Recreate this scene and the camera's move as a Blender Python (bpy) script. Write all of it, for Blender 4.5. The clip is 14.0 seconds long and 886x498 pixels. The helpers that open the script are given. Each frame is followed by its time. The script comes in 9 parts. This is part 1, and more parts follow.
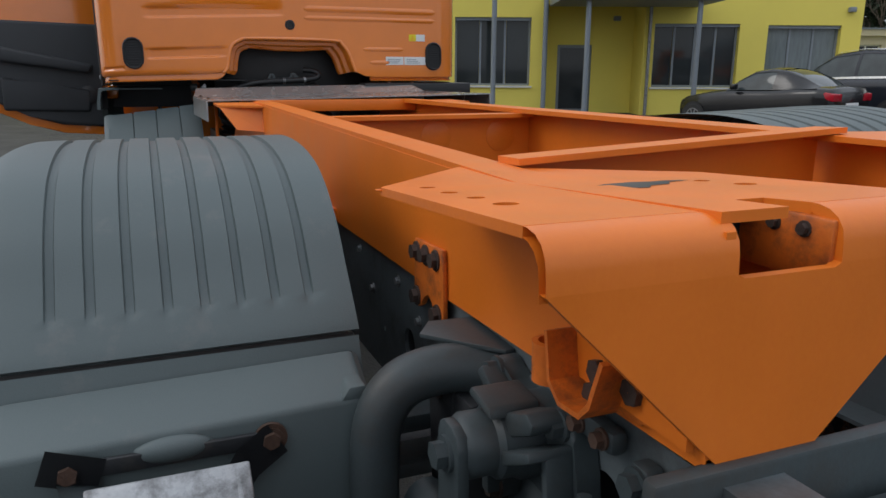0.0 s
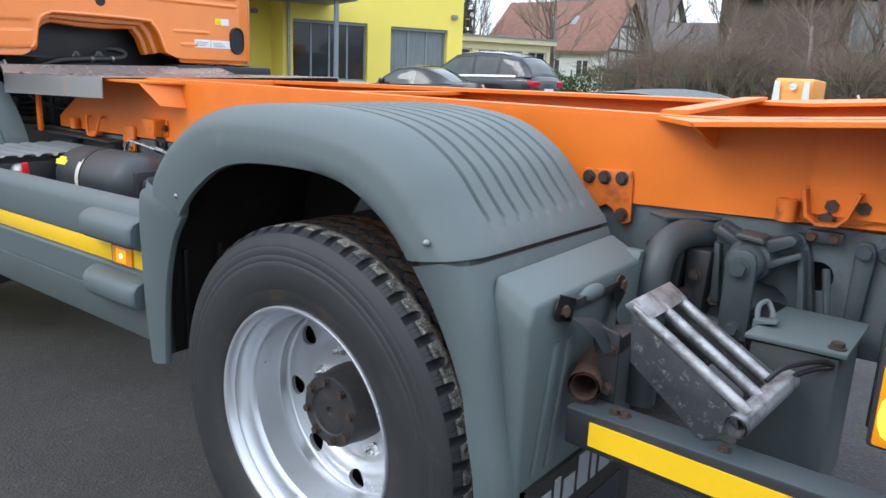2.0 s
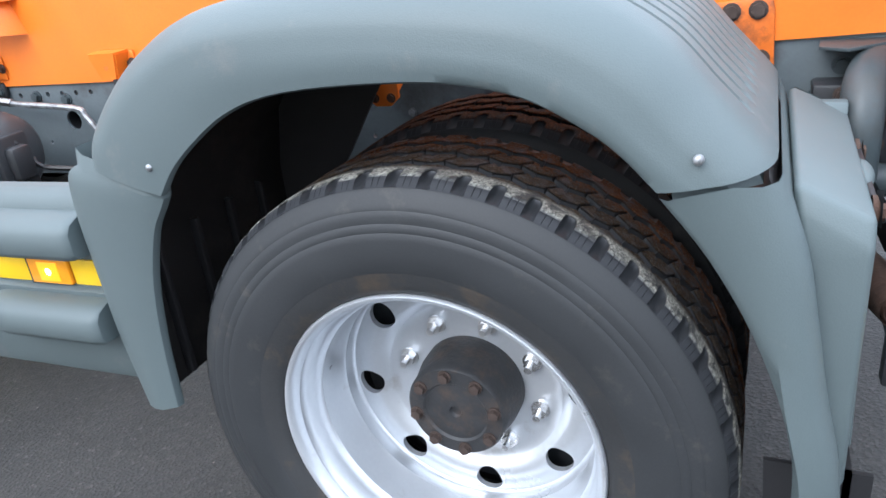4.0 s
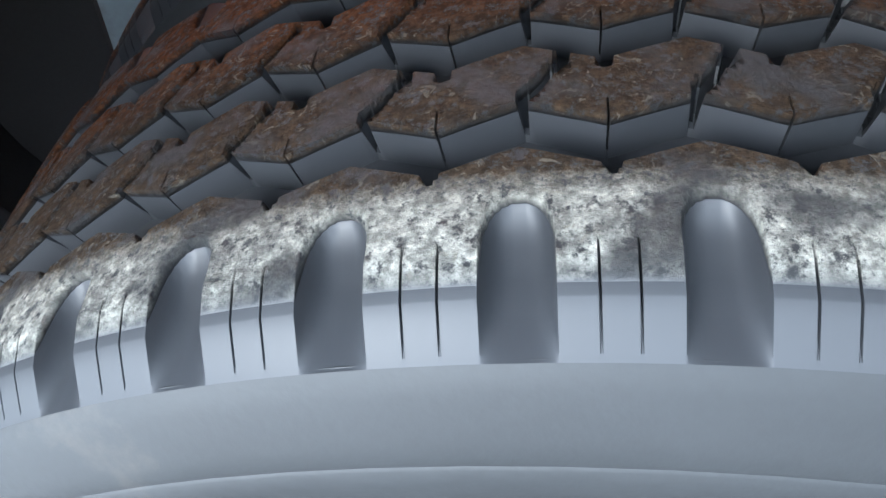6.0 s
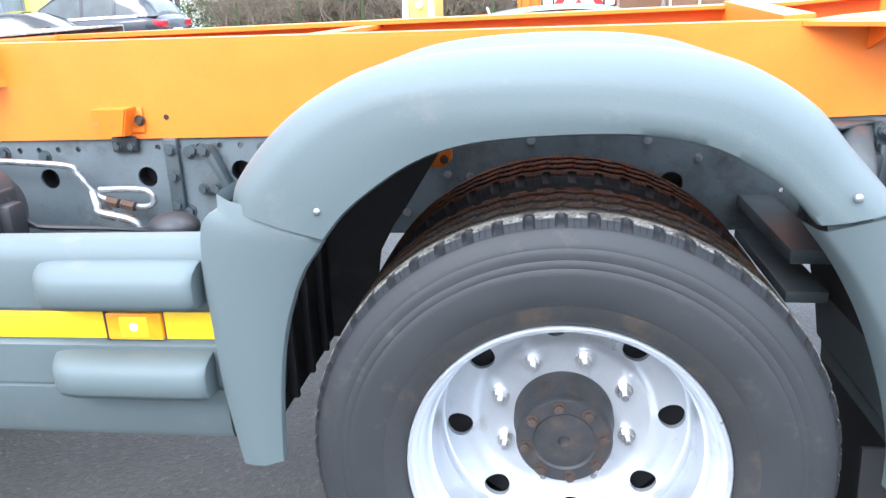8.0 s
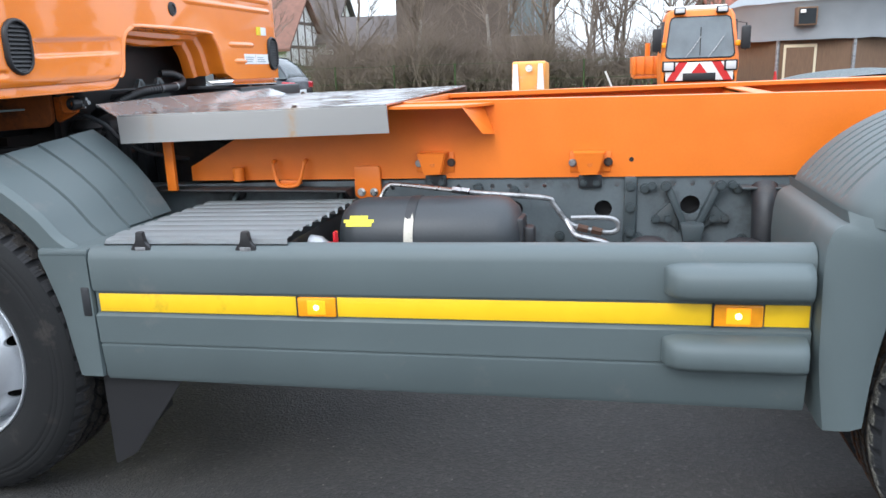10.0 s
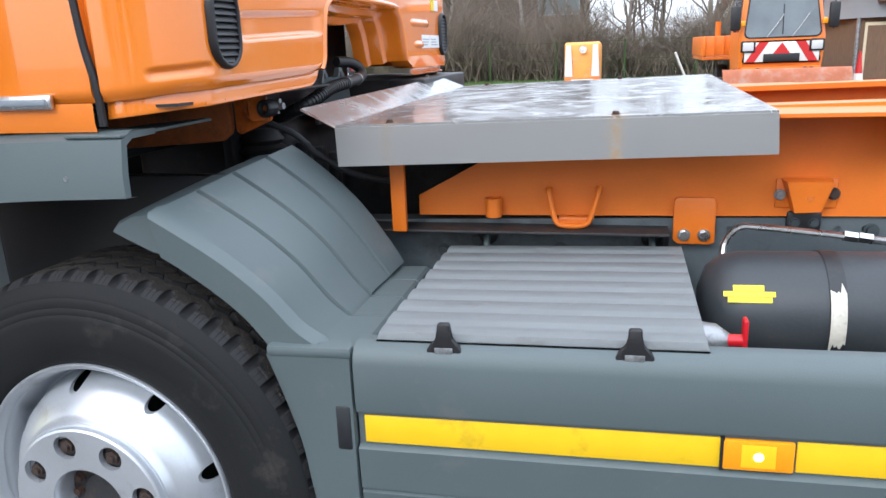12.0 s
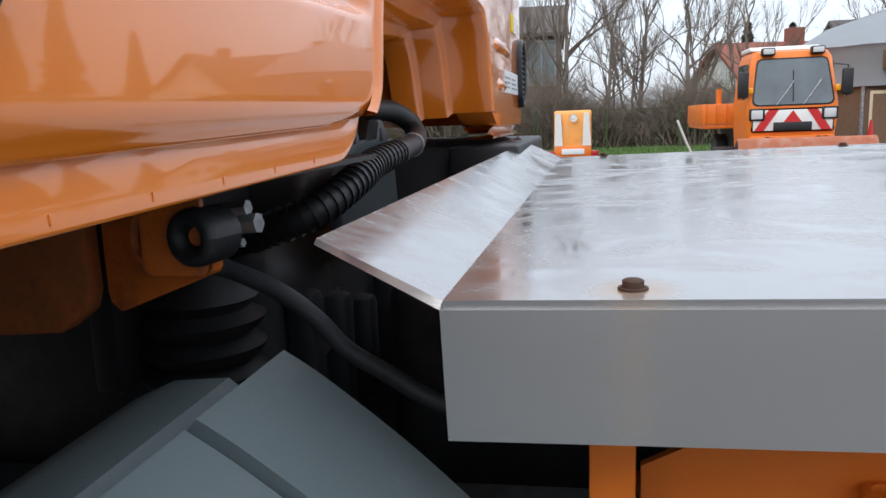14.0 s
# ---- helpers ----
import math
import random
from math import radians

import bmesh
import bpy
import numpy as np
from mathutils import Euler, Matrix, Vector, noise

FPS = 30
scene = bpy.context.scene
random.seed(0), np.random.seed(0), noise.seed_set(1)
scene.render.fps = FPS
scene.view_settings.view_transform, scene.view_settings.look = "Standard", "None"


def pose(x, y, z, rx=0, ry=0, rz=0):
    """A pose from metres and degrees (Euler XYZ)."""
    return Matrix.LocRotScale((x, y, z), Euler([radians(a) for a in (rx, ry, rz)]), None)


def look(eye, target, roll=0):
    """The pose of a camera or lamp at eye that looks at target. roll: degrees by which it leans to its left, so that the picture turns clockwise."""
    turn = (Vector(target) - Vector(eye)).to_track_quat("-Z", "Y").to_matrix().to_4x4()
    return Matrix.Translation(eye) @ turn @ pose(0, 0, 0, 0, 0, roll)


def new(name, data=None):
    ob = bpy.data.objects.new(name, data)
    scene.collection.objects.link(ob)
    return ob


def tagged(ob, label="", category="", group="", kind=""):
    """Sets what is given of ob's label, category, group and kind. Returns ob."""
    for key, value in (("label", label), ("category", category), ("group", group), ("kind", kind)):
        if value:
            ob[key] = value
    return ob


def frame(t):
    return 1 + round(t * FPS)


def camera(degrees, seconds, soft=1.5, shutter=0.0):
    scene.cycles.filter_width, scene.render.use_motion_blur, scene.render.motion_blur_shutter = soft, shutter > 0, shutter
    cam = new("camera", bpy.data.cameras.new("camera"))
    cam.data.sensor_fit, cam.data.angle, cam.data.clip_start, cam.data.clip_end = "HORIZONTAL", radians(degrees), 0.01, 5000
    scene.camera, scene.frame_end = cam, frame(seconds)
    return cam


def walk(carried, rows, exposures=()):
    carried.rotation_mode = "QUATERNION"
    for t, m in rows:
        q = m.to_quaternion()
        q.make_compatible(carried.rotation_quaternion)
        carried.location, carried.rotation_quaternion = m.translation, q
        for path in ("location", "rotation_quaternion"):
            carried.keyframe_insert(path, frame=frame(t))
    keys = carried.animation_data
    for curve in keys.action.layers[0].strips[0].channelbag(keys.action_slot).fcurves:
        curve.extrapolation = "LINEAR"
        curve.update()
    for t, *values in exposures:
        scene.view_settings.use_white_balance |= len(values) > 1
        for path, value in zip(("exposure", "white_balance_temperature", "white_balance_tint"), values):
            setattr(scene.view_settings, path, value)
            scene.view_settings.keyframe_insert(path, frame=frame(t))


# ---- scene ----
cam = camera(62.3, 14.0)
PATH = [
    (0, (1.778, 0.265, 1.421), (-0.026, 0.982, 0.94), 0.3),
    (0.5, (1.749, -0.083, 1.448), (0.072, 0.886, 0.946), -0.3),
    (1, (1.765, -0.547, 1.416), (0.238, 0.663, 0.963), 0.3),
    (1.5, (1.633, -0.838, 1.368), (0.3, 0.582, 0.914), 2.0),
    (2, (1.463, -1.149, 1.358), (0.262, 0.378, 0.883), 2.4),
    (2.2, (1.413, -1.277, 1.335), (0.254, 0.285, 0.869), 2.3),
    (4.3, (0.514, -0.777, 1.314), (-0.144, 0.922, 0.491), -10.8),
    (4.5, (0.459, -0.617, 1.265), (-0.122, 1.110, 0.441), -13.9),
    (5, (0.368, -0.246, 1.163), (-0.277, 1.293, 0.059), -22.4),
    (5.5, (0.341, -0.136, 1.088), (-0.466, 1.206, -0.156), -35.8),
    (6, (0.336, -0.105, 1.095), (-0.497, 1.137, -0.234), -38.9),
    (6.5, (0.336, -0.228, 1.165), (-0.312, 1.292, 0.038), -18.1),
    (7, (0.320, -0.587, 1.281), (-0.098, 1.126, 0.336), -6.5),
    (7.2, (0.282, -0.741, 1.307), (-0.050, 1.035, 0.451), -4.9),
    (9.3, (-0.575, -1.752, 1.345), (-0.861, 0.151, 0.798), -0.5),
    (9.5, (-0.726, -1.796, 1.345), (-1.051, 0.105, 0.817), -2.0),
    (10, (-1.094, -1.913, 1.379), (-1.531, -0.02, 0.901), -1.9),
    (10.5, (-1.445, -1.951, 1.371), (-1.87, -0.054, 0.899), -2.7),
    (11, (-1.745, -1.812, 1.345), (-2.215, 0.071, 0.861), -1.7),
    (11.5, (-1.957, -1.572, 1.392), (-2.497, 0.284, 0.878), -2.4),
    (12, (-2.169, -1.24, 1.422), (-2.64, 0.632, 0.9), -2.3),
    (12.5, (-2.305, -0.907, 1.435), (-2.681, 0.993, 0.939), -2.0),
    (13, (-2.426, -0.53, 1.474), (-2.799, 1.38, 1.01), -1.9),
    (13.5, (-2.574, -0.263, 1.443), (-2.994, 1.65, 1.038), -1.7),
    (14, (-2.776, 0.021, 1.377), (-3.174, 1.95, 1.031), -2.1),
]
EXPOSURES = [(0.0, -0.97, 6350, 10), (0.5, -0.62, 6200, 10), (1.0, -0.2, 6100, 10), (1.5, 0.1, 6000, 10), (2.2, 0.2, 6000, 10), (4.3, 1.2, 5900, 10), (4.6, 1.5, 5900, 10), (5.2, 2.12, 5750, 5),
             (6.2, 2.25, 5650, 5), (7.2, 2.72, 5700, 10), (8.2, 1.3, 5800, 10), (9.3, 0.76, 6000, 9), (10.0, 0.46, 6000, 9), (11.0, 0.31, 6000, 9), (12.0, 0.45, 6000, 10), (12.5, 0.33, 6000, 10), (13.4, 0.02, 6100, 10), (14.0, -0.2, 6200, 10)]
walk(cam, [(t, look(eye, target, roll)) for t, eye, target, roll in PATH], EXPOSURES)


from mathutils.geometry import delaunay_2d_cdt

# ---- light ----
world = bpy.data.worlds.new("overcast_sky")
scene.world = world
world.use_nodes = True
wn, wl = world.node_tree.nodes, world.node_tree.links
sky = wn.new("ShaderNodeTexSky")
sky.sky_type = "NISHITA"
sky.sun_disc = False
sky.sun_elevation, sky.sun_rotation = radians(38), radians(200)
sky.air_density, sky.dust_density = 1.0, 3.0
cloud = wn.new("ShaderNodeMix")
cloud.data_type = "RGBA"
cloud.inputs["Factor"].default_value = 0.8
up_co = wn.new("ShaderNodeTexCoord")
up_sep = wn.new("ShaderNodeSeparateXYZ")
wl.new(up_co.outputs["Generated"], up_sep.inputs[0])
zen = wn.new("ShaderNodeValToRGB")     # an overcast sky is brighter overhead than at the horizon
zen.color_ramp.elements[0].position, zen.color_ramp.elements[0].color = 0.0, (0.52, 0.545, 0.575, 1)
zen.color_ramp.elements[1].position, zen.color_ramp.elements[1].color = 0.9, (1.1, 1.155, 1.24, 1)
wl.new(up_sep.outputs["Z"], zen.inputs["Fac"])
gain = wn.new("ShaderNodeMix")
gain.data_type, gain.blend_type = "RGBA", "MULTIPLY"
gain.inputs["Factor"].default_value = 1.0
gain.inputs["B"].default_value = (11.0, 11.0, 11.0, 1)
wl.new(zen.outputs["Color"], gain.inputs["A"])
wl.new(gain.outputs["Result"], cloud.inputs["B"])
wl.new(sky.outputs["Color"], cloud.inputs["A"])
back = wn["Background"]
back.inputs["Strength"].default_value = 0.2
wl.new(cloud.outputs["Result"], back.inputs["Color"])

sun = new("sun", bpy.data.lights.new("sun", "SUN"))
sun.data.energy, sun.data.angle, sun.data.color = 0.8, radians(20), (1.0, 0.97, 0.92)
sun.matrix_world = look((-6, -18, 16), (0, 0, 0))

# ---- materials ----
def shader(name):
    m = bpy.data.materials.new(name)
    m.use_nodes = True
    n = m.node_tree.nodes
    return m, n, m.node_tree.links, n["Principled BSDF"]


def surface(name, colour, rough=0.5, metal=0.0, vary=0.15, scale=8.0, grain=120.0, bump=0.15, dirt=None, dirt_amount=0.3,
            rough_vary=0.12, coat=0.0, stretch=(1, 1, 1), dirt_scale=5.0):
    """A worn surface: tone varied at two scales, fine relief, and patches of dirt with a shape of their own."""
    m, n, l, b = shader(name)
    co = n.new("ShaderNodeTexCoord")
    mp = n.new("ShaderNodeMapping")
    mp.inputs["Scale"].default_value = stretch
    l.new(co.outputs["Object"], mp.inputs["Vector"])
    big, fine = n.new("ShaderNodeTexNoise"), n.new("ShaderNodeTexNoise")
    big.inputs["Scale"].default_value, big.inputs["Detail"].default_value = scale, 6
    fine.inputs["Scale"].default_value, fine.inputs["Detail"].default_value = grain, 3
    l.new(mp.outputs["Vector"], big.inputs["Vector"])
    l.new(mp.outputs["Vector"], fine.inputs["Vector"])
    tone = n.new("ShaderNodeMath")
    tone.operation = "MULTIPLY_ADD"
    l.new(big.outputs["Fac"], tone.inputs[0])
    tone.inputs[1].default_value = 1.4
    tone.inputs[2].default_value = -0.2
    tone.use_clamp = True
    mixed = n.new("ShaderNodeMix")
    mixed.data_type = "RGBA"
    l.new(tone.outputs[0], mixed.inputs["Factor"])
    mixed.inputs["A"].default_value = (*[c * (1 - vary) for c in colour], 1)
    mixed.inputs["B"].default_value = (*[min(1, c * (1 + vary)) for c in colour], 1)
    g = n.new("ShaderNodeMix")
    g.data_type, g.blend_type = "RGBA", "OVERLAY"
    g.inputs["Factor"].default_value = min(0.5, vary)
    l.new(mixed.outputs["Result"], g.inputs["A"])
    l.new(fine.outputs["Color"], g.inputs["B"])
    grey = n.new("ShaderNodeRGBToBW")
    l.new(fine.outputs["Color"], grey.inputs[0])
    l.new(grey.outputs[0], g.inputs["B"])
    colour_out = g.outputs["Result"]
    if dirt:
        spots = n.new("ShaderNodeTexNoise")
        spots.inputs["Scale"].default_value, spots.inputs["Detail"].default_value, spots.inputs["Roughness"].default_value = dirt_scale, 8, 0.7
        l.new(mp.outputs["Vector"], spots.inputs["Vector"])
        ramp = n.new("ShaderNodeValToRGB")
        ramp.color_ramp.elements[0].position, ramp.color_ramp.elements[1].position = 0.62 - dirt_amount * 0.4, 0.78 - dirt_amount * 0.2
        l.new(spots.outputs["Fac"], ramp.inputs["Fac"])
        d = n.new("ShaderNodeMix")
        d.data_type = "RGBA"
        l.new(ramp.outputs["Color"], d.inputs["Factor"])
        l.new(colour_out, d.inputs["A"])
        d.inputs["B"].default_value = (*dirt, 1)
        colour_out = d.outputs["Result"]
    l.new(colour_out, b.inputs["Base Color"])
    r = n.new("ShaderNodeMath")
    r.operation = "MULTIPLY_ADD"
    l.new(big.outputs["Fac"], r.inputs[0])
    r.inputs[1].default_value, r.inputs[2].default_value = rough_vary * 2, rough - rough_vary
    l.new(r.outputs[0], b.inputs["Roughness"])
    b.inputs["Metallic"].default_value = metal
    b.inputs["Coat Weight"].default_value = coat
    if bump:
        bp = n.new("ShaderNodeBump")
        bp.inputs["Strength"].default_value, bp.inputs["Distance"].default_value = bump, 0.004
        l.new(fine.outputs["Fac"], bp.inputs["Height"])
        l.new(bp.outputs["Normal"], b.inputs["Normal"])
    return m


def asphalt_surface(name):
    """Worn asphalt: dark binder, pale stones of several sizes, damp patches and loose grit."""
    m, n, l, b = shader(name)
    co = n.new("ShaderNodeTexCoord")

    def noise(scale, detail, rough=0.6):
        t = n.new("ShaderNodeTexNoise")
        t.inputs["Scale"].default_value, t.inputs["Detail"].default_value, t.inputs["Roughness"].default_value = scale, detail, rough
        l.new(co.outputs["Object"], t.inputs["Vector"])
        return t.outputs["Fac"]

    def ramp(v, stops):
        r = n.new("ShaderNodeValToRGB")
        for k, (p, c) in enumerate(stops):
            e = r.color_ramp.elements[k] if k < 2 else r.color_ramp.elements.new(p)
            e.position, e.color = p, (*c, 1)
        l.new(v, r.inputs["Fac"])
        return r.outputs["Color"]

    def blend(fac, u, v, kind="MIX"):
        q = n.new("ShaderNodeMix")
        q.data_type, q.blend_type = "RGBA", kind
        if isinstance(fac, float):
            q.inputs["Factor"].default_value = fac
        else:
            l.new(fac, q.inputs["Factor"])
        l.new(u, q.inputs["A"])
        l.new(v, q.inputs["B"])
        return q.outputs["Result"]
    vor = n.new("ShaderNodeTexVoronoi")
    vor.inputs["Scale"].default_value = 85
    l.new(co.outputs["Object"], vor.inputs["Vector"])
    grey = n.new("ShaderNodeRGBToBW")
    l.new(vor.outputs["Color"], grey.inputs[0])
    stones = ramp(grey.outputs[0], ((0.0, (0.027, 0.027, 0.027)), (0.55, (0.036, 0.035, 0.034)), (0.85, (0.046, 0.045, 0.043)), (0.97, (0.075, 0.072, 0.068))))
    patches = ramp(noise(0.9, 7), ((0.3, (0.72, 0.72, 0.74)), (0.62, (1.18, 1.16, 1.12))))
    fine = noise(160, 4, 0.7)
    tone = blend(1.0, stones, patches, "MULTIPLY")
    grit = n.new("ShaderNodeTexVoronoi")
    grit.inputs["Scale"].default_value = 17
    l.new(co.outputs["Object"], grit.inputs["Vector"])
    near = n.new("ShaderNodeMath")
    near.operation = "LESS_THAN"
    l.new(grit.outputs["Distance"], near.inputs[0])
    near.inputs[1].default_value = 0.06
    loose = ramp(noise(2.1, 4), ((0.48, (0, 0, 0)), (0.62, (1, 1, 1))))
    spot = n.new("ShaderNodeMath")
    spot.operation = "MULTIPLY"
    l.new(near.outputs[0], spot.inputs[0])
    l.new(loose, spot.inputs[1])
    pale = n.new("ShaderNodeRGB")
    pale.outputs[0].default_value = (0.22, 0.2, 0.175, 1)
    tone = blend(spot.outputs[0], tone, pale.outputs[0])
    l.new(tone, b.inputs["Base Color"])
    rg = n.new("ShaderNodeMapRange")
    rg.inputs["To Min"].default_value, rg.inputs["To Max"].default_value = 0.55, 0.95
    l.new(noise(1.6, 5), rg.inputs["Value"])
    l.new(rg.outputs[0], b.inputs["Roughness"])
    bp = n.new("ShaderNodeBump")
    bp.inputs["Strength"].default_value, bp.inputs["Distance"].default_value = 0.8, 0.006
    h = n.new("ShaderNodeMath")
    l.new(fine, h.inputs[0])
    l.new(vor.outputs["Distance"], h.inputs[1])
    l.new(h.outputs[0], bp.inputs["Height"])
    l.new(bp.outputs["Normal"], b.inputs["Normal"])
    return m


def glowing(name, colour, strength):
    m, n, l, b = shader(name)
    b.inputs["Base Color"].default_value = (*colour, 1)
    b.inputs["Emission Color"].default_value = (*colour, 1)
    b.inputs["Emission Strength"].default_value = strength
    b.inputs["Roughness"].default_value = 0.2
    return m


def tread_surface(name, cx, cz, y0, bands, clean=(0.03, 0.032, 0.036), gloss=0.48):
    """Rubber whose worn top carries dust in bands across the tread; bands are (start across, colour, cover)."""
    m, n, l, b = shader(name)
    co = n.new("ShaderNodeTexCoord")
    sub = n.new("ShaderNodeVectorMath")
    sub.operation = "SUBTRACT"
    sub.inputs[1].default_value = (cx, y0, cz)
    l.new(co.outputs["Object"], sub.inputs[0])
    sep = n.new("ShaderNodeSeparateXYZ")
    l.new(sub.outputs[0], sep.inputs[0])
    flat = n.new("ShaderNodeCombineXYZ")
    l.new(sep.outputs["X"], flat.inputs["X"])
    l.new(sep.outputs["Z"], flat.inputs["Z"])
    rad = n.new("ShaderNodeVectorMath")
    rad.operation = "LENGTH"
    l.new(flat.outputs[0], rad.inputs[0])
    noise_f, noise_b = n.new("ShaderNodeTexNoise"), n.new("ShaderNodeTexNoise")
    noise_f.inputs["Scale"].default_value, noise_f.inputs["Detail"].default_value, noise_f.inputs["Roughness"].default_value = 190, 8, 0.78
    noise_b.inputs["Scale"].default_value, noise_b.inputs["Detail"].default_value = 34, 5
    l.new(co.outputs["Object"], noise_f.inputs["Vector"])
    l.new(co.outputs["Object"], noise_b.inputs["Vector"])
    wob = n.new("ShaderNodeMath")
    wob.operation = "MULTIPLY_ADD"
    l.new(noise_f.outputs["Fac"], wob.inputs[0])
    wob.inputs[1].default_value = 0.02
    l.new(sep.outputs["Y"], wob.inputs[2])
    span = n.new("ShaderNodeMapRange")
    span.inputs["From Min"].default_value, span.inputs["From Max"].default_value = 0.012, 0.264
    l.new(wob.outputs[0], span.inputs["Value"])
    ramp = n.new("ShaderNodeValToRGB")
    cr = ramp.color_ramp
    for k, (p, colour, cover) in enumerate(bands):
        e = cr.elements[k] if k < 2 else cr.elements.new(p)
        e.position, e.color = p, (*colour, cover)
    l.new(span.outputs[0], ramp.inputs["Fac"])
    noise_s = n.new("ShaderNodeTexNoise")
    noise_s.inputs["Scale"].default_value, noise_s.inputs["Detail"].default_value, noise_s.inputs["Roughness"].default_value = 210, 6, 0.72
    l.new(co.outputs["Object"], noise_s.inputs["Vector"])
    fleck = n.new("ShaderNodeMapRange")
    for key, val in zip(("From Min", "From Max", "To Min", "To Max"), (0.42, 0.7, 0.62, 1.9)):
        fleck.inputs[key].default_value = val
    l.new(noise_s.outputs["Fac"], fleck.inputs["Value"])
    speck = n.new("ShaderNodeVectorMath")
    speck.operation = "SCALE"
    l.new(ramp.outputs["Color"], speck.inputs[0])
    l.new(fleck.outputs[0], speck.inputs["Scale"])
    chip = n.new("ShaderNodeTexNoise")
    chip.inputs["Scale"].default_value, chip.inputs["Detail"].default_value, chip.inputs["Roughness"].default_value, chip.inputs["Distortion"].default_value = 150, 3, 0.6, 1.5
    l.new(co.outputs["Object"], chip.inputs["Vector"])
    chips = n.new("ShaderNodeMapRange")
    for key, val in zip(("From Min", "From Max", "To Min", "To Max"), (0.6, 0.68, 0.0, 0.5)):
        chips.inputs[key].default_value = val
    l.new(chip.outputs["Fac"], chips.inputs["Value"])
    grains = n.new("ShaderNodeMix")
    grains.data_type = "RGBA"
    l.new(chips.outputs[0], grains.inputs["Factor"])
    l.new(speck.outputs[0], grains.inputs["A"])
    grains.inputs["B"].default_value = (0.36, 0.33, 0.27, 1)
    top = n.new("ShaderNodeMapRange")
    top.inputs["From Min"].default_value, top.inputs["From Max"].default_value = 0.4704 * 1.1, 0.4728 * 1.1
    l.new(rad.outputs["Value"], top.inputs["Value"])
    grit = n.new("ShaderNodeMapRange")
    grit.inputs["From Min"].default_value, grit.inputs["From Max"].default_value = 0.40, 0.49
    l.new(noise_f.outputs["Fac"], grit.inputs["Value"])
    patch = n.new("ShaderNodeMapRange")
    patch.inputs["From Min"].default_value, patch.inputs["From Max"].default_value, patch.inputs["To Min"].default_value = 0.36, 0.5, 0.12
    l.new(noise_b.outputs["Fac"], patch.inputs["Value"])
    fac = None
    for o in (top.outputs[0], grit.outputs[0], patch.outputs[0], ramp.outputs["Alpha"]):
        if fac is None:
            fac = o
        else:
            mu = n.new("ShaderNodeMath")
            mu.operation = "MULTIPLY"
            l.new(fac, mu.inputs[0])
            l.new(o, mu.inputs[1])
            fac = mu.outputs[0]
    mix = n.new("ShaderNodeMix")
    mix.data_type = "RGBA"
    mix.inputs["A"].default_value = (*clean, 1)
    l.new(fac, mix.inputs["Factor"])
    l.new(grains.outputs["Result"], mix.inputs["B"])
    l.new(mix.outputs["Result"], b.inputs["Base Color"])
    b.inputs["Roughness"].default_value = 0.55
    rg = n.new("ShaderNodeMapRange")
    rg.inputs["To Min"].default_value, rg.inputs["To Max"].default_value = gloss, 0.95
    l.new(fac, rg.inputs["Value"])
    l.new(rg.outputs[0], b.inputs["Roughness"])
    sp = n.new("ShaderNodeMapRange")
    sp.inputs["To Min"].default_value, sp.inputs["To Max"].default_value = 0.5, 0.12
    l.new(fac, sp.inputs["Value"])
    l.new(sp.outputs[0], b.inputs["Specular IOR Level"])
    bp = n.new("ShaderNodeBump")
    bp.inputs["Strength"].default_value, bp.inputs["Distance"].default_value = 1.0, 0.011
    hm_ = n.new("ShaderNodeMath")
    hm_.operation = "MULTIPLY"
    l.new(noise_f.outputs["Fac"], hm_.inputs[0])
    l.new(top.outputs[0], hm_.inputs[1])
    l.new(hm_.outputs[0], bp.inputs["Height"])
    l.new(bp.outputs["Normal"], b.inputs["Normal"])
    return m


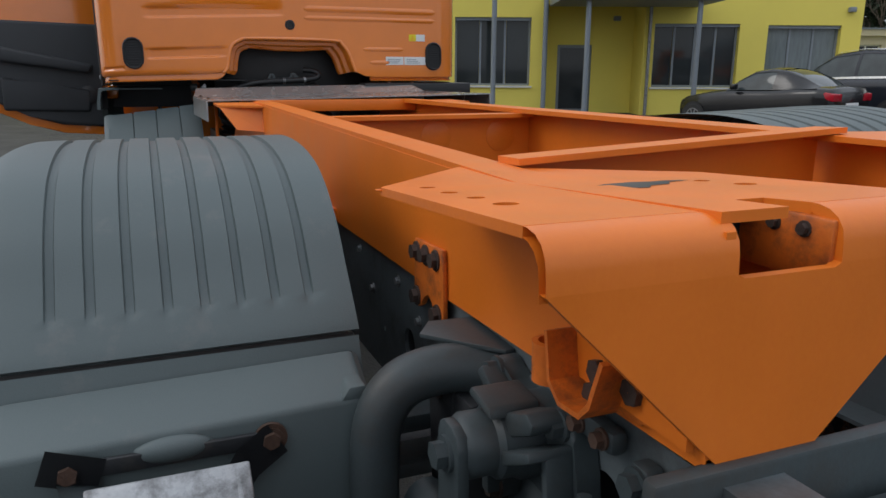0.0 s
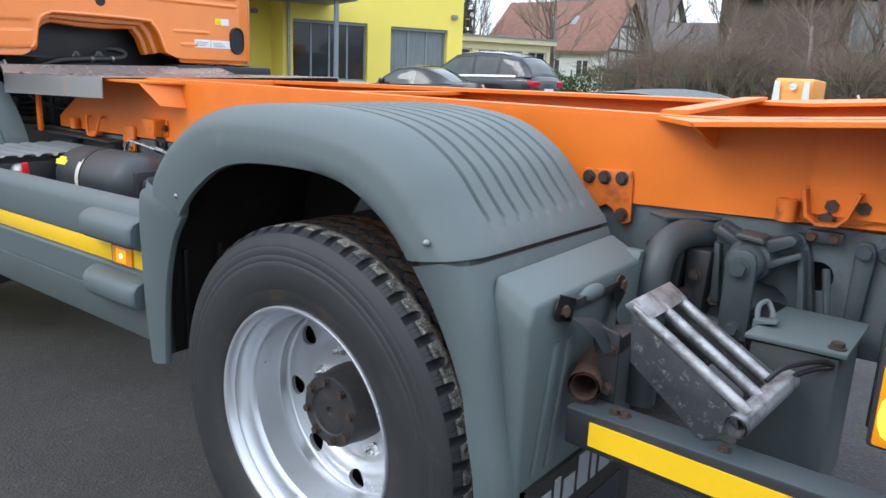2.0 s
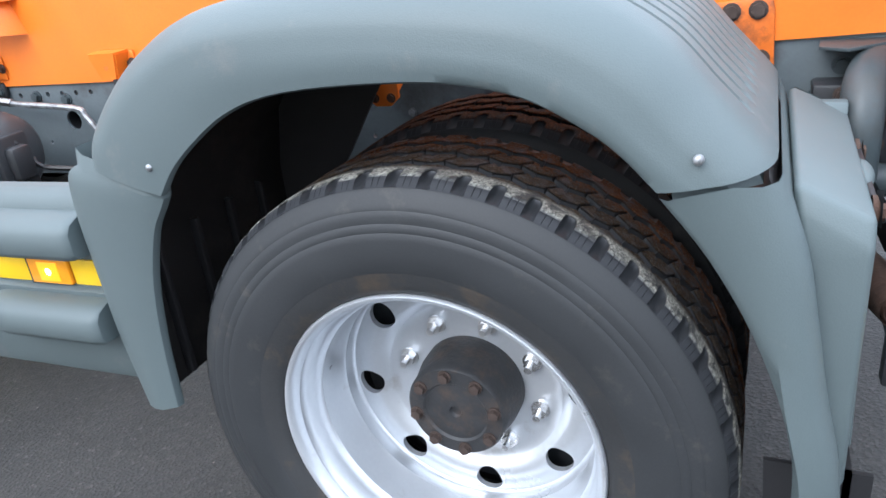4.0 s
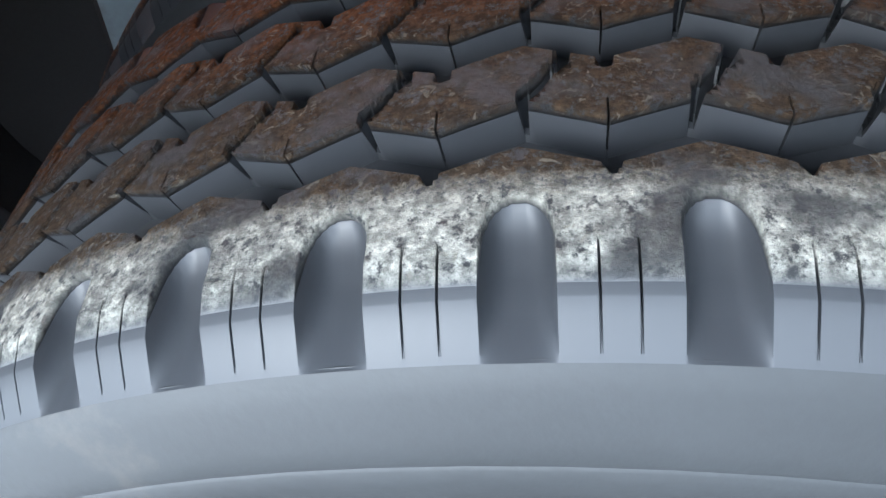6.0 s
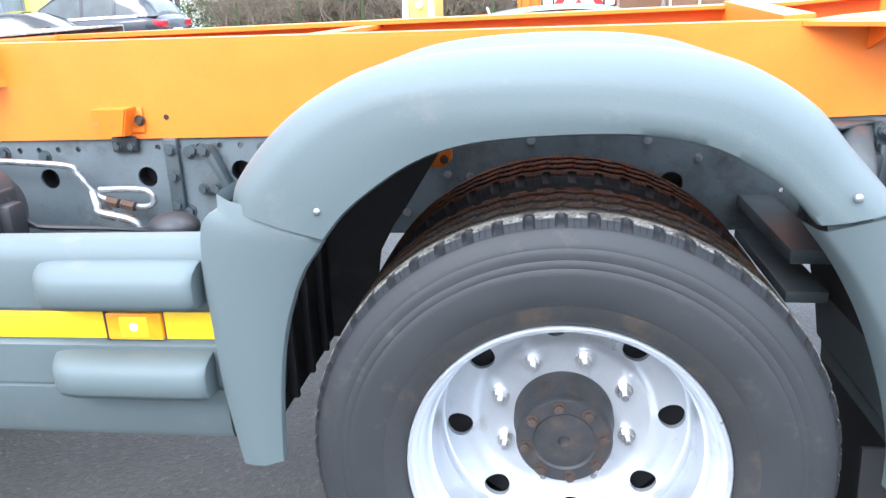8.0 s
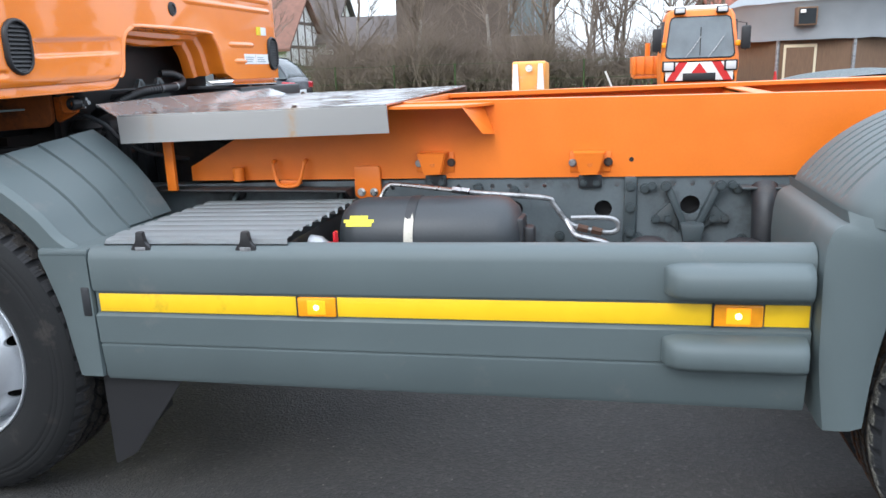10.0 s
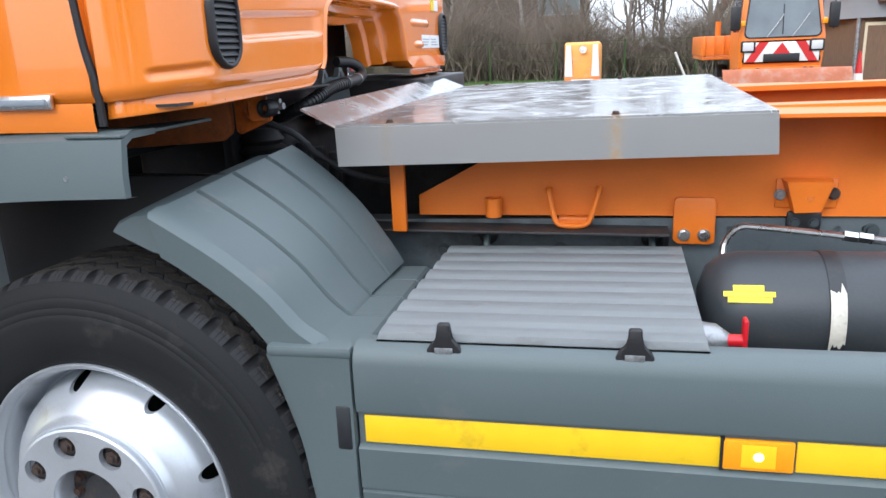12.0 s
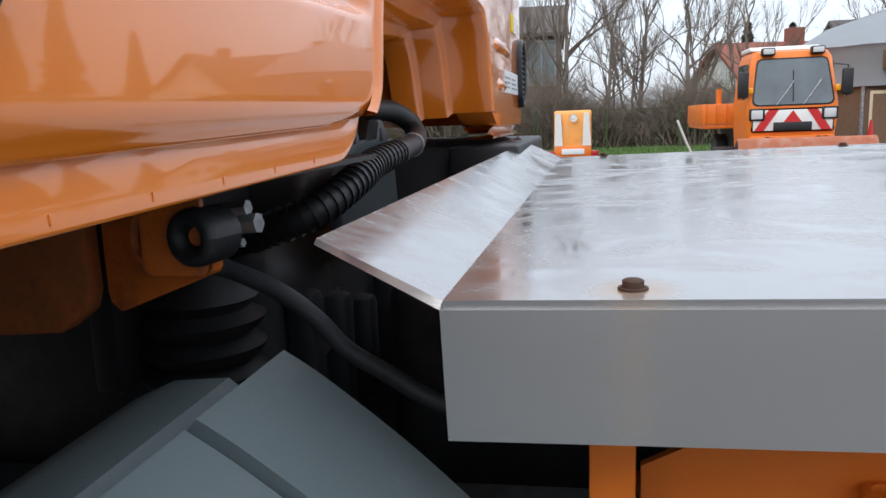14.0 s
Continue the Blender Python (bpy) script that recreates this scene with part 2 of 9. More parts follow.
def deck_surface(name):
    """Brushed stainless sheet: smeared water marks in its gloss, rust bled round two bolts and down the fold below one."""
    m, n, l, b = shader(name)
    co = n.new("ShaderNodeTexCoord")

    def noise(scale, detail, rough=0.5, stretch=(1, 1, 1), distort=0.0):
        mp = n.new("ShaderNodeMapping")
        mp.inputs["Scale"].default_value = stretch
        l.new(co.outputs["Object"], mp.inputs["Vector"])
        t = n.new("ShaderNodeTexNoise")
        t.inputs["Scale"].default_value, t.inputs["Detail"].default_value, t.inputs["Roughness"].default_value, t.inputs["Distortion"].default_value = scale, detail, rough, distort
        l.new(mp.outputs["Vector"], t.inputs["Vector"])
        return t.outputs["Fac"]

    def span(v, a, b_, lo, hi):
        r = n.new("ShaderNodeMapRange")
        for k, x in zip(("From Min", "From Max", "To Min", "To Max"), (a, b_, lo, hi)):
            r.inputs[k].default_value = x
        l.new(v, r.inputs["Value"])
        return r.outputs[0]

    def calc(op, u, v):
        q = n.new("ShaderNodeMath")
        q.operation, q.use_clamp = op, op == "MULTIPLY"
        for k, x in ((0, u), (1, v)):
            if hasattr(x, "default_value"):
                l.new(x, q.inputs[k])
            else:
                q.inputs[k].default_value = x
        return q.outputs[0]

    def mix(fac, u, v):
        q = n.new("ShaderNodeMix")
        q.data_type = "RGBA"
        l.new(fac, q.inputs["Factor"])
        for k, x in (("A", u), ("B", v)):
            if hasattr(x, "default_value"):
                l.new(x, q.inputs[k])
            else:
                q.inputs[k].default_value = (*x, 1)
        return q.outputs["Result"]
    smear = noise(6.0, 8, 0.68, (1, 1.3, 1), 1.2)
    fleck = noise(46, 6, 0.7, (1, 1.4, 1), 0.8)
    brush = noise(30, 3, 0.5, (1, 40, 40))
    dull = span(smear, 0.36, 0.66, 0.0, 1.0)
    spots = span(fleck, 0.54, 0.68, 0.0, 0.35)
    wear = calc("MAXIMUM", dull, calc("MULTIPLY", spots, span(smear, 0.4, 0.55, 0, 1)))
    sep = n.new("ShaderNodeSeparateXYZ")
    l.new(co.outputs["Object"], sep.inputs[0])
    fold = span(sep.outputs["Y"], 0.522, 0.529, 1.0, 0.0)
    keep = calc("SUBTRACT", 1.0, fold)
    wear = calc("ADD", calc("MULTIPLY", wear, keep), calc("MULTIPLY", fold, span(noise(3, 4, 0.5, (0.3, 1, 6)), 0.3, 0.7, 0.72, 0.95)))
    colour = mix(wear, (0.40, 0.405, 0.41), (0.43, 0.43, 0.42))
    colour = mix(calc("MULTIPLY", keep, span(noise(9, 5, 0.6), 0.6, 0.8, 0, 0.4)), colour, (0.42, 0.40, 0.37))
    rust = None
    for x, y, r in ((-2.747, 0.553, 0.045), (-2.188, 0.553, 0.05)):
        d = n.new("ShaderNodeVectorMath")
        d.operation = "DISTANCE"
        flat = n.new("ShaderNodeCombineXYZ")
        l.new(sep.outputs["X"], flat.inputs["X"])
        l.new(sep.outputs["Y"], flat.inputs["Y"])
        l.new(flat.outputs[0], d.inputs[0])
        d.inputs[1].default_value = (x, y, 0)
        f = span(calc("ADD", d.outputs["Value"], calc("MULTIPLY", fleck, 0.03)), 0.02, r + 0.01, 0.75, 0.0)
        rust = f if rust is None else calc("MAXIMUM", rust, f)
    off = calc("ABSOLUTE", calc("ADD", sep.outputs["X"], calc("ADD", 2.176, calc("MULTIPLY", smear, 0.02))), 0.0)
    streak = calc("MULTIPLY", span(off, 0.004, 0.02, 0.75, 0.0), span(sep.outputs["Y"], 0.524, 0.532, 1.0, 0.0))
    streak = calc("MULTIPLY", streak, span(noise(60, 4), 0.3, 0.6, 0.35, 1.0))
    rust = calc("MAXIMUM", rust, streak)
    colour = mix(rust, colour, (0.42, 0.27, 0.13))
    l.new(colour, b.inputs["Base Color"])
    l.new(span(rust, 0, 1, 0.62, 0.1), b.inputs["Metallic"])
    rough = calc("ADD", span(wear, 0, 1, 0.07, 0.34), calc("MULTIPLY", brush, 0.015))
    l.new(rough, b.inputs["Roughness"])
    bp = n.new("ShaderNodeBump")
    bp.inputs["Strength"].default_value, bp.inputs["Distance"].default_value = 0.006, 0.002
    l.new(calc("ADD", fleck, smear), bp.inputs["Height"])
    l.new(bp.outputs["Normal"], b.inputs["Normal"])
    return m


ORANGE = (0.79, 0.207, 0.016)
M = {
    "orange_gloss": surface("orange_gloss", ORANGE, 0.2, vary=0.05, bump=0.0, coat=1.0, rough_vary=0.04),
    "orange_frame": surface("orange_frame", (0.78, 0.185, 0.014), 0.42, vary=0.1, bump=0.05, dirt=(0.42, 0.1, 0.022), dirt_amount=-0.16, dirt_scale=14),
    "orange_worn": surface("orange_worn", (0.66, 0.15, 0.015), 0.5, vary=0.25, scale=20, bump=0.1, dirt=(0.16, 0.05, 0.02), dirt_amount=0.35, dirt_scale=18),
    "grey_plastic": surface("grey_plastic", (0.090, 0.115, 0.118), 0.55, vary=0.08, scale=3, grain=420, bump=0.12, dirt=(0.14, 0.145, 0.142), dirt_amount=0.07),
    "rail_paint": surface("rail_paint", (0.11, 0.132, 0.142), 0.42, vary=0.14, scale=9, bump=0.1, dirt=(0.04, 0.037, 0.034), dirt_amount=0.3),
    "grey_paint": surface("grey_paint", (0.047, 0.061, 0.066), 0.5, vary=0.14, scale=9, bump=0.1, dirt=(0.05, 0.045, 0.04), dirt_amount=0.25),
    "dark_paint": surface("dark_paint", (0.02, 0.022, 0.025), 0.5, vary=0.2, bump=0.1, dirt=(0.07, 0.06, 0.05), dirt_amount=0.2),
    "tank_paint": surface("tank_paint", (0.034, 0.04, 0.045), 0.48, vary=0.15, scale=10, bump=0.1, dirt=(0.06, 0.058, 0.055), dirt_amount=0.05),
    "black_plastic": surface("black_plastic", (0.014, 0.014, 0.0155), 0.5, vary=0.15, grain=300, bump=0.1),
    "liner": surface("liner", (0.028, 0.026, 0.026), 0.7, vary=0.25, scale=5, grain=200, bump=0.1, dirt=(0.07, 0.06, 0.052), dirt_amount=0.25, dirt_scale=4),
    # worn orange with grime, darkened to carry the shade under the cab
    "orange_grimy_shaded": surface("orange_grimy_shaded", (0.34, 0.09, 0.018), 0.6, vary=0.3, scale=14, bump=0.15, dirt=(0.05, 0.028, 0.016), dirt_amount=0.4, dirt_scale=9),
    "tyre_wall": surface("tyre_wall", (0.0225, 0.0245, 0.0265), 0.62, vary=0.2, scale=9, grain=240, bump=0.05, dirt=(0.055, 0.051, 0.046), dirt_amount=0.12, dirt_scale=13),
    "tyre_front": surface("tyre_front", (0.012, 0.0125, 0.013), 0.7, vary=0.25, scale=5, grain=240, bump=0.05, dirt=(0.05, 0.045, 0.04), dirt_amount=0.1, dirt_scale=6),
    "tyre_bead": surface("tyre_bead", (0.0245, 0.0255, 0.0265), 0.66, vary=0.25, scale=8, grain=200, bump=0.08, dirt=(0.066, 0.049, 0.034), dirt_amount=0.26, dirt_scale=11),
    "rubber": surface("rubber", (0.026, 0.027, 0.029), 0.62, vary=0.2, scale=6, grain=200, bump=0.2, dirt=(0.07, 0.055, 0.042), dirt_amount=0.12, dirt_scale=4),
    "tread_dust": tread_surface("tread_dust", 0.11, 0.4466, 0.0, [(0.0, (0.50, 0.50, 0.45), 1.0), (0.185, (0.48, 0.465, 0.41), 1.0), (0.235, (0.07, 0.048, 0.03), 0.95), (0.56, (0.07, 0.042, 0.024), 0.95), (0.70, (0.155, 0.06, 0.024), 1.0), (1.0, (0.10, 0.042, 0.02), 1.0)]),
    "tread_front": tread_surface("tread_front", -3.3, 0.4752, 0.0132, [(0.0, (0.10, 0.085, 0.07), 0.5), (1.0, (0.10, 0.08, 0.065), 0.7)], (0.016, 0.016, 0.017), 0.75),
    # inner tyre: rust on top; rubber made darker and duller for the arch's shade
    "tread_rust": tread_surface("tread_rust", 0.11, 0.4466, 0.3355, [(0.0, (0.08, 0.038, 0.02), 0.9), (0.4, (0.13, 0.046, 0.018), 1.0), (1.0, (0.10, 0.038, 0.017), 1.0)], (0.012, 0.013, 0.016), 0.9),
    "hub_grime": surface("hub_grime", (0.024, 0.025, 0.027), 0.55, vary=0.3, scale=30, bump=0.3, dirt=(0.06, 0.042, 0.032), dirt_amount=0.3, dirt_scale=22),
    "cover_grey": surface("cover_grey", (0.345, 0.37, 0.378), 0.55, vary=0.08, scale=4, grain=300, bump=0.1, dirt=(0.27, 0.255, 0.24), dirt_amount=0.1, dirt_scale=6, stretch=(1, 4, 1)),
    "silver_rim": surface("silver_rim", (0.58, 0.605, 0.635), 0.32, metal=0.6, vary=0.08, bump=0.04, dirt=(0.35, 0.33, 0.31), dirt_amount=0.1),
    "bright_metal": surface("bright_metal", (0.7, 0.7, 0.7), 0.28, metal=1.0, vary=0.1, bump=0.05),
    "stainless": surface("stainless", (0.6, 0.6, 0.59), 0.17, metal=1.0, vary=0.1, scale=4, grain=160, bump=0.02, dirt=(0.42, 0.38, 0.34), dirt_amount=0.2, dirt_scale=7, rough_vary=0.13),
    "deck_steel": deck_surface("deck_steel"),
    "scuffed_steel": surface("scuffed_steel", (0.055, 0.06, 0.066), 0.5, metal=0.3, vary=0.3, scale=25, grain=200, bump=0.12, dirt=(0.32, 0.33, 0.33), dirt_amount=0.14, dirt_scale=60),
    "galvanised": surface("galvanised", (0.36, 0.37, 0.38), 0.45, metal=0.7, vary=0.15, scale=70, grain=180, bump=0.15, dirt=(0.1, 0.1, 0.1), dirt_amount=0.4, dirt_scale=22),
    "rust": surface("rust", (0.075, 0.04, 0.026), 0.85, vary=0.4, scale=30, bump=0.4, dirt=(0.05, 0.03, 0.025), dirt_amount=0.3, dirt_scale=30),
    "bolt_rust": surface("bolt_rust", (0.07, 0.05, 0.042), 0.65, metal=0.4, vary=0.3, scale=60, bump=0.3),
    "tape_yellow": surface("tape_yellow", (0.86, 0.54, 0.01), 0.35, vary=0.06, scale=14, grain=500, bump=0.03, dirt=(0.5, 0.32, 0.02), dirt_amount=0.0),
    "amber": glowing("amber", (1.0, 0.36, 0.008), 0.55),
    "red_lit": glowing("red_lit", (1.0, 0.02, 0.05), 0.42),
    "amber_lit": glowing("amber_lit", (1.0, 0.52, 0.04), 1.7),
    "amber_bulb": glowing("amber_bulb", (1.0, 0.75, 0.25), 6.0),
    "amber_lens": surface("amber_lens", (0.9, 0.34, 0.008), 0.18, vary=0.1, scale=40, bump=0.0),
    "red_lens": surface("red_lens", (0.40, 0.006, 0.02), 0.24, vary=0.15, scale=30, bump=0.0),
    "clear_lens": surface("clear_lens", (0.6, 0.6, 0.6), 0.15, vary=0.1, bump=0.0),
    "red_plastic": surface("red_plastic", (0.55, 0.012, 0.02), 0.35, vary=0.1, bump=0.0),
    "white_label": surface("white_label", (0.75, 0.76, 0.76), 0.4, vary=0.04, bump=0.0),
    "yellow_label": surface("yellow_label", (0.8, 0.68, 0.03), 0.5, vary=0.05, bump=0.0),
    "interior": surface("interior", (0.034, 0.038, 0.043), 0.6, vary=0.15, grain=300, bump=0.1),
    "asphalt": asphalt_surface("asphalt"),
    "yellow_wall": surface("yellow_wall", (0.86, 0.72, 0.14), 0.85, vary=0.05, scale=1, grain=60, bump=0.1),
    "cream_wall": surface("cream_wall", (0.68, 0.6, 0.42), 0.85, vary=0.06, scale=1, grain=60, bump=0.1),
    "white_wall": surface("white_wall", (0.72, 0.71, 0.68), 0.85, vary=0.06, scale=1, grain=60, bump=0.1),
    "steel_grey": surface("steel_grey", (0.22, 0.25, 0.28), 0.45, vary=0.08, bump=0.0),
    "glass_dark": surface("glass_dark", (0.03, 0.036, 0.04), 0.06, vary=0.3, scale=0.6, bump=0.0, rough_vary=0.02),
    "glass_car": surface("glass_car", (0.05, 0.062, 0.065), 0.05, vary=0.5, scale=2.5, bump=0.0, rough_vary=0.02),
    "glass_curtain": surface("glass_curtain", (0.16, 0.19, 0.2), 0.08, vary=0.25, scale=2, bump=0.0, rough_vary=0.02, stretch=(6, 6, 1)),
    "roof_tile": surface("roof_tile", (0.2, 0.1, 0.072), 0.85, vary=0.3, scale=3, grain=40, bump=0.6),
    "roof_red": surface("roof_red", (0.25, 0.085, 0.055), 0.85, vary=0.25, scale=3, grain=40, bump=0.6),
    "roof_dark": surface("roof_dark", (0.1, 0.085, 0.08), 0.85, vary=0.3, scale=3, grain=40, bump=0.6),
    "dark_wood": surface("dark_wood", (0.1, 0.075, 0.06), 0.8, vary=0.3, scale=5, bump=0.3),
    "brown_wood": surface("brown_wood", (0.16, 0.095, 0.055), 0.75, vary=0.25, scale=6, bump=0.3, stretch=(6, 6, 1)),
    "tarp": surface("tarp", (0.235, 0.25, 0.26), 0.7, vary=0.12, scale=2, bump=0.3),
    "car_black": surface("car_black", (0.006, 0.0065, 0.008), 0.22, vary=0.1, bump=0.0, coat=0.15, rough_vary=0.02),
    "car_navy": surface("car_navy", (0.016, 0.019, 0.028), 0.2, vary=0.1, bump=0.0, coat=0.15, rough_vary=0.02),
    "bark": surface("bark", (0.26, 0.23, 0.2), 0.9, vary=0.3, scale=10, bump=0.5),
    "twig": surface("twig", (0.165, 0.128, 0.10), 0.9, vary=0.35, scale=0.8, bump=0.2),
    "needles": surface("needles", (0.028, 0.045, 0.022), 0.85, vary=0.4, scale=2, bump=0.2),
    "hedge_leaf": surface("hedge_leaf", (0.04, 0.075, 0.02), 0.8, vary=0.4, scale=4, bump=0.2),
    "grass": surface("grass", (0.08, 0.14, 0.03), 0.9, vary=0.3, scale=2, grain=60, bump=0.8),
    "gravel": surface("gravel", (0.28, 0.26, 0.235), 0.9, vary=0.15, scale=1.5, grain=80, bump=0.6),
    "windscreen_pale": surface("windscreen_pale", (0.30, 0.34, 0.36), 0.1, vary=0.2, scale=3, bump=0.0, rough_vary=0.02),
    "trailer_orange": surface("trailer_orange", (0.8, 0.33, 0.06), 0.5, vary=0.12, scale=6, bump=0.05, dirt=(0.5, 0.4, 0.3), dirt_amount=0.1),
    "plough_orange": surface("plough_orange", (0.68, 0.24, 0.12), 0.55, vary=0.2, scale=5, bump=0.1, dirt=(0.6, 0.45, 0.38), dirt_amount=0.3, dirt_scale=5),
    "paint_cream": surface("paint_cream", (0.58, 0.55, 0.47), 0.6, vary=0.15, scale=40, bump=0.2, dirt=(0.3, 0.28, 0.24), dirt_amount=0.15, dirt_scale=60),
    "paint_white": surface("paint_white", (0.75, 0.74, 0.7), 0.5, vary=0.08, bump=0.0),
    "paint_red": surface("paint_red", (0.55, 0.02, 0.02), 0.45, vary=0.08, bump=0.0),
}
for n_ in M["tyre_front"].node_tree.nodes:
    if n_.type == "BSDF_PRINCIPLED":
        n_.inputs["Specular IOR Level"].default_value = 0.25

# ---- tools ----
K = 1.1          # metres for a unit of the plan
CY = 1.04        # the truck's centre line
RX, FX = 0.10, -3.0   # rear and front axle


def rake(x):
    """The chassis stands a little higher at its rear."""
    return 0.02 * (x + 2.4)


def thing(name, label, category, place=(0, 0, 0), group="", kind=""):
    ob = new(name)
    ob.location = [K * c for c in place]
    ob.empty_display_size = 0.1
    return tagged(ob, label, category, group, kind)


def part(name, bm, material, parent=None, label="", smooth=40, shear=False, unit=True):
    """Link a bmesh as one mesh object under a thing or a part."""
    if shear:
        for v in bm.verts:
            v.co.z += rake(v.co.x)
    if parent is not None and "askew" in parent:
        for v in bm.verts:
            v.co.x += parent["askew"] * (1 - 0.23 * v.co.y)
    if unit:
        bmesh.ops.scale(bm, vec=(K, K, K), verts=bm.verts)
    bmesh.ops.recalc_face_normals(bm, faces=bm.faces)
    me = bpy.data.meshes.new(name)
    bm.to_mesh(me)
    bm.free()
    me.materials.append(M[material])
    if smooth:
        me.shade_smooth()
        me.set_sharp_from_angle(angle=radians(smooth))
    ob = new(name, me)
    if parent:
        ob.parent = parent
        ob.matrix_parent_inverse = Matrix.Translation(parent.matrix_world.translation if parent.parent else parent.location).inverted()
    if parent is not None and "askew" in parent:
        ob["askew"] = parent["askew"]
    if label:
        ob["label"] = label
    return ob


def poly(bm, pts):
    return bm.faces.new([bm.verts.new(p) for p in pts])


def box(bm, x0, x1, y0, y1, z0, z1, bevel=0.0, seg=2):
    g = bmesh.ops.create_cube(bm, size=1)
    vs = g["verts"]
    for v in vs:
        v.co = Vector(((x0 + x1) / 2 + v.co.x * (x1 - x0), (y0 + y1) / 2 + v.co.y * (y1 - y0), (z0 + z1) / 2 + v.co.z * (z1 - z0)))
    if bevel:
        es = list({e for v in vs for e in v.link_edges})
        bmesh.ops.bevel(bm, geom=es, offset=bevel, segments=seg, affect="EDGES", profile=0.5)
    return bm


def boxed(x0, x1, y0, y1, z0, z1, bevel=0.0, seg=2):
    return box(bmesh.new(), x0, x1, y0, y1, z0, z1, bevel, seg)


def prism(bm, pts, axis, a, b, bevel=0.0, seg=2):
    """A polygon, given in the two other axes in xyz order, drawn out along an axis from a to b."""
    def at(p, c):
        return {"x": (c, p[0], p[1]), "y": (p[0], c, p[1]), "z": (p[0], p[1], c)}[axis]
    lo = [bm.verts.new(at(p, a)) for p in pts]
    hi = [bm.verts.new(at(p, b)) for p in pts]
    n = len(pts)
    fs = [bm.faces.new(lo[::-1]), bm.faces.new(hi)]
    fs += [bm.faces.new((lo[i], lo[(i + 1) % n], hi[(i + 1) % n], hi[i])) for i in range(n)]
    if bevel:
        es = list({e for f in fs for e in f.edges})
        bmesh.ops.bevel(bm, geom=es, offset=bevel, segments=seg, affect="EDGES", profile=0.5)
    return bm


def prismed(pts, axis, a, b, bevel=0.0, seg=2):
    return prism(bmesh.new(), pts, axis, a, b, bevel, seg)


def loft(bm, rows, close=False):
    """A skin over rows of points."""
    vs = [[bm.verts.new(p) for p in r] for r in rows]
    for a, b in zip(vs, vs[1:]):
        m = len(a)
        for i in range(m if close else m - 1):
            bm.faces.new((a[i], a[(i + 1) % m], b[(i + 1) % m], b[i]))
    return vs


def lathe(bm, prof, centre, n=48, axis="y", a0=0.0, a1=math.tau):
    """A profile of (radius, offset along the axis) turned round the axis."""
    full = abs(a1 - a0 - math.tau) < 1e-6
    rows = []
    for i in range(n if full else n + 1):
        a = a0 + (a1 - a0) * i / n
        c, s = math.cos(a), math.sin(a)
        rows.append([{"y": (centre[0] + r * c, centre[1] + o, centre[2] + r * s),
                      "x": (centre[0] + o, centre[1] + r * c, centre[2] + r * s),
                      "z": (centre[0] + r * c, centre[1] + r * s, centre[2] + o)}[axis] for r, o in prof])
    if full:
        rows.append(rows[0])
    vs = [[bm.verts.new(p) for p in r] for r in (rows[:-1] if full else rows)]
    if full:
        vs.append(vs[0])
    for a, b in zip(vs, vs[1:]):
        for i in range(len(a) - 1):
            bm.faces.new((a[i], b[i], b[i + 1], a[i + 1]))
    return bm


def smooth_line(pts, n=6):
    """Points of a curve through the given ones."""
    p = [Vector(q) for q in pts]
    out = []
    for i in range(len(p) - 1):
        a, b, c, d = p[max(i - 1, 0)], p[i], p[i + 1], p[min(i + 2, len(p) - 1)]
        for k in range(n):
            t = k / n
            out.append(0.5 * ((2 * b) + (c - a) * t + (2 * a - 5 * b + 4 * c - d) * t * t + (3 * b - a - 3 * c + d) * t ** 3))
    return out + [p[-1]]


def tube(bm, pts, r, n=10, ends=True, curve=6):
    """A pipe along points; r is one radius or one for each point."""
    line = smooth_line(pts, curve) if curve else [Vector(p) for p in pts]
    m = len(line)
    rs = [r] * m if not isinstance(r, (list, tuple)) else [r[min(int(i / (m - 1) * (len(r) - 1) + 0.5), len(r) - 1)] for i in range(m)]
    up = Vector((0.13, 0.21, 0.97))
    rows = []
    for i, p in enumerate(line):
        d = (line[min(i + 1, m - 1)] - line[max(i - 1, 0)]).normalized()
        u = d.cross(up)
        if u.length < 0.05:
            u = d.cross(Vector((1, 0, 0)))
        u.normalize()
        v = d.cross(u).normalized()
        up = v if v.dot(up) > 0 else -v
        u = d.cross(up).normalized()
        rows.append([p + rs[i] * (math.cos(math.tau * k / n) * u + math.sin(math.tau * k / n) * up) for k in range(n)])
    vs = loft(bm, rows, close=True)
    if ends:
        bm.faces.new(vs[0][::-1])
        bm.faces.new(vs[-1])
    return bm


def piped(pts, r, n=10, curve=6):
    return tube(bmesh.new(), pts, r, n, True, curve)


def bolt(bm, p, axis, r=0.012, h=0.01):
    """A hexagon head on a washer, standing out along an axis such as -y."""
    s = -1 if axis[0] == "-" else 1
    ax = axis[-1]
    for rad, o0, o1, n in ((r * 1.35, 0, h * 0.25, 12), (r, h * 0.25, h, 6)):
        lathe(bm, [(0.0005, s * o0), (rad, s * o0), (rad, s * o1), (0.0005, s * o1)], p, n, ax, 0.3, 0.3 + math.tau)
    return bm


def bolted(p, axis, r=0.012, h=0.01):
    return bolt(bmesh.new(), p, axis, r, h)


def lean(bm):
    """The frame is twisted a little: towards the rear its far side stands higher."""
    for v in bm.verts:
        v.co.z += float(np.interp(v.co.x, (-2.3, -0.7, 0.15, 0.7), (0.0, 0.010, 0.038, 0.047))) * max(0.0, v.co.y - 0.72)
    return bm


def mirror(bm):
    """The same on the truck's other side."""
    for v in bm.verts:
        v.co.y = 2 * CY - v.co.y
    bmesh.ops.reverse_faces(bm, faces=bm.faces)
    return lean(bm)


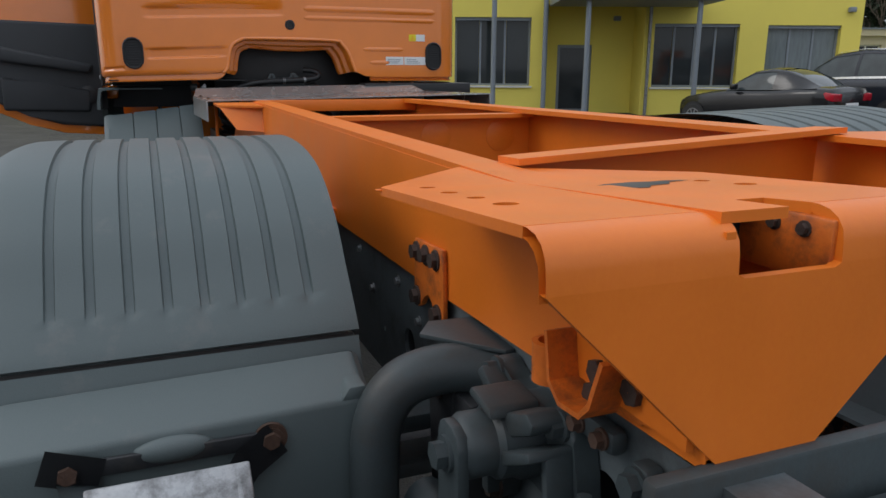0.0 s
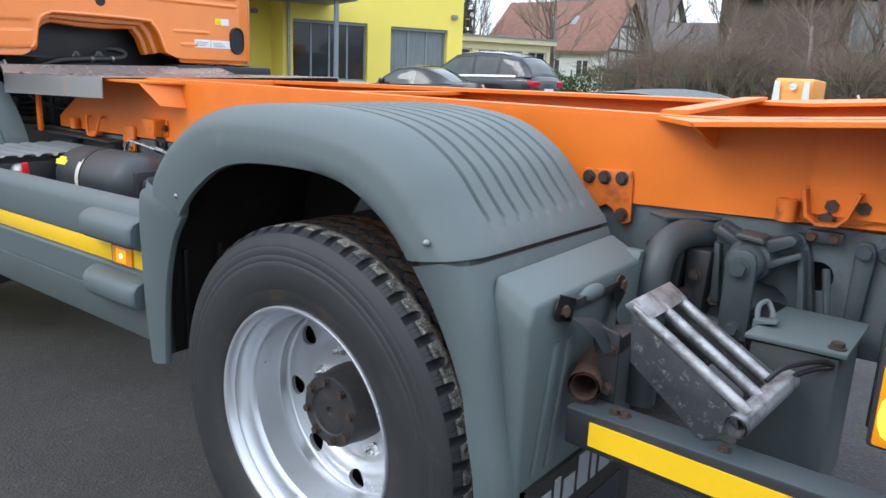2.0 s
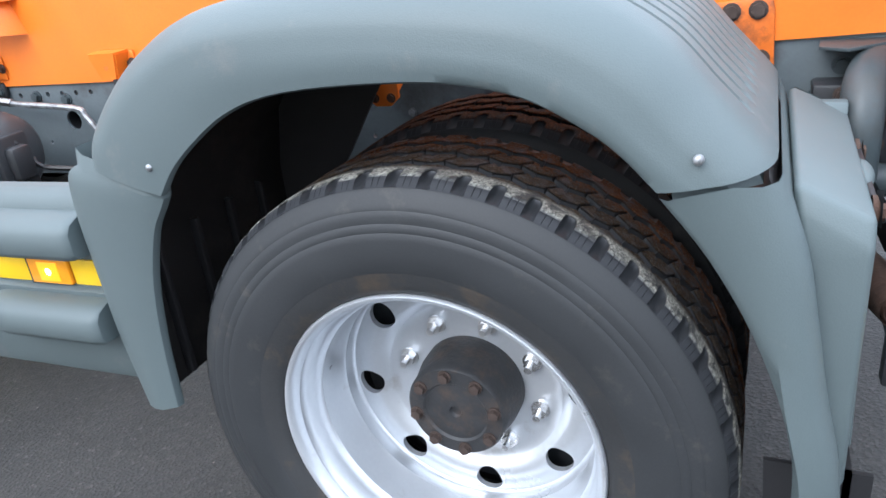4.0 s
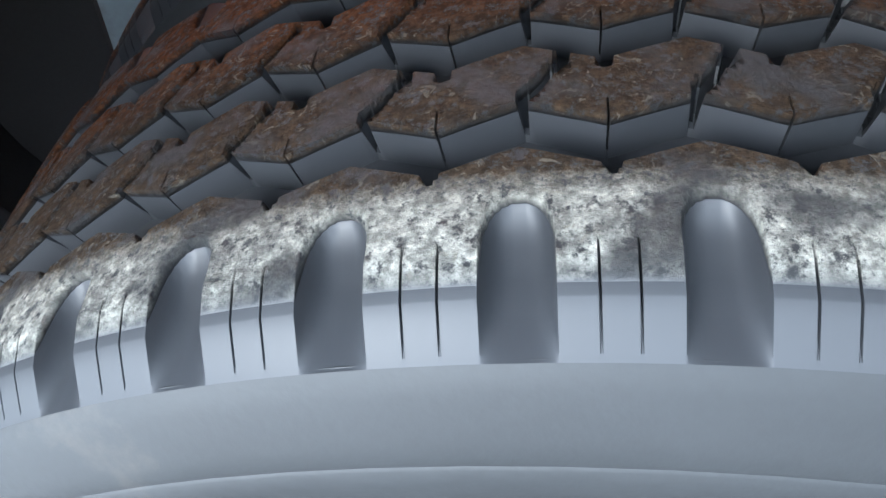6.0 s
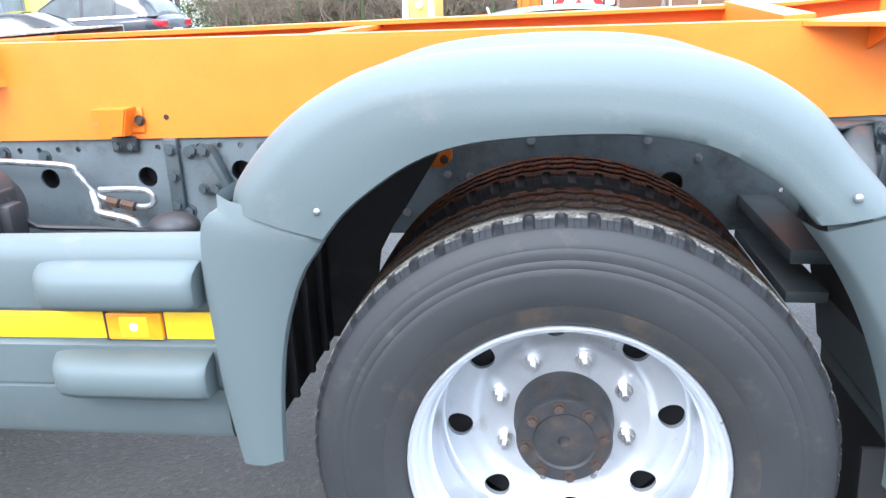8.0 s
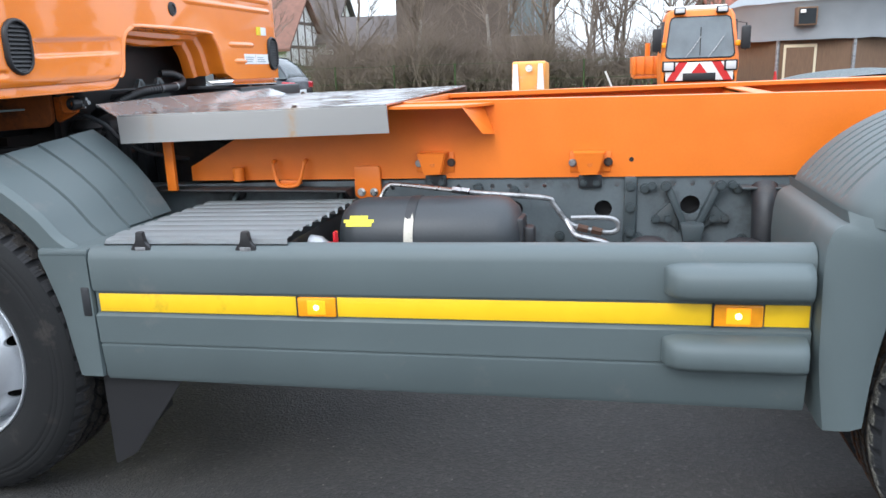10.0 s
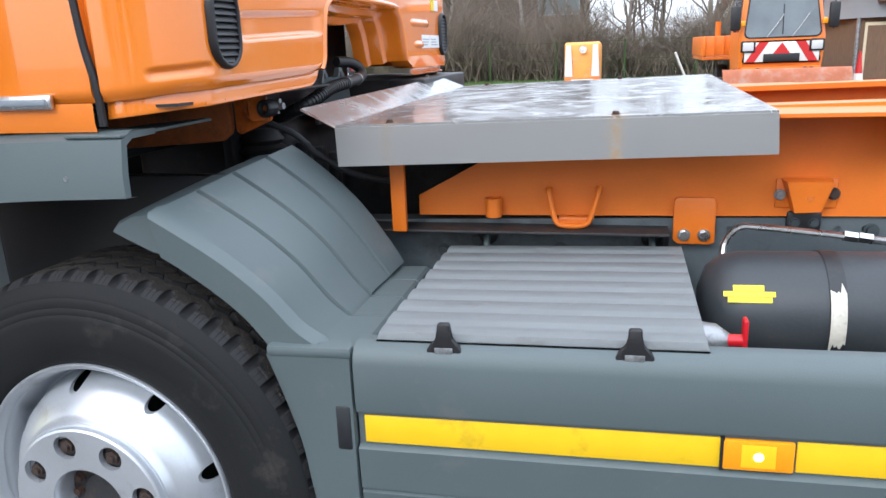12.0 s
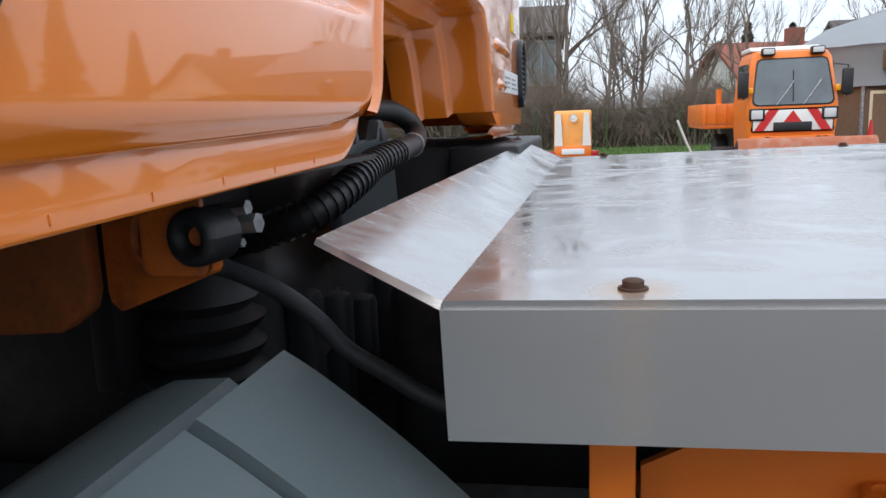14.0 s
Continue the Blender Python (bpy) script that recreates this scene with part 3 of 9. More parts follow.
def arc(cx, cz, r, a0, a1, n):
    return [(cx + r * math.cos(radians(a0 + (a1 - a0) * i / n)), cz + r * math.sin(radians(a0 + (a1 - a0) * i / n))) for i in range(n + 1)]


def within(p, ring):
    """Whether a point lies inside a closed ring of points."""
    odd = False
    for (x0, y0), (x1, y1) in zip(ring, ring[1:] + ring[:1]):
        if (y0 > p[1]) != (y1 > p[1]) and p[0] < (x1 - x0) * (p[1] - y0) / (y1 - y0) + x0:
            odd = not odd
    return odd


def sheet(bm, outline, holes, axis, a, b):
    """A plate with holes: the outline and the holes (centre, centre, radius, or points) in the two other axes in xyz order, thick from a to b."""
    rings = [list(outline)] + [h if len(h) > 3 else [(h[0] + h[2] * math.cos(math.tau * k / 20), h[1] + h[2] * math.sin(math.tau * k / 20)) for k in range(20)] for h in holes]
    pts, edges = [], []
    for r in rings:
        k = len(pts)
        pts += [Vector(p) for p in r]
        edges += [(k + i, k + (i + 1) % len(r)) for i in range(len(r))]
    vs, es, fs, *_ = delaunay_2d_cdt(pts, edges, [], 1, 1e-6)
    fs = [f for f in fs if within(sum((vs[i] for i in f), Vector((0, 0))) / len(f), rings[0]) and not any(within(sum((vs[i] for i in f), Vector((0, 0))) / len(f), r) for r in rings[1:])]

    def at(p, c):
        return {"x": (c, p[0], p[1]), "y": (p[0], c, p[1]), "z": (p[0], p[1], c)}[axis]
    lo = [bm.verts.new(at(p, a)) for p in vs]
    hi = [bm.verts.new(at(p, b)) for p in vs]
    side = {}
    for f in fs:
        bm.faces.new([lo[i] for i in f][::-1])
        bm.faces.new([hi[i] for i in f])
        for i in range(len(f)):
            e = (f[i], f[(i + 1) % len(f)])
            k = tuple(sorted(e))
            side[k] = side.get(k, 0) + 1
    for (i, j), n in side.items():
        if n == 1:
            bm.faces.new((lo[i], lo[j], hi[j], hi[i]))
    return bm


# ---- ground ----
GZ = -0.05
bm = bmesh.new()
poly(bm, [(-400, -400, GZ), (400, -400, GZ), (400, 400, GZ), (-400, 400, GZ)])
tagged(part("ground", bm, "asphalt"), "damp dark grey asphalt yard", "ground", kind="structure")

# ---- the truck ----
truck = thing("truck", "orange municipal truck with a bare rear frame and open door", "truck", (-1.2, CY, GZ))


# wheels
PITCH = 56
GROOVES = (0.29, 0.495, 0.705)
HALF = 0.041          # half the width of a groove, as a share of the tread
COLS = [0.0, 0.018, 0.034, 0.049, 0.052, 0.07, 0.085, 0.098, 0.102, 0.12, 0.138, 0.154, 0.166, 0.176, 0.184, 0.190, 0.2, 0.21, 0.22, 0.232, 0.240]
for g in GROOVES:
    COLS += [g - HALF - 0.003, g - HALF, g - 0.02, g + 0.02, g + HALF, g + HALF + 0.003] + ([g + HALF + 0.014, g + HALF + 0.026, g + HALF + 0.04, g + HALF + 0.055, g + HALF + 0.069, g + HALF + 0.084, g + HALF + 0.10] if g < 0.66 else [])
COLS += [1 - c for c in (0.240, 0.232, 0.22, 0.21, 0.2, 0.19, 0.184, 0.176, 0.166, 0.154, 0.138, 0.12, 0.102, 0.098, 0.085, 0.07, 0.052, 0.049, 0.034, 0.018, 0.0)]
COLS = sorted(COLS)


def tri(a):
    a = a % 1.0
    return 4 * abs(a - 0.5) - 1


def sway(a, w):
    """The zigzag that all grooves share; the two shoulders' outer edges stay straight."""
    return 0.021 * tri(a + 0.5) * float(np.interp(w, (0.0, 0.195, 0.25, 0.75, 0.805, 1.0), (0, 0, 1, 1, 0, 0)))


def tread_cut(a, w):
    """How deep the tread is cut at the turn a (in lugs) and the place w across it."""
    u = a % 1.0
    mid = min(u, 1 - u)                 # distance from the middle of a shoulder block
    edge = min(w, 1 - w)
    cut = 0.0
    if edge < 0.19:
        half = 0.195 if edge < 0.11 else 0.195 * math.sqrt(max(0.0, 1 - ((edge - 0.11) / 0.081) ** 2.4))
        k = abs(u - 0.5)
        if k < half:
            side = (1 - (k / half) ** 4) ** 0.6
            cut = side * float(np.interp(edge, (0.0, 0.05, 0.11, 0.155, 0.18, 0.19), (1.0, 0.97, 0.86, 0.62, 0.34, 0.0)))
        elif 0.012 < edge < 0.105 and min(abs(u - 0.0965), abs(u - 0.9035)) < 0.0075:
            cut = 0.34
    for g in GROOVES:
        off = w - g
        if abs(off) <= HALF + 0.0005:
            cut = 1.0
        elif -HALF - 0.022 < off < 0 and mid < 0.062 * (1 - (-HALF - off) / 0.03):
            cut = 0.9                   # a V nicked into the outer edge of each groove
        elif HALF < off < HALF + 0.03 and mid < 0.006:
            cut = 0.8                   # a fine slit in the edge of each block
        elif g < 0.66 and HALF < off < 0.165 and abs(u - 0.5 + (off - HALF) * 2.2) < 0.036:
            cut = max(cut, float(np.interp(off, (HALF, HALF + 0.085, 0.165), (0.85, 0.55, 0.85))))
    return cut


def tyre_parts(wheel, cx, cz, y0, width, tread_mat, s=1, fine=14, phase=-0.0235):
    """Carcass and tread; s is -1 for the truck's other side."""
    R0, R1 = 0.4545, 0.4745
    bm = bmesh.new()
    prof = [(0.274, 0.014), (0.2865, 0.006), (0.291, -0.005), (0.303, -0.0125), (0.331, -0.018), (0.334, -0.0192), (0.362, -0.0215), (0.384, -0.0212), (0.3955, -0.0204), (0.3965, -0.0196), (0.3985, -0.0200), (0.4095, -0.0189), (0.4105, -0.0179), (0.4125, -0.0182),
            (0.42, -0.0174), (0.4286, -0.0161), (0.4297, -0.0150), (0.4318, -0.0150), (0.438, -0.0124), (0.444, -0.0096), (0.452, -0.0052), (0.457, -0.0018), (0.4598, 0.0012), (R0, 0.02), (R0, width - 0.02),
            (0.4598, width - 0.0012), (0.43, width + 0.011), (0.362, width + 0.02), (0.29, width + 0.01), (0.274, width - 0.012)]
    lathe(bm, [(r, y0 + s * o) for r, o in prof[4:]], (cx, 0, cz), 96)
    side_wall = part("tyre", bm, "tyre_front" if cx < -1 else "tyre_wall", wheel)
    bm = bmesh.new()
    lathe(bm, [(r, y0 + s * o) for r, o in prof[:5]], (cx, 0, cz), 96)
    part("bead", bm, "tyre_front" if cx < -1 else "tyre_bead", side_wall)
    bm = bmesh.new()
    rows = []
    if fine > 20:
        steps = [0, 0.0055, 0.008, 0.03, 0.057, 0.066, 0.0885, 0.0925, 0.1005, 0.1045, 0.15, 0.2, 0.25, 0.29, 0.302, 0.308, 0.316, 0.33, 0.355, 0.385, 0.42, 0.455, 0.468, 0.5]
        steps = steps + [1 - u for u in steps[-2:0:-1]]
    else:
        steps = [k / fine for k in range(fine)]
    for a in [lug + u for lug in range(PITCH) for u in steps]:
        ang = math.tau * a / PITCH + phase
        c, sn = math.cos(ang), math.sin(ang)
        row = []
        for w in COLS:
            cut = tread_cut(a, w)
            edge = min(w, 1 - w)
            crown = 0.003 * (2 * w - 1) ** 4 + float(np.interp(edge, (0.0, 0.05, 0.1), (0.0108, 0.0034, 0.0)))
            r = R1 - crown - cut * (0.0175 if edge > 0.18 else 0.0149 - crown)
            row.append((cx + r * c, y0 + s * (0.002 + (width - 0.004) * (w + sway(a, w))), cz + r * sn))
        row.insert(0, (cx + 0.4595 * c, y0, cz + 0.4595 * sn))
        row.append((cx + 0.4595 * c, y0 + s * width, cz + 0.4595 * sn))
        rows.append(row)
    vs = [[bm.verts.new(p) for p in r] for r in rows]
    vs.append(vs[0])
    for a, b in zip(vs, vs[1:]):
        for i in range(len(a) - 1):
            bm.faces.new((a[i], b[i], b[i + 1], a[i + 1]))
    part("tread", bm, tread_mat, wheel, smooth=35)


def ring_with_holes(bm, cx, cz, rows, holes, hr, phase=0.5):
    """A turned disc of (radius, y) rows, with round hand holes cut through at the radius of each hole (count, radius)."""
    count, hole_r = holes
    r_hi, r_lo = hole_r + hr * 1.14, hole_r - hr * 1.14

    def y_at(r):
        for (ra, ya), (rb_, yb_) in zip(rows, rows[1:]):
            if min(ra, rb_) <= r <= max(ra, rb_) and abs(ra - rb_) > 1e-9:
                return ya + (yb_ - ya) * (r - ra) / (rb_ - ra)
        return rows[-1][1]
    zone = [k for k, (r, y) in enumerate(rows) if r_lo < r < r_hi]
    first, last = zone[0], zone[-1]
    r_hi, r_lo = rows[first - 1][0], rows[last + 1][0]
    lathe(bm, rows[:first], (cx, 0, cz), 120)
    lathe(bm, rows[last + 1:], (cx, 0, cz), 120)
    rm = hole_r
    seg = math.tau / count
    radii = [r_hi] + [rows[k][0] for k in zone] + [r_lo]
    n = 120 // count
    for h in range(count):
        pts, edges = [], []
        ring = [(seg * k / n * rm, r_hi) for k in range(n + 1)] + [(seg * rm, r) for r in radii[1:-1]] + [(seg * k / n * rm, r_lo) for k in range(n, -1, -1)] + [(0.0, r) for r in radii[-2:0:-1]]
        pts += [Vector(p) for p in ring]
        edges += [(k, (k + 1) % len(ring)) for k in range(len(ring))]
        k0 = len(pts)
        hole = [(seg * rm * 0.5 + hr * math.cos(math.tau * k / 24), hole_r + hr * math.sin(math.tau * k / 24)) for k in range(24)]
        pts += [Vector(p) for p in hole]
        edges += [(k0 + k, k0 + (k + 1) % 24) for k in range(24)]
        for r in radii[1:-1]:
            for k in range(1, n):
                u = seg * k / n * rm
                if math.hypot(u - seg * rm * 0.5, r - hole_r) > hr * 1.08:
                    pts.append(Vector((u, r)))
        vs, es, fs, *_ = delaunay_2d_cdt(pts, edges, [], 1, 1e-7)
        fs = [f for f in fs if not within(sum((vs[i] for i in f), Vector((0, 0))) / len(f), hole)]

        def put(p, off=0.0):
            a = p[0] / rm + seg * (h + phase - 0.5)
            return (cx + p[1] * math.cos(a), y_at(p[1]) + off, cz + p[1] * math.sin(a))
        vv = [bm.verts.new(put(p)) for p in vs]
        for f in fs:
            bm.faces.new([vv[k] for k in f])
        s_in = 0.012 if rows[-1][1] < CY else -0.012
        loft(bm, [[put(p) for p in hole + hole[:1]], [put(p, s_in) for p in hole + hole[:1]]])
    bmesh.ops.remove_doubles(bm, verts=bm.verts, dist=0.00015)


def wheel_base(name, x, y, z):
    w = thing(name, "", "", (x, y, z))
    w.parent = truck
    w.matrix_parent_inverse = Matrix.Translation(truck.location).inverted()
    bpy.context.view_layer.update()
    return w


RZ, FZ = 0.406, 0.432


def rear_wheel(name, s, detail):
    side = 0.0 if s == 1 else 2 * CY
    out = "-y" if s == 1 else "y"
    w = wheel_base(name, RX, side + s * 0.2, RZ)
    tyre_parts(w, RX, RZ, side, 0.24, "tread_dust", s, 24 if detail else 4)
    tyre_parts(w, RX, RZ, side + s * 0.305, 0.24, "tread_rust", s, 24 if detail else 4, 0.0326)
    bm = bmesh.new()
    rows = [(0.270, 0.014), (0.2735, 0.003), (0.278, -0.005), (0.282, -0.009), (0.286, -0.0095), (0.2885, -0.006), (0.288, 0.004), (0.272, 0.018), (0.265, 0.028), (0.262, 0.05), (0.258, 0.064), (0.254, 0.068), (0.252, 0.10), (0.250, 0.135), (0.247, 0.142), (0.249, 0.147),
            (0.2485, 0.165), (0.2465, 0.172), (0.243, 0.175), (0.2385, 0.1745), (0.234, 0.1735), (0.229, 0.1725), (0.224, 0.1715), (0.218, 0.1705), (0.212, 0.17), (0.206, 0.17), (0.198, 0.171), (0.185, 0.176), (0.172, 0.186),
            (0.165, 0.190), (0.155, 0.192), (0.12, 0.192), (0.1, 0.192)]
    ring_with_holes(bm, RX, RZ, [(r, side + s * o) for r, o in rows], (8, 0.212), 0.0265, 0.12)
    part("rim", bm, "silver_rim", w)
    bm = bmesh.new()
    lathe(bm, [(0.27, side + s * 0.30), (0.255, side + s * 0.23), (0.1, side + s * 0.215), (0.001, side + s * 0.215)], (RX, 0, RZ), 48)
    part("inner_rim", bm, "dark_paint", w)
    part("brake_pipe", piped([(RX - 0.21, side + s * 0.21, RZ - 0.1), (RX + 0.21, side + s * 0.21, RZ + 0.1)], 0.008, 8, 0), "rust", w)
    bm = bmesh.new()
    prof = [(0.1, 0.23), (0.1, 0.16), (0.093, 0.12), (0.0925, 0.10), (0.088, 0.094), (0.062, 0.0925), (0.058, 0.097), (0.05, 0.096), (0.012, 0.0955), (0.009, 0.101), (0.0005, 0.101)]
    lathe(bm, [(r, side + s * o) for r, o in prof], (RX, 0, RZ), 48)
    part("hub", bm, "hub_grime", w)
    for i in range(8):
        a = math.tau * (i + 0.62) / 8
        p = (RX + 0.134 * math.cos(a), side + s * 0.192, RZ + 0.134 * math.sin(a))
        bm = bolted(p, out, 0.0135, 0.017)
        lathe(bm, [(0.007, 0), (0.007, -s * 0.034), (0.0005, -s * 0.034)], p, 10)
        part("wheel_nut", bm, "bright_metal", w)
    for i in range(8):
        a = math.tau * (i + 0.2) / 8
        part("hub_bolt", bolted((RX + 0.076 * math.cos(a), side + s * 0.093, RZ + 0.076 * math.sin(a)), out, 0.0095, 0.011), "bolt_rust", w)
    if s == 1:
        bm = bmesh.new()
        loft(bm, [[(RX + r * math.cos(radians(a)), y, RZ + r * math.sin(radians(a))) for r, y in ((0.277, -0.003), (0.2885, -0.007), (0.291, 0.002))] for a in (131, 133, 135, 137, 139)])
        part("balance_weight", bm, "galvanised", w)
    return w


def front_wheel(name, s, detail):
    side = 0.012 if s == 1 else 2 * CY - 0.012
    out = "-y" if s == 1 else "y"
    w = wheel_base(name, FX, side + s * 0.1, FZ)
    tyre_parts(w, FX, FZ, side, 0.25, "tread_front", s, 24 if detail else 4)
    bm = bmesh.new()
    rows = [(0.270, 0.014), (0.2735, 0.003), (0.278, -0.005), (0.282, -0.009), (0.286, -0.0095), (0.2885, -0.006), (0.288, 0.004), (0.272, 0.018), (0.266, 0.03), (0.262, 0.06), (0.257, 0.082), (0.2535, 0.084), (0.251, 0.076), (0.2485, 0.064), (0.245, 0.05), (0.241, 0.038),
            (0.2365, 0.026), (0.231, 0.016), (0.225, 0.007), (0.218, -0.001), (0.21, -0.009), (0.2, -0.018), (0.19, -0.025), (0.183, -0.03), (0.181, -0.036), (0.178, -0.041), (0.15, -0.044)]
    ring_with_holes(bm, FX, FZ, [(r, side + s * o) for r, o in rows], (8, 0.2375), 0.0165, 0.28)
    part("rim", bm, "silver_rim", w)
    # ring that covers the nuts
    nuts = [math.tau * (i + 0.32) / 8 for i in range(8)]
    outline = [(FX + 0.168 * math.cos(math.tau * k / 64), FZ + 0.168 * math.sin(math.tau * k / 64)) for k in range(64)]
    holes = [(FX + 0.134 * math.cos(a), FZ + 0.134 * math.sin(a), 0.0255) for a in nuts] + [[(FX + 0.084 * math.cos(math.tau * k / 48), FZ + 0.084 * math.sin(math.tau * k / 48)) for k in range(48)]]
    bm = sheet(bmesh.new(), outline, holes, "y", side - s * 0.058, side - s * 0.045)
    lathe(bm, [(0.168, side - s * 0.058), (0.172, side - s * 0.0555), (0.1735, side - s * 0.05), (0.173, side - s * 0.04)], (FX, 0, FZ), 64)
    lathe(bm, [(0.084, side - s * 0.058), (0.0815, side - s * 0.055), (0.079, side - s * 0.035), (0.078, side + s * 0.0)], (FX, 0, FZ), 48)
    part("nut_ring", bm, "silver_rim", w)
    bm = bmesh.new()
    lathe(bm, [(0.262, side + s * 0.13), (0.2, side + s * 0.12), (0.001, side + s * 0.12)], (FX, 0, FZ), 48)
    part("brake_drum", bm, "black_plastic", w)
    bm = bmesh.new()
    lathe(bm, [(0.17, side - s * 0.040), (0.08, side - s * 0.038), (0.08, side - s * 0.005), (0.05, side - s * 0.006), (0.046, side - s * 0.012), (0.0005, side - s * 0.012)], (FX, 0, FZ), 40)
    part("hub", bm, "hub_grime", w)
    for a in nuts:
        p = (FX + 0.134 * math.cos(a), side - s * 0.040, FZ + 0.134 * math.sin(a))
        bm = bolted(p, out, 0.0145, 0.014)
        lathe(bm, [(0.008, 0), (0.008, -s * 0.02), (0.0005, -s * 0.02)], p, 10)
        part("wheel_nut", bm, "bolt_rust", w)
    for i in range(12):
        a = math.tau * i / 12
        part("hub_bolt", bolted((FX + 0.064 * math.cos(a), side - s * 0.006, FZ + 0.064 * math.sin(a)), out, 0.008, 0.012), "rust", w)
    return w


rear_wheel("rear_wheel", 1, True)
rear_wheel("rear_wheel", -1, False)
front_wheel("front_wheel", 1, True)
front_wheel("front_wheel", -1, False)

# chassis rails and axle
rail_holes = [(-1.30, 0.765, 0.028), (-1.01, 0.765, 0.028), (-0.74, 0.775, 0.03), (1.017, 0.763, 0.033), (0.36, 0.72, 0.03)]
rail_holes += [(-2.36 + 0.058 * i, 0.845, 0.0078) for i in range(30) if i not in (12, 21)] + [(x, 0.70, 0.006) for x in (-2.2, -2.0, -1.42, -0.3, 0.2, 0.62)]
for k in (0, 1):
    bm = sheet(bmesh.new(), [(-4.3, 0.60), (1.35, 0.60), (1.35, 0.872), (-4.3, 0.872)], rail_holes, "y", 0.672, 0.680)
    prism(bm, [(-4.3, 0.872), (1.35, 0.872), (1.35, 0.864), (-4.3, 0.864)], "y", 0.680, 0.74)
    prism(bm, [(-4.3, 0.60), (1.35, 0.60), (1.35, 0.608), (-4.3, 0.608)], "y", 0.680, 0.74)
    bmesh.ops.remove_doubles(bm, verts=bm.verts, dist=0.0002)
    part("chassis_rail", mirror(bm) if k else bm, "rail_paint", truck, shear=True)
# added black cups behind the large holes, for the dark inside the rail
for x, z, r in rail_holes[:5]:
    bm = bmesh.new()
    lathe(bm, [(r * 1.15, 0.6805), (r * 1.15, 0.73), (0.0005, 0.73)], (x, 0, z), 24)
    part("hole_shade", bm, "black_plastic", truck, shear=True)
for x in (-2.3, -1.2, -0.4, 0.5, 1.25):
    part("cross_member", boxed(x - 0.05, x + 0.05, 0.68, 2 * CY - 0.68, 0.64, 0.84, 0.01), "grey_paint", truck, shear=True)
bm = piped([(RX, 0.25, 0.414), (RX, 1.83, 0.414)], 0.07, 16, 0)
bmesh.ops.create_icosphere(bm, subdivisions=2, radius=0.2, matrix=Matrix.Translation((RX, CY, 0.414)))
part("rear_axle", bm, "dark_paint", truck)
part("front_axle", boxed(FX - 0.05, FX + 0.05, 0.25, 1.83, 0.33, 0.45, 0.02), "dark_paint", truck)

# orange subframe
for k in (0, 1):
    bm = bmesh.new()
    web = [(-2.48, 0.885), (-0.49, 0.904), (0.59, 0.931), (1.17, 0.953), (1.17, 1.165), (0.8, 1.142), (-1.4, 1.142), (-2.1, 1.135), (-2.29, 1.036), (-2.48, 0.936)]
    prism(bm, web, "y", 0.662, 0.672)
    top = [(-2.1, 1.127), (-1.4, 1.134), (0.8, 1.142), (1.16, 1.17), (1.16, 1.18), (0.8, 1.152), (-1.4, 1.15), (-2.1, 1.14)]
    prism(bm, top, "y", 0.664, 0.735)
    low = [(-2.48, 0.885), (-0.49, 0.904), (0.59, 0.931), (1.17, 0.953), (1.17, 0.963), (0.59, 0.941), (-0.49, 0.914), (-2.48, 0.895)]
    prism(bm, low, "y", 0.664, 0.735)
    part("subframe_rail", mirror(bm) if k else bm, "orange_frame", truck)

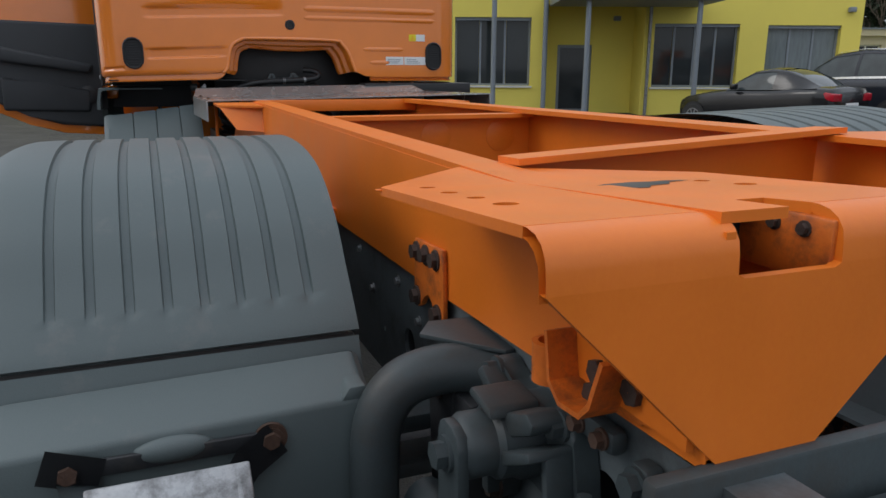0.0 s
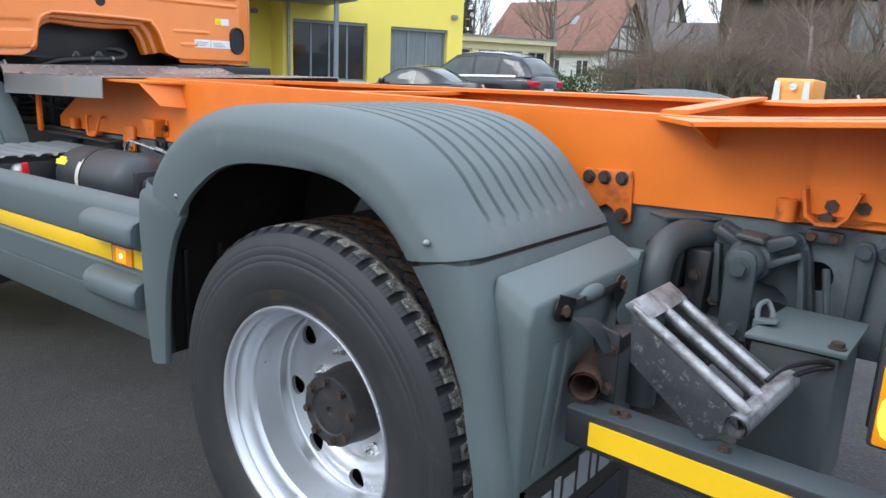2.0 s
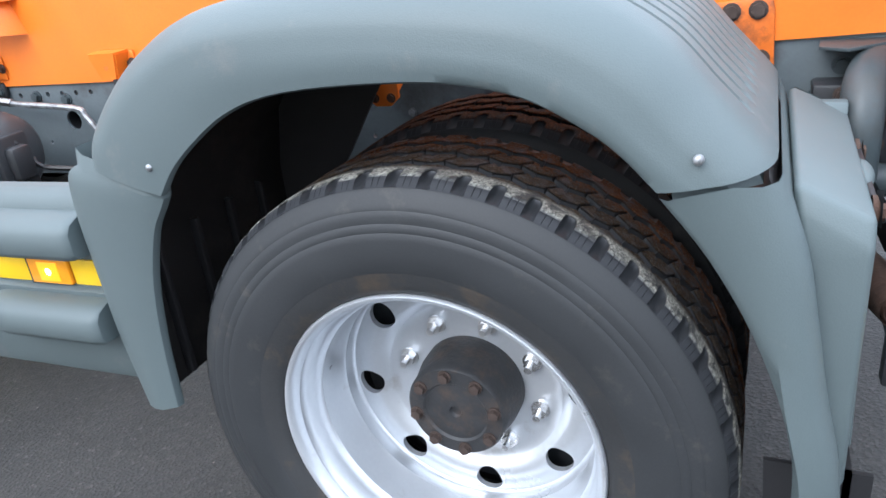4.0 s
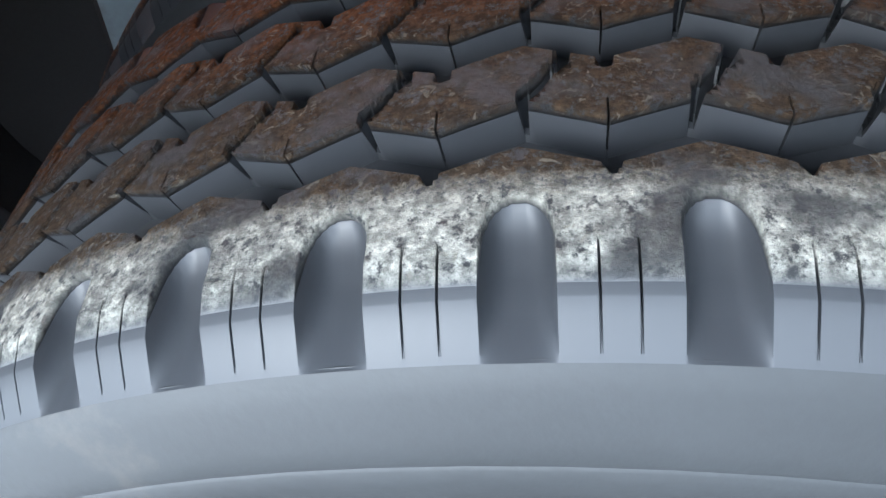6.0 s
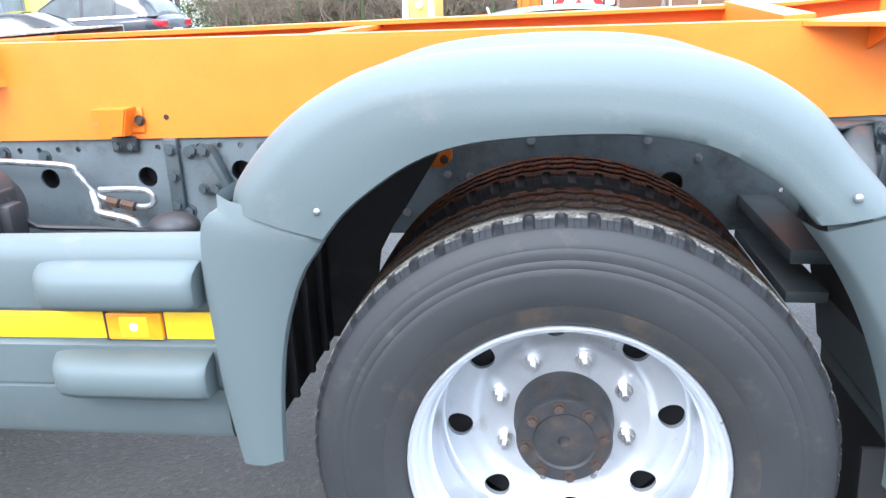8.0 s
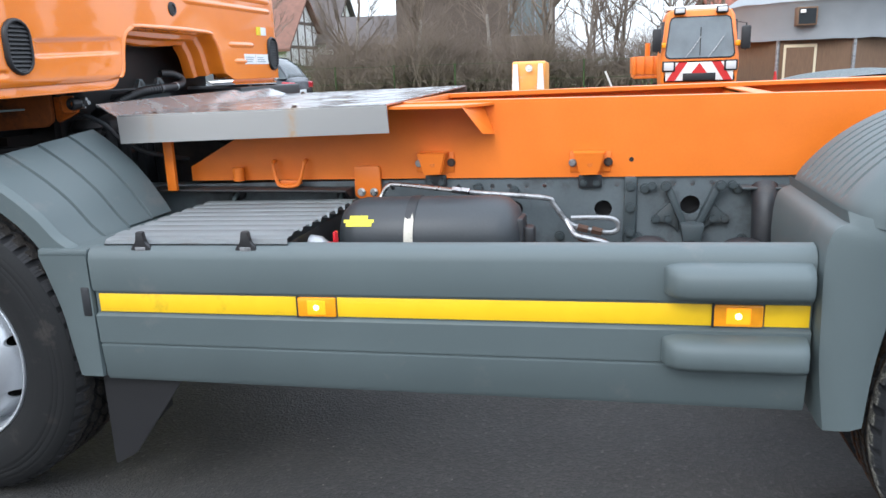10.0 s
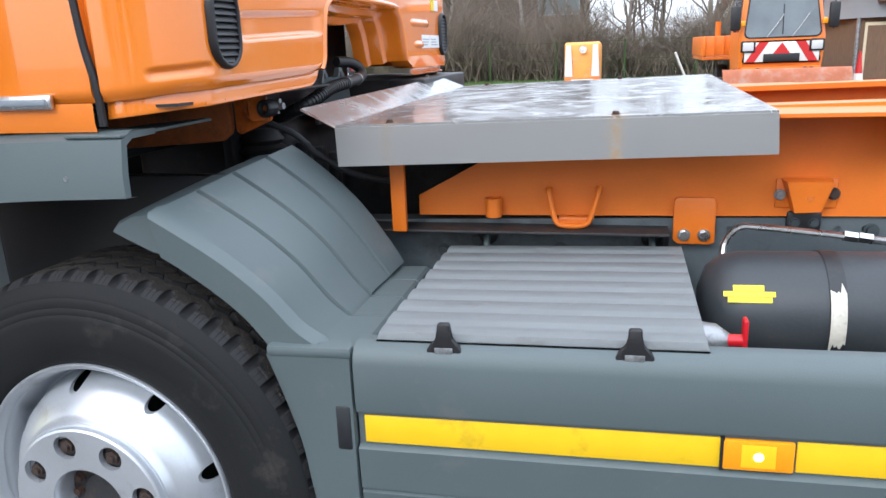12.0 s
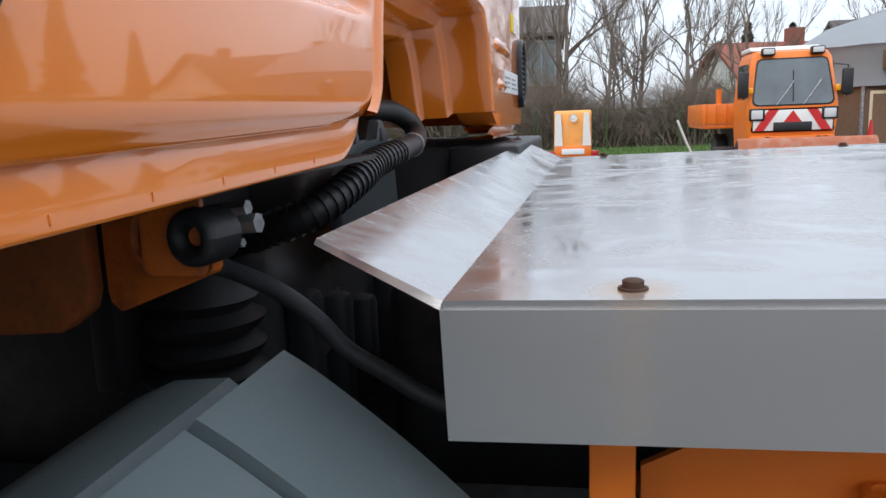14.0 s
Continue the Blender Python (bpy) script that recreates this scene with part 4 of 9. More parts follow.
# subframe rear ends
for k in (0, 1):
    holes = [(x, y, 0.010) for x, y in ((0.80, 0.545), (0.87, 0.545), (0.935, 0.548), (0.79, 0.69), (0.85, 0.692), (0.915, 0.695), (0.91, 0.86))] + [(1.0, 0.55, 0.013), (0.98, 0.705, 0.021), (0.97, 0.87, 0.013)]
    bm = sheet(bmesh.new(), [(0.62, 0.66), (0.765, 0.497), (1.135, 0.497), (1.135, 0.675), (1.085, 0.682), (1.085, 0.782), (1.135, 0.789), (1.135, 0.95), (0.80, 0.95), (0.66, 0.745), (0.62, 0.745)], holes, "z", -0.010, 0.0)
    for v in bm.verts:
        v.co.z += 1.149 + 0.072 * max(0.0, v.co.x - 0.76)
    cor = [(1.13, 1.1757), (1.142, 1.1758), (1.154, 1.1735), (1.164, 1.1675), (1.1705, 1.158), (1.1725, 1.147), (1.1735, 1.13)]
    for u, v in ((0.497, 0.675), (0.789, 0.95)):
        loft(bm, [[(x, u, z), (x, v, z)] for x, z in cor])
        loft(bm, [[(x - 0.01, u, z - 0.008), (x - 0.01, v, z - 0.008)] for x, z in cor])
    for y in (0.675, 0.789):
        for (xa, za), (xb, zb) in zip(cor, cor[1:]):
            poly(bm, [(xa, y, za), (xb, y, zb), (xb - 0.01, y, zb - 0.008), (xa - 0.01, y, za - 0.008)])
    for hx, hy, hr in holes:
        if k:
            break
        plug = bmesh.new()
        lathe(plug, [(hr * 1.02, -0.007), (0.0005, -0.0075)], (hx, hy, 1.149 + 0.072 * max(0.0, hx - 0.76)), 16, "z")
        part("rusty_hole", plug, "rust", truck)
    scuff = bmesh.new()
    rim = [(0.925, 0.675), (0.912, 0.70), (0.888, 0.735), (0.882, 0.775), (0.89, 0.80), (0.886, 0.82), (0.898, 0.85), (0.905, 0.815), (0.925, 0.80), (0.93, 0.77), (0.948, 0.755), (0.942, 0.725), (0.93, 0.71)]
    poly(scuff, [(x, y, 1.1497 + 0.072 * (x - 0.76)) for x, y in rim])
    if not k:
        part("scuffed_patch", scuff, "dark_paint", truck, smooth=0)
    face = sheet(bmesh.new(), [(0.497, 1.13), (0.675, 1.13), (0.682, 1.126), (0.782, 1.126), (0.789, 1.13), (0.95, 1.13), (0.95, 1.118), (0.762, 0.937), (0.704, 0.928), (0.499, 1.128)], [], "x", 1.1635, 1.1735)
    me_ = bpy.data.meshes.new("tmp")
    face.to_mesh(me_)
    face.free()
    bm.from_mesh(me_)
    bpy.data.meshes.remove(me_)
    if k:                      # the far plate stops at its rail
        for v in bm.verts:
            v.co.y = min(v.co.y, 0.68)
    part("rear_end_plate", mirror(bm) if k else bm, "orange_frame", truck, smooth=35)
    if not k:
        for a_, b_ in ((0.664, 0.672), (0.784, 0.792)):
            part("slot_pocket_wall", boxed(1.055, 1.165, a_, b_, 1.105, 1.165, 0.003), "orange_worn", truck)
        part("slot_pocket_back", boxed(1.045, 1.055, 0.664, 0.792, 1.06, 1.165, 0.002), "dark_paint", truck)
        for x in (1.10, 1.135):
            part("slot_bolt", bolted((x, 0.784, 1.152), "-y", 0.0058, 0.006), "bolt_rust", truck)
    bm = bmesh.new()
    prism(bm, [(0.49, 1.147), (0.663, 1.145), (0.663, 1.085)], "x", 0.762, 0.770)
    part("gusset", mirror(bm) if k else bm, "orange_frame", truck)
    part("inner_gusset", mirror(boxed(1.02, 1.16, 0.80, 0.81, 1.0, 1.16)) if k else boxed(1.02, 1.16, 0.80, 0.81, 1.0, 1.16), "orange_frame", truck)

# subframe cross members
bm = bmesh.new()
prism(bm, [(0.675, 0.93), (1.405, 0.93), (1.405, 1.145), (0.675, 1.145)], "x", -0.56, -0.55)
box(bm, -0.56, -0.50, 0.675, 1.405, 1.138, 1.15)
part("subframe_cross_member", bm, "orange_frame", truck)
for y in (1.075, 1.30):
    bm = bmesh.new()
    lathe(bm, [(0.05, 0.0), (0.05, 0.003), (0.047, 0.0045), (0.0005, 0.0045)], (-0.551, y, 1.078), 28, "x")
    part("cover_disc", bm, "orange_frame", truck)
bm = boxed(-1.75, -1.66, 0.675, 1.405, 1.10, 1.15, 0.004)
part("subframe_cross_member", bm, "orange_frame", truck)
# cross channel at the rear
bm = prismed([(0.60, 1.02), (0.61, 1.02), (0.61, 1.15), (0.67, 1.153), (0.67, 1.163), (0.60, 1.16)], "y", 0.735, 1.38)
part("rear_cross_channel", lean(bm), "orange_frame", truck)
bm = prismed([(0.80, 0.735), (0.86, 0.735), (0.86, 1.345), (0.80, 1.345)], "z", 1.0, 1.01)
part("rear_cross_plate", lean(bm), "orange_frame", truck)

# rear mudguard, upper shell
TOP = smooth_line([(-0.478, 0.906), (-0.461, 0.946), (-0.40, 1.015), (-0.32, 1.075), (-0.22, 1.12), (-0.08, 1.142), (0.1, 1.148), (0.25, 1.138), (0.36, 1.112), (0.455, 1.055), (0.52, 0.985), (0.575, 0.925), (0.59, 0.905)], 8)
LOW = smooth_line([(-0.3, 0.855), (-0.262, 0.9), (-0.21, 0.942), (-0.148, 0.981), (-0.08, 1.006), (0.01, 1.019), (0.144, 1.024), (0.238, 1.018), (0.314, 0.998), (0.386, 0.958), (0.425, 0.926), (0.455, 0.893), (0.461, 0.886)], 8)
bm = bmesh.new()
rows = []
nst = len(TOP)
for i, (t, a) in enumerate(zip(TOP, LOW)):
    f = i / (nst - 1)
    tn = (TOP[min(i + 1, nst - 1)] - TOP[max(i - 1, 0)]).normalized()
    nx, nz = -tn[1], tn[0]
    groove = min(1.0, max(0.0, min((f - 0.06) * 30, (0.885 - f) * 36)))
    row = []
    ys = []
    y = 0.447
    ys += [(0.512, 0), (0.48, 0)]
    while y > 0.06:
        ys += [(y + 0.0075, 0), (y + 0.0055, 1), (y - 0.0055, 1), (y - 0.0075, 0), (y - 0.025, 0)]
        y -= 0.0506
    for y, low_ in ys:
        dep = 0.006 * low_ * groove
        row.append((t[0] - nx * dep, y, t[1] - nz * dep))
    # rounded shoulder down to the side face
    down = Vector((a[0] - t[0], a[1] - t[1]))
    L = down.length
    down.normalize()
    rad = 0.095
    for k in range(1, 9):
        q = math.pi / 2 * k / 8
        yy = 0.05 - rad * math.sin(q)
        dd = 0.075 * (1 - math.cos(q))
        row.append((t[0] + down[0] * dd, yy, t[1] + down[1] * dd))
    for k in range(1, 5):
        d = 0.075 + (L - 0.075) * k / 4
        row.append((t[0] + down[0] * d, -0.045 - 0.004 * math.sin(math.pi * k / 4), t[1] + down[1] * d))
    row.append((a[0] + down[0] * 0.004, -0.037, a[1] + down[1] * 0.004))
    row.append((a[0], -0.028, a[1]))
    row.append((a[0] - down[0] * 0.03, -0.03, a[1] - down[1] * 0.03))
    rows.append(row)
loft(bm, rows)
part("rear_mudguard_top", bm, "grey_plastic", truck, "ribbed grey plastic mudguard", smooth=50)
# the same on the other side
bm = bmesh.new()
loft(bm, rows)
part("rear_mudguard_top", mirror(bm), "grey_plastic", truck, "ribbed grey plastic mudguard", smooth=50)

# rear mudguard, lower pieces
for k in (0, 1):
    bm = bmesh.new()
    edge = smooth_line([(0.462, 0.876), (0.52, 0.80), (0.575, 0.70), (0.62, 0.58), (0.645, 0.48), (0.65, 0.40)], 4)
    back_x = smooth_line([(0.594, 0.897), (0.63, 0.80), (0.65, 0.70), (0.668, 0.60), (0.69, 0.50), (0.70, 0.40)], 4)
    rws = []
    for e, b in zip(edge, back_x):
        rws.append([(e[0] - 0.01, 0.02, e[1]), (e[0], -0.035, e[1]), (e[0] + 0.01, -0.043, e[1]), (b[0] - 0.05, -0.05, b[1]), (b[0] - 0.02, -0.045, b[1]), (b[0] - 0.004, -0.025, b[1]), (b[0], 0.0, b[1]),
                    (b[0], 0.1, b[1]), (b[0], 0.3, b[1]), (b[0], 0.51, b[1])])
    loft(bm, rws)
    part("rear_mudguard_back", mirror(bm) if k else bm, "grey_plastic", truck, smooth=50)
    bm = bmesh.new()
    prism(bm, [(0.03, 0.838), (0.492, 0.848), (0.50, 0.84), (0.50, 0.46), (0.005, 0.45), (0.012, 0.80)], "x", 0.56, 0.70, 0.011, 3)
    for v in bm.verts:
        if v.co.x < 0.65:
            if v.co.z > 0.80:
                v.co.z += 0.035
            v.co.x += float(np.interp(v.co.z, (0.45, 0.87), (0.12, 0.048)))
    # added dark sheet: its colour carries the dirt and shade inside the back piece
    dark_sheet = bmesh.new()
    loft(dark_sheet, [[(b[0] - 0.014, y, b[1]) for y in (-0.012, 0.15, 0.35, 0.505)] for b in back_x if b[1] > 0.55])
    part("dark_arch_lining", mirror(dark_sheet) if k else dark_sheet, "liner", truck, smooth=50)
    part("mudguard_back_box", mirror(bm) if k else bm, "grey_plastic", truck, smooth=50)
    bm = prismed([(0.455, 0.842), (0.492, 0.842), (0.492, 0.862), (0.468, 0.862)], "x", 0.60, 0.699, 0.004)
    part("box_rim", mirror(bm) if k else bm, "grey_plastic", truck)
    bm = bmesh.new()
    edge = smooth_line([(-0.305, 0.847), (-0.318, 0.828), (-0.35, 0.78), (-0.385, 0.68), (-0.405, 0.56), (-0.415, 0.42)], 4)
    front = smooth_line([(-0.486, 0.899), (-0.518, 0.876), (-0.528, 0.80), (-0.525, 0.68), (-0.52, 0.56), (-0.50, 0.405)], 4)
    rws = []
    for e, f in zip(edge, front):
        sl = (f[1] - e[1]) / (f[0] - e[0])
        rws.append([(e[0] + 0.001, -0.018, e[1]), (e[0] + 0.004, -0.024, e[1]), (e[0], -0.035, e[1]), (e[0] - 0.03, -0.045, e[1] - 0.03 * sl), (f[0] + 0.03, -0.04, f[1] + 0.03 * sl), (f[0] + 0.005, -0.028, f[1]), (f[0], 0.0, f[1]), (f[0], 0.3, f[1]), (f[0], 0.51, f[1])])
    rws.insert(0, [(x - 0.004, y + 0.009, z + 0.026) for x, y, z in rws[0]])     # lap under the upper shell
    loft(bm, rws)
    part("rear_mudguard_front", mirror(bm) if k else bm, "grey_plastic", truck, smooth=50)
for x, z in ((-0.304, 0.903), (0.506, 0.928)):
    bm = bmesh.new()
    lathe(bm, [(0.0065, 0.004), (0.006, -0.001), (0.004, -0.003), (0.0005, -0.0035)], (x, -0.049, z), 16)
    part("rivet", bm, "galvanised", truck)

for k in (0, 1):
    bm = bmesh.new()
    loft(bm, [[(0.478, -0.028, 0.862), (0.54, -0.028, 0.885), (0.575, 0.0, 0.885), (0.575, 0.5, 0.885)], [(0.474, -0.028, 0.895), (0.53, -0.028, 0.908), (0.56, 0.0, 0.915), (0.56, 0.5, 0.915)]])
    part("mudguard_joint", mirror(bm) if k else bm, "grey_plastic", truck)

# side skirt
bm = bmesh.new()
sec = [(0.060, 0.765), (0.058, 0.797), (0.05, 0.80), (0.022, 0.795), (0.006, 0.78), (0.0, 0.76), (0.0, 0.69), (0.003, 0.668), (0.012, 0.666), (0.012, 0.600), (0.003, 0.597), (0.0, 0.594), (0.003, 0.512), (0.009, 0.509),
       (0.009, 0.505), (0.004, 0.502), (0.012, 0.405), (0.02, 0.392), (0.05, 0.388), (0.05, 0.40), (0.12, 0.41)]
loft(bm, [[(x, y, z) for y, z in sec] for x in (-2.43, -2.425, -2.0, -1.5, -1.0, -0.535, -0.53)])
for x in (-2.43, -0.53):
    bm.faces.new([bm.verts.new((x, y, z)) for y, z in sec])
skirt = part("side_skirt", bm, "grey_plastic", truck, "grey plastic side skirt with a yellow reflective stripe", shear=True)
for x0, x1 in ((-2.418, -1.806), (-1.692, -0.748), (-0.632, -0.534)):
    part("reflective_strip", boxed(x0, x1, 0.008, 0.013, 0.605, 0.659, 0.002), "tape_yellow", skirt, shear=True)
for x0, x1 in ((-1.803, -1.695), (-0.745, -0.635)):
    part("marker_lamp", boxed(x0, x1, 0.002, 0.013, 0.605, 0.659, 0.004), "amber_lens", skirt, "glowing amber side marker lamp", shear=True)
    bm = bmesh.new()
    bmesh.ops.create_icosphere(bm, subdivisions=2, radius=0.009, matrix=Matrix.Translation(((x0 + x1) / 2, 0.002, 0.632)) @ Matrix.Diagonal((1, 0.4, 1, 1)))
    part("bulb", bm, "amber_bulb", skirt, shear=True)
    part("lit_lens", boxed(x0 + 0.028, x1 - 0.028, 0.0005, 0.003, 0.612, 0.652, 0.001), "amber", skirt, shear=True)
    part("lamp_edge", boxed(x0 - 0.004, x0 + 0.002, 0.004, 0.0135, 0.603, 0.661), "black_plastic", skirt, shear=True, smooth=0)
for z0, z1 in ((0.685, 0.755), (0.51, 0.578)):
    bm = bmesh.new()
    prof = [(0.01, z1 + 0.01), (-0.02, z1 + 0.006), (-0.045, z1 - 0.004), (-0.056, z1 - 0.02), (-0.056, z0 + 0.012), (-0.048, z0), (0.01, z0 - 0.004)]
    rws = []
    for x, s in ((-0.862, 0.02), (-0.86, 0.3), (-0.85, 0.62), (-0.83, 0.9), (-0.80, 1.0), (-0.56, 1.0), (-0.545, 0.95), (-0.54, 0.85)):
        rws.append([(x, 0.01 + (y - 0.01) * s, (z0 + z1) / 2 + (z - (z0 + z1) / 2) * (0.7 + 0.3 * s)) for y, z in prof])
    loft(bm, rws)
    for r in (rws[0], rws[-1]):
        bm.faces.new([bm.verts.new(p) for p in r])
    part("step_ledge", bm, "grey_plastic", skirt, shear=True, smooth=55)
# skirt end behind the front wheel
bm = bmesh.new()
edge = smooth_line([(-2.60, 0.772), (-2.575, 0.70), (-2.545, 0.6), (-2.53, 0.5), (-2.515, 0.405)], 4)
loft(bm, [[(e[0] + 0.02, 0.35, e[1]), (e[0] + 0.004, 0.03, e[1]), (e[0], 0.006, e[1]), (e[0] + 0.015, -0.001, e[1]), (-2.436, 0.0, e[1]), (-2.434, 0.012, e[1])] for e in edge])
part("skirt_end", bm, "grey_plastic", truck, shear=True, smooth=50)
part("skirt_end_cap", boxed(-2.60, -2.434, 0.004, 0.35, 0.765, 0.79, 0.008), "grey_plastic", truck, shear=True)
part("skirt_pocket", boxed(-2.47, -2.44, -0.003, 0.01, 0.59, 0.68, 0.006), "dark_paint", truck, shear=True)
bm = prismed([(-2.47, 0.40), (-2.20, 0.40), (-2.40, 0.13), (-2.47, 0.09)], "y", 0.05, 0.058)
part("mud_flap", bm, "black_plastic", truck, smooth=0)
bm = prismed([(0.05, 0.40), (0.36, 0.40), (0.36, 0.14), (0.05, 0.09)], "x", -2.478, -2.470)
part("mud_flap", bm, "black_plastic", truck, smooth=0)

# battery cover
bm = bmesh.new()
steps = [(0.612, 0.79), (0.612, 0.812)]
for i in range(8):
    y = 0.605 - i * 0.069
    steps += [(y + a_, 0.8205 - b_ * (1 - 0.09 * i)) for a_, b_ in ((0, 0.0025), (-0.006, -0.0005), (-0.036, 0.0), (-0.043, 0.0035), (-0.05, 0.0135), (-0.058, 0.0165), (-0.064, 0.0135))]
steps += [(0.048, 0.815), (0.035, 0.812), (0.028, 0.80), (0.028, 0.765)]
loft(bm, [[(x + e * (0.005 * abs(z - 0.8215) / 0.017), y, z) for y, z in steps] for x, e in ((-2.385, -1), (-2.2, 0), (-2.0, 0), (-1.835, 1))])
bmesh.ops.solidify(bm, geom=bm.faces[:], thickness=0.012)
cover = part("battery_cover", bm, "cover_grey", truck, "corrugated grey plastic battery box cover", shear=True)
part("battery_box", boxed(-2.36, -1.855, 0.08, 0.60, 0.5, 0.79, 0.01), "black_plastic", truck, shear=True)
for x in (-2.265, -1.945):
    bm = prismed([(x - 0.031, 0.765), (x + 0.031, 0.765), (x + 0.031, 0.790), (x + 0.025, 0.799), (x + 0.0125, 0.806), (x + 0.0105, 0.812), (x + 0.0115, 0.834), (x + 0.009, 0.838), (x - 0.009, 0.838), (x - 0.0115, 0.834), (x - 0.0105, 0.812), (x - 0.0125, 0.806), (x - 0.025, 0.799), (x - 0.031, 0.790)], "y", 0.012, 0.027, 0.003)
    latch = part("rubber_latch", bm, "black_plastic", cover, shear=True)
    part("latch_slot", boxed(x - 0.016, x + 0.016, 0.010, 0.0135, 0.783, 0.795, 0.001), "galvanised", cover, shear=True)

# air tank
tank_prof = [(0.0005, 0.0), (0.05, 0.004), (0.09, 0.018), (0.113, 0.045), (0.121, 0.08), (0.121, 0.50), (0.113, 0.53), (0.09, 0.558), (0.05, 0.572), (0.0005, 0.577)]
bm = bmesh.new()
lathe(bm, tank_prof, (-1.815, 0.42, 0.735), 48, "x")
tank = part("air_tank", bm, "tank_paint", truck, "dark grey compressed air tank", shear=True)
bm = bmesh.new()
lathe(bm, [(0.1215, -1.585), (0.1235, -1.585), (0.1235, -1.555), (0.1215, -1.555)], (0, 0.42, 0.735), 40, "x")
strap = part("tank_strap", bm, "dark_paint", tank, shear=True)
srng = random.Random(5)
bm = bmesh.new()
cols = [-1.584 + 0.0035 * k for k in range(9)]
lo_, hi_ = [139 + srng.uniform(-4, 7) for _ in cols], [197 + srng.uniform(-7, 4) for _ in cols]
loft(bm, [[(x, 0.42 + 0.1243 * math.cos(radians(a + (b - a) * k / 10)), 0.735 + 0.1243 * math.sin(radians(a + (b - a) * k / 10))) for k in range(11)] for x, a, b in zip(cols, lo_, hi_)])
part("peeling_paint", bm, "paint_cream", strap, "cream paint peeling off the strap", shear=True)
bm = bmesh.new()
for x0, x1, a0, a1 in ((-1.775, -1.68, 144.6, 149.6), (-1.767, -1.686, 150, 155), (-1.757, -1.70, 138.5, 144.2)):
    loft(bm, [[(x, 0.42 + 0.1225 * math.cos(radians(a)), 0.735 + 0.1225 * math.sin(radians(a))) for a in (a0, (a0 + a1) / 2, a1)] for x in (x0, x1)])
part("tank_label", bm, "yellow_label", tank, shear=True)
bm = bmesh.new()
lathe(bm, [(0.034, -1.83), (0.03, -1.80), (0.012, -1.775), (0.012, -1.76)], (0, 0.19, 0.755), 16, "x")
part("valve_cap", bm, "galvanised", tank, shear=True)
bm = bmesh.new()
lathe(bm, [(0.012, -1.785), (0.012, -1.752), (0.0005, -1.752)], (0, 0.185, 0.757), 14, "x")
box(bm, -1.757, -1.748, 0.172, 0.198, 0.715, 0.80, 0.004)
part("red_valve_handle", bm, "red_plastic", tank, shear=True)

# stainless deck plate
bm = bmesh.new()
y0, y1 = 0.478, 1.79
zf, zr, rise = 1.135, 1.152, 0.02
poly(bm, [(-2.62, y0, zf), (-1.67, y0, zr), (-1.67, y1, zr + rise), (-2.595, y1, zf + rise)])
poly(bm, [(-2.62, y0, zf), (-1.67, y0, zr), (-1.665, y0 - 0.002, 1.064), (-2.618, y0 - 0.002, 1.04)])
poly(bm, [(-2.595, y1, zf + rise), (-1.67, y1, zr + rise), (-1.665, y1 + 0.002, 1.08), (-2.6, y1 + 0.002, 1.06)])
poly(bm, [(-2.62, y0, zf), (-2.595, y1, zf + rise), (-2.672, y1 - 0.07, 1.195), (-2.712, y0 + 0.018, 1.174)])
bmesh.ops.remove_doubles(bm, verts=bm.verts, dist=0.0005)
bmesh.ops.solidify(bm, geom=bm.faces[:], thickness=0.005)
deck = part("deck_plate", bm, "deck_steel", truck, "stained stainless steel deck plate with folded edges", smooth=20)
for x in (-2.497, -1.989):
    for y in (0.505, 1.765):
        bm = bmesh.new()
        lathe(bm, [(0.010, 0.0), (0.010, 0.0015), (0.007, 0.0015), (0.0072, 0.006), (0.0055, 0.007), (0.0005, 0.007)], (x, y, 1.135 + 0.018 * (x + 2.62) + 0.0153 * (y - 0.478)), 14, "z")
        part("plate_bolt", bm, "rust", deck)
part("deck_post", boxed(-2.526, -2.490, 0.57, 0.585, 0.862, 1.10, 0.002), "orange_frame", truck)
part("deck_post", boxed(-2.545, -2.495, 2 * CY - 0.585, 2 * CY - 0.57, 0.86, 1.10, 0.002), "orange_frame", truck)

# flared wings behind the deck
for k in (0, 1):
    bm = bmesh.new()
    prism(bm, [(-1.68, 0.50), (-1.44, 0.50), (-1.36, 0.665), (-1.68, 0.665)], "z", 1.134, 1.142)
    poly(bm, [(-1.44, 0.50, 1.14), (-1.40, 0.66, 1.14), (-1.36, 0.664, 1.04), (-1.385, 0.56, 1.05)])
    part("flared_wing", mirror(bm) if k else bm, "orange_frame", truck, smooth=0)


# cab, standing a little askew on its mounts
ASKEW = -0.05
NOTCH = [(0.60, 1.2535), (0.64, 1.2552), (0.661, 1.262), (0.673, 1.275), (0.680, 1.29), (0.690, 1.345), (0.706, 1.398), (0.728, 1.42), (0.762, 1.434), (0.81, 1.441), (1.26, 1.437), (1.315, 1.42), (1.355, 1.37), (1.385, 1.29), (1.42, 1.225), (1.47, 1.20)]
SEAM = 1.236
NOTCH = [(p[0], p[1]) for p in smooth_line([(*p, 0) for p in NOTCH], 3)]
NEAR = [p for p in NOTCH if p[0] < 0.81]


def seam(x, y):
    """Height of the fold along the wall's lower edge."""
    return 1.2392 + 0.0245 * min(y, 0.62) - 0.010 * min(1.0, max(0.0, (-2.7 - x) / 0.13)) + max(0.0, y - 0.62) * 0.2


def ease(v):
    v = max(0.0, min(1.0, v))
    return v * v * (3 - 2 * v)


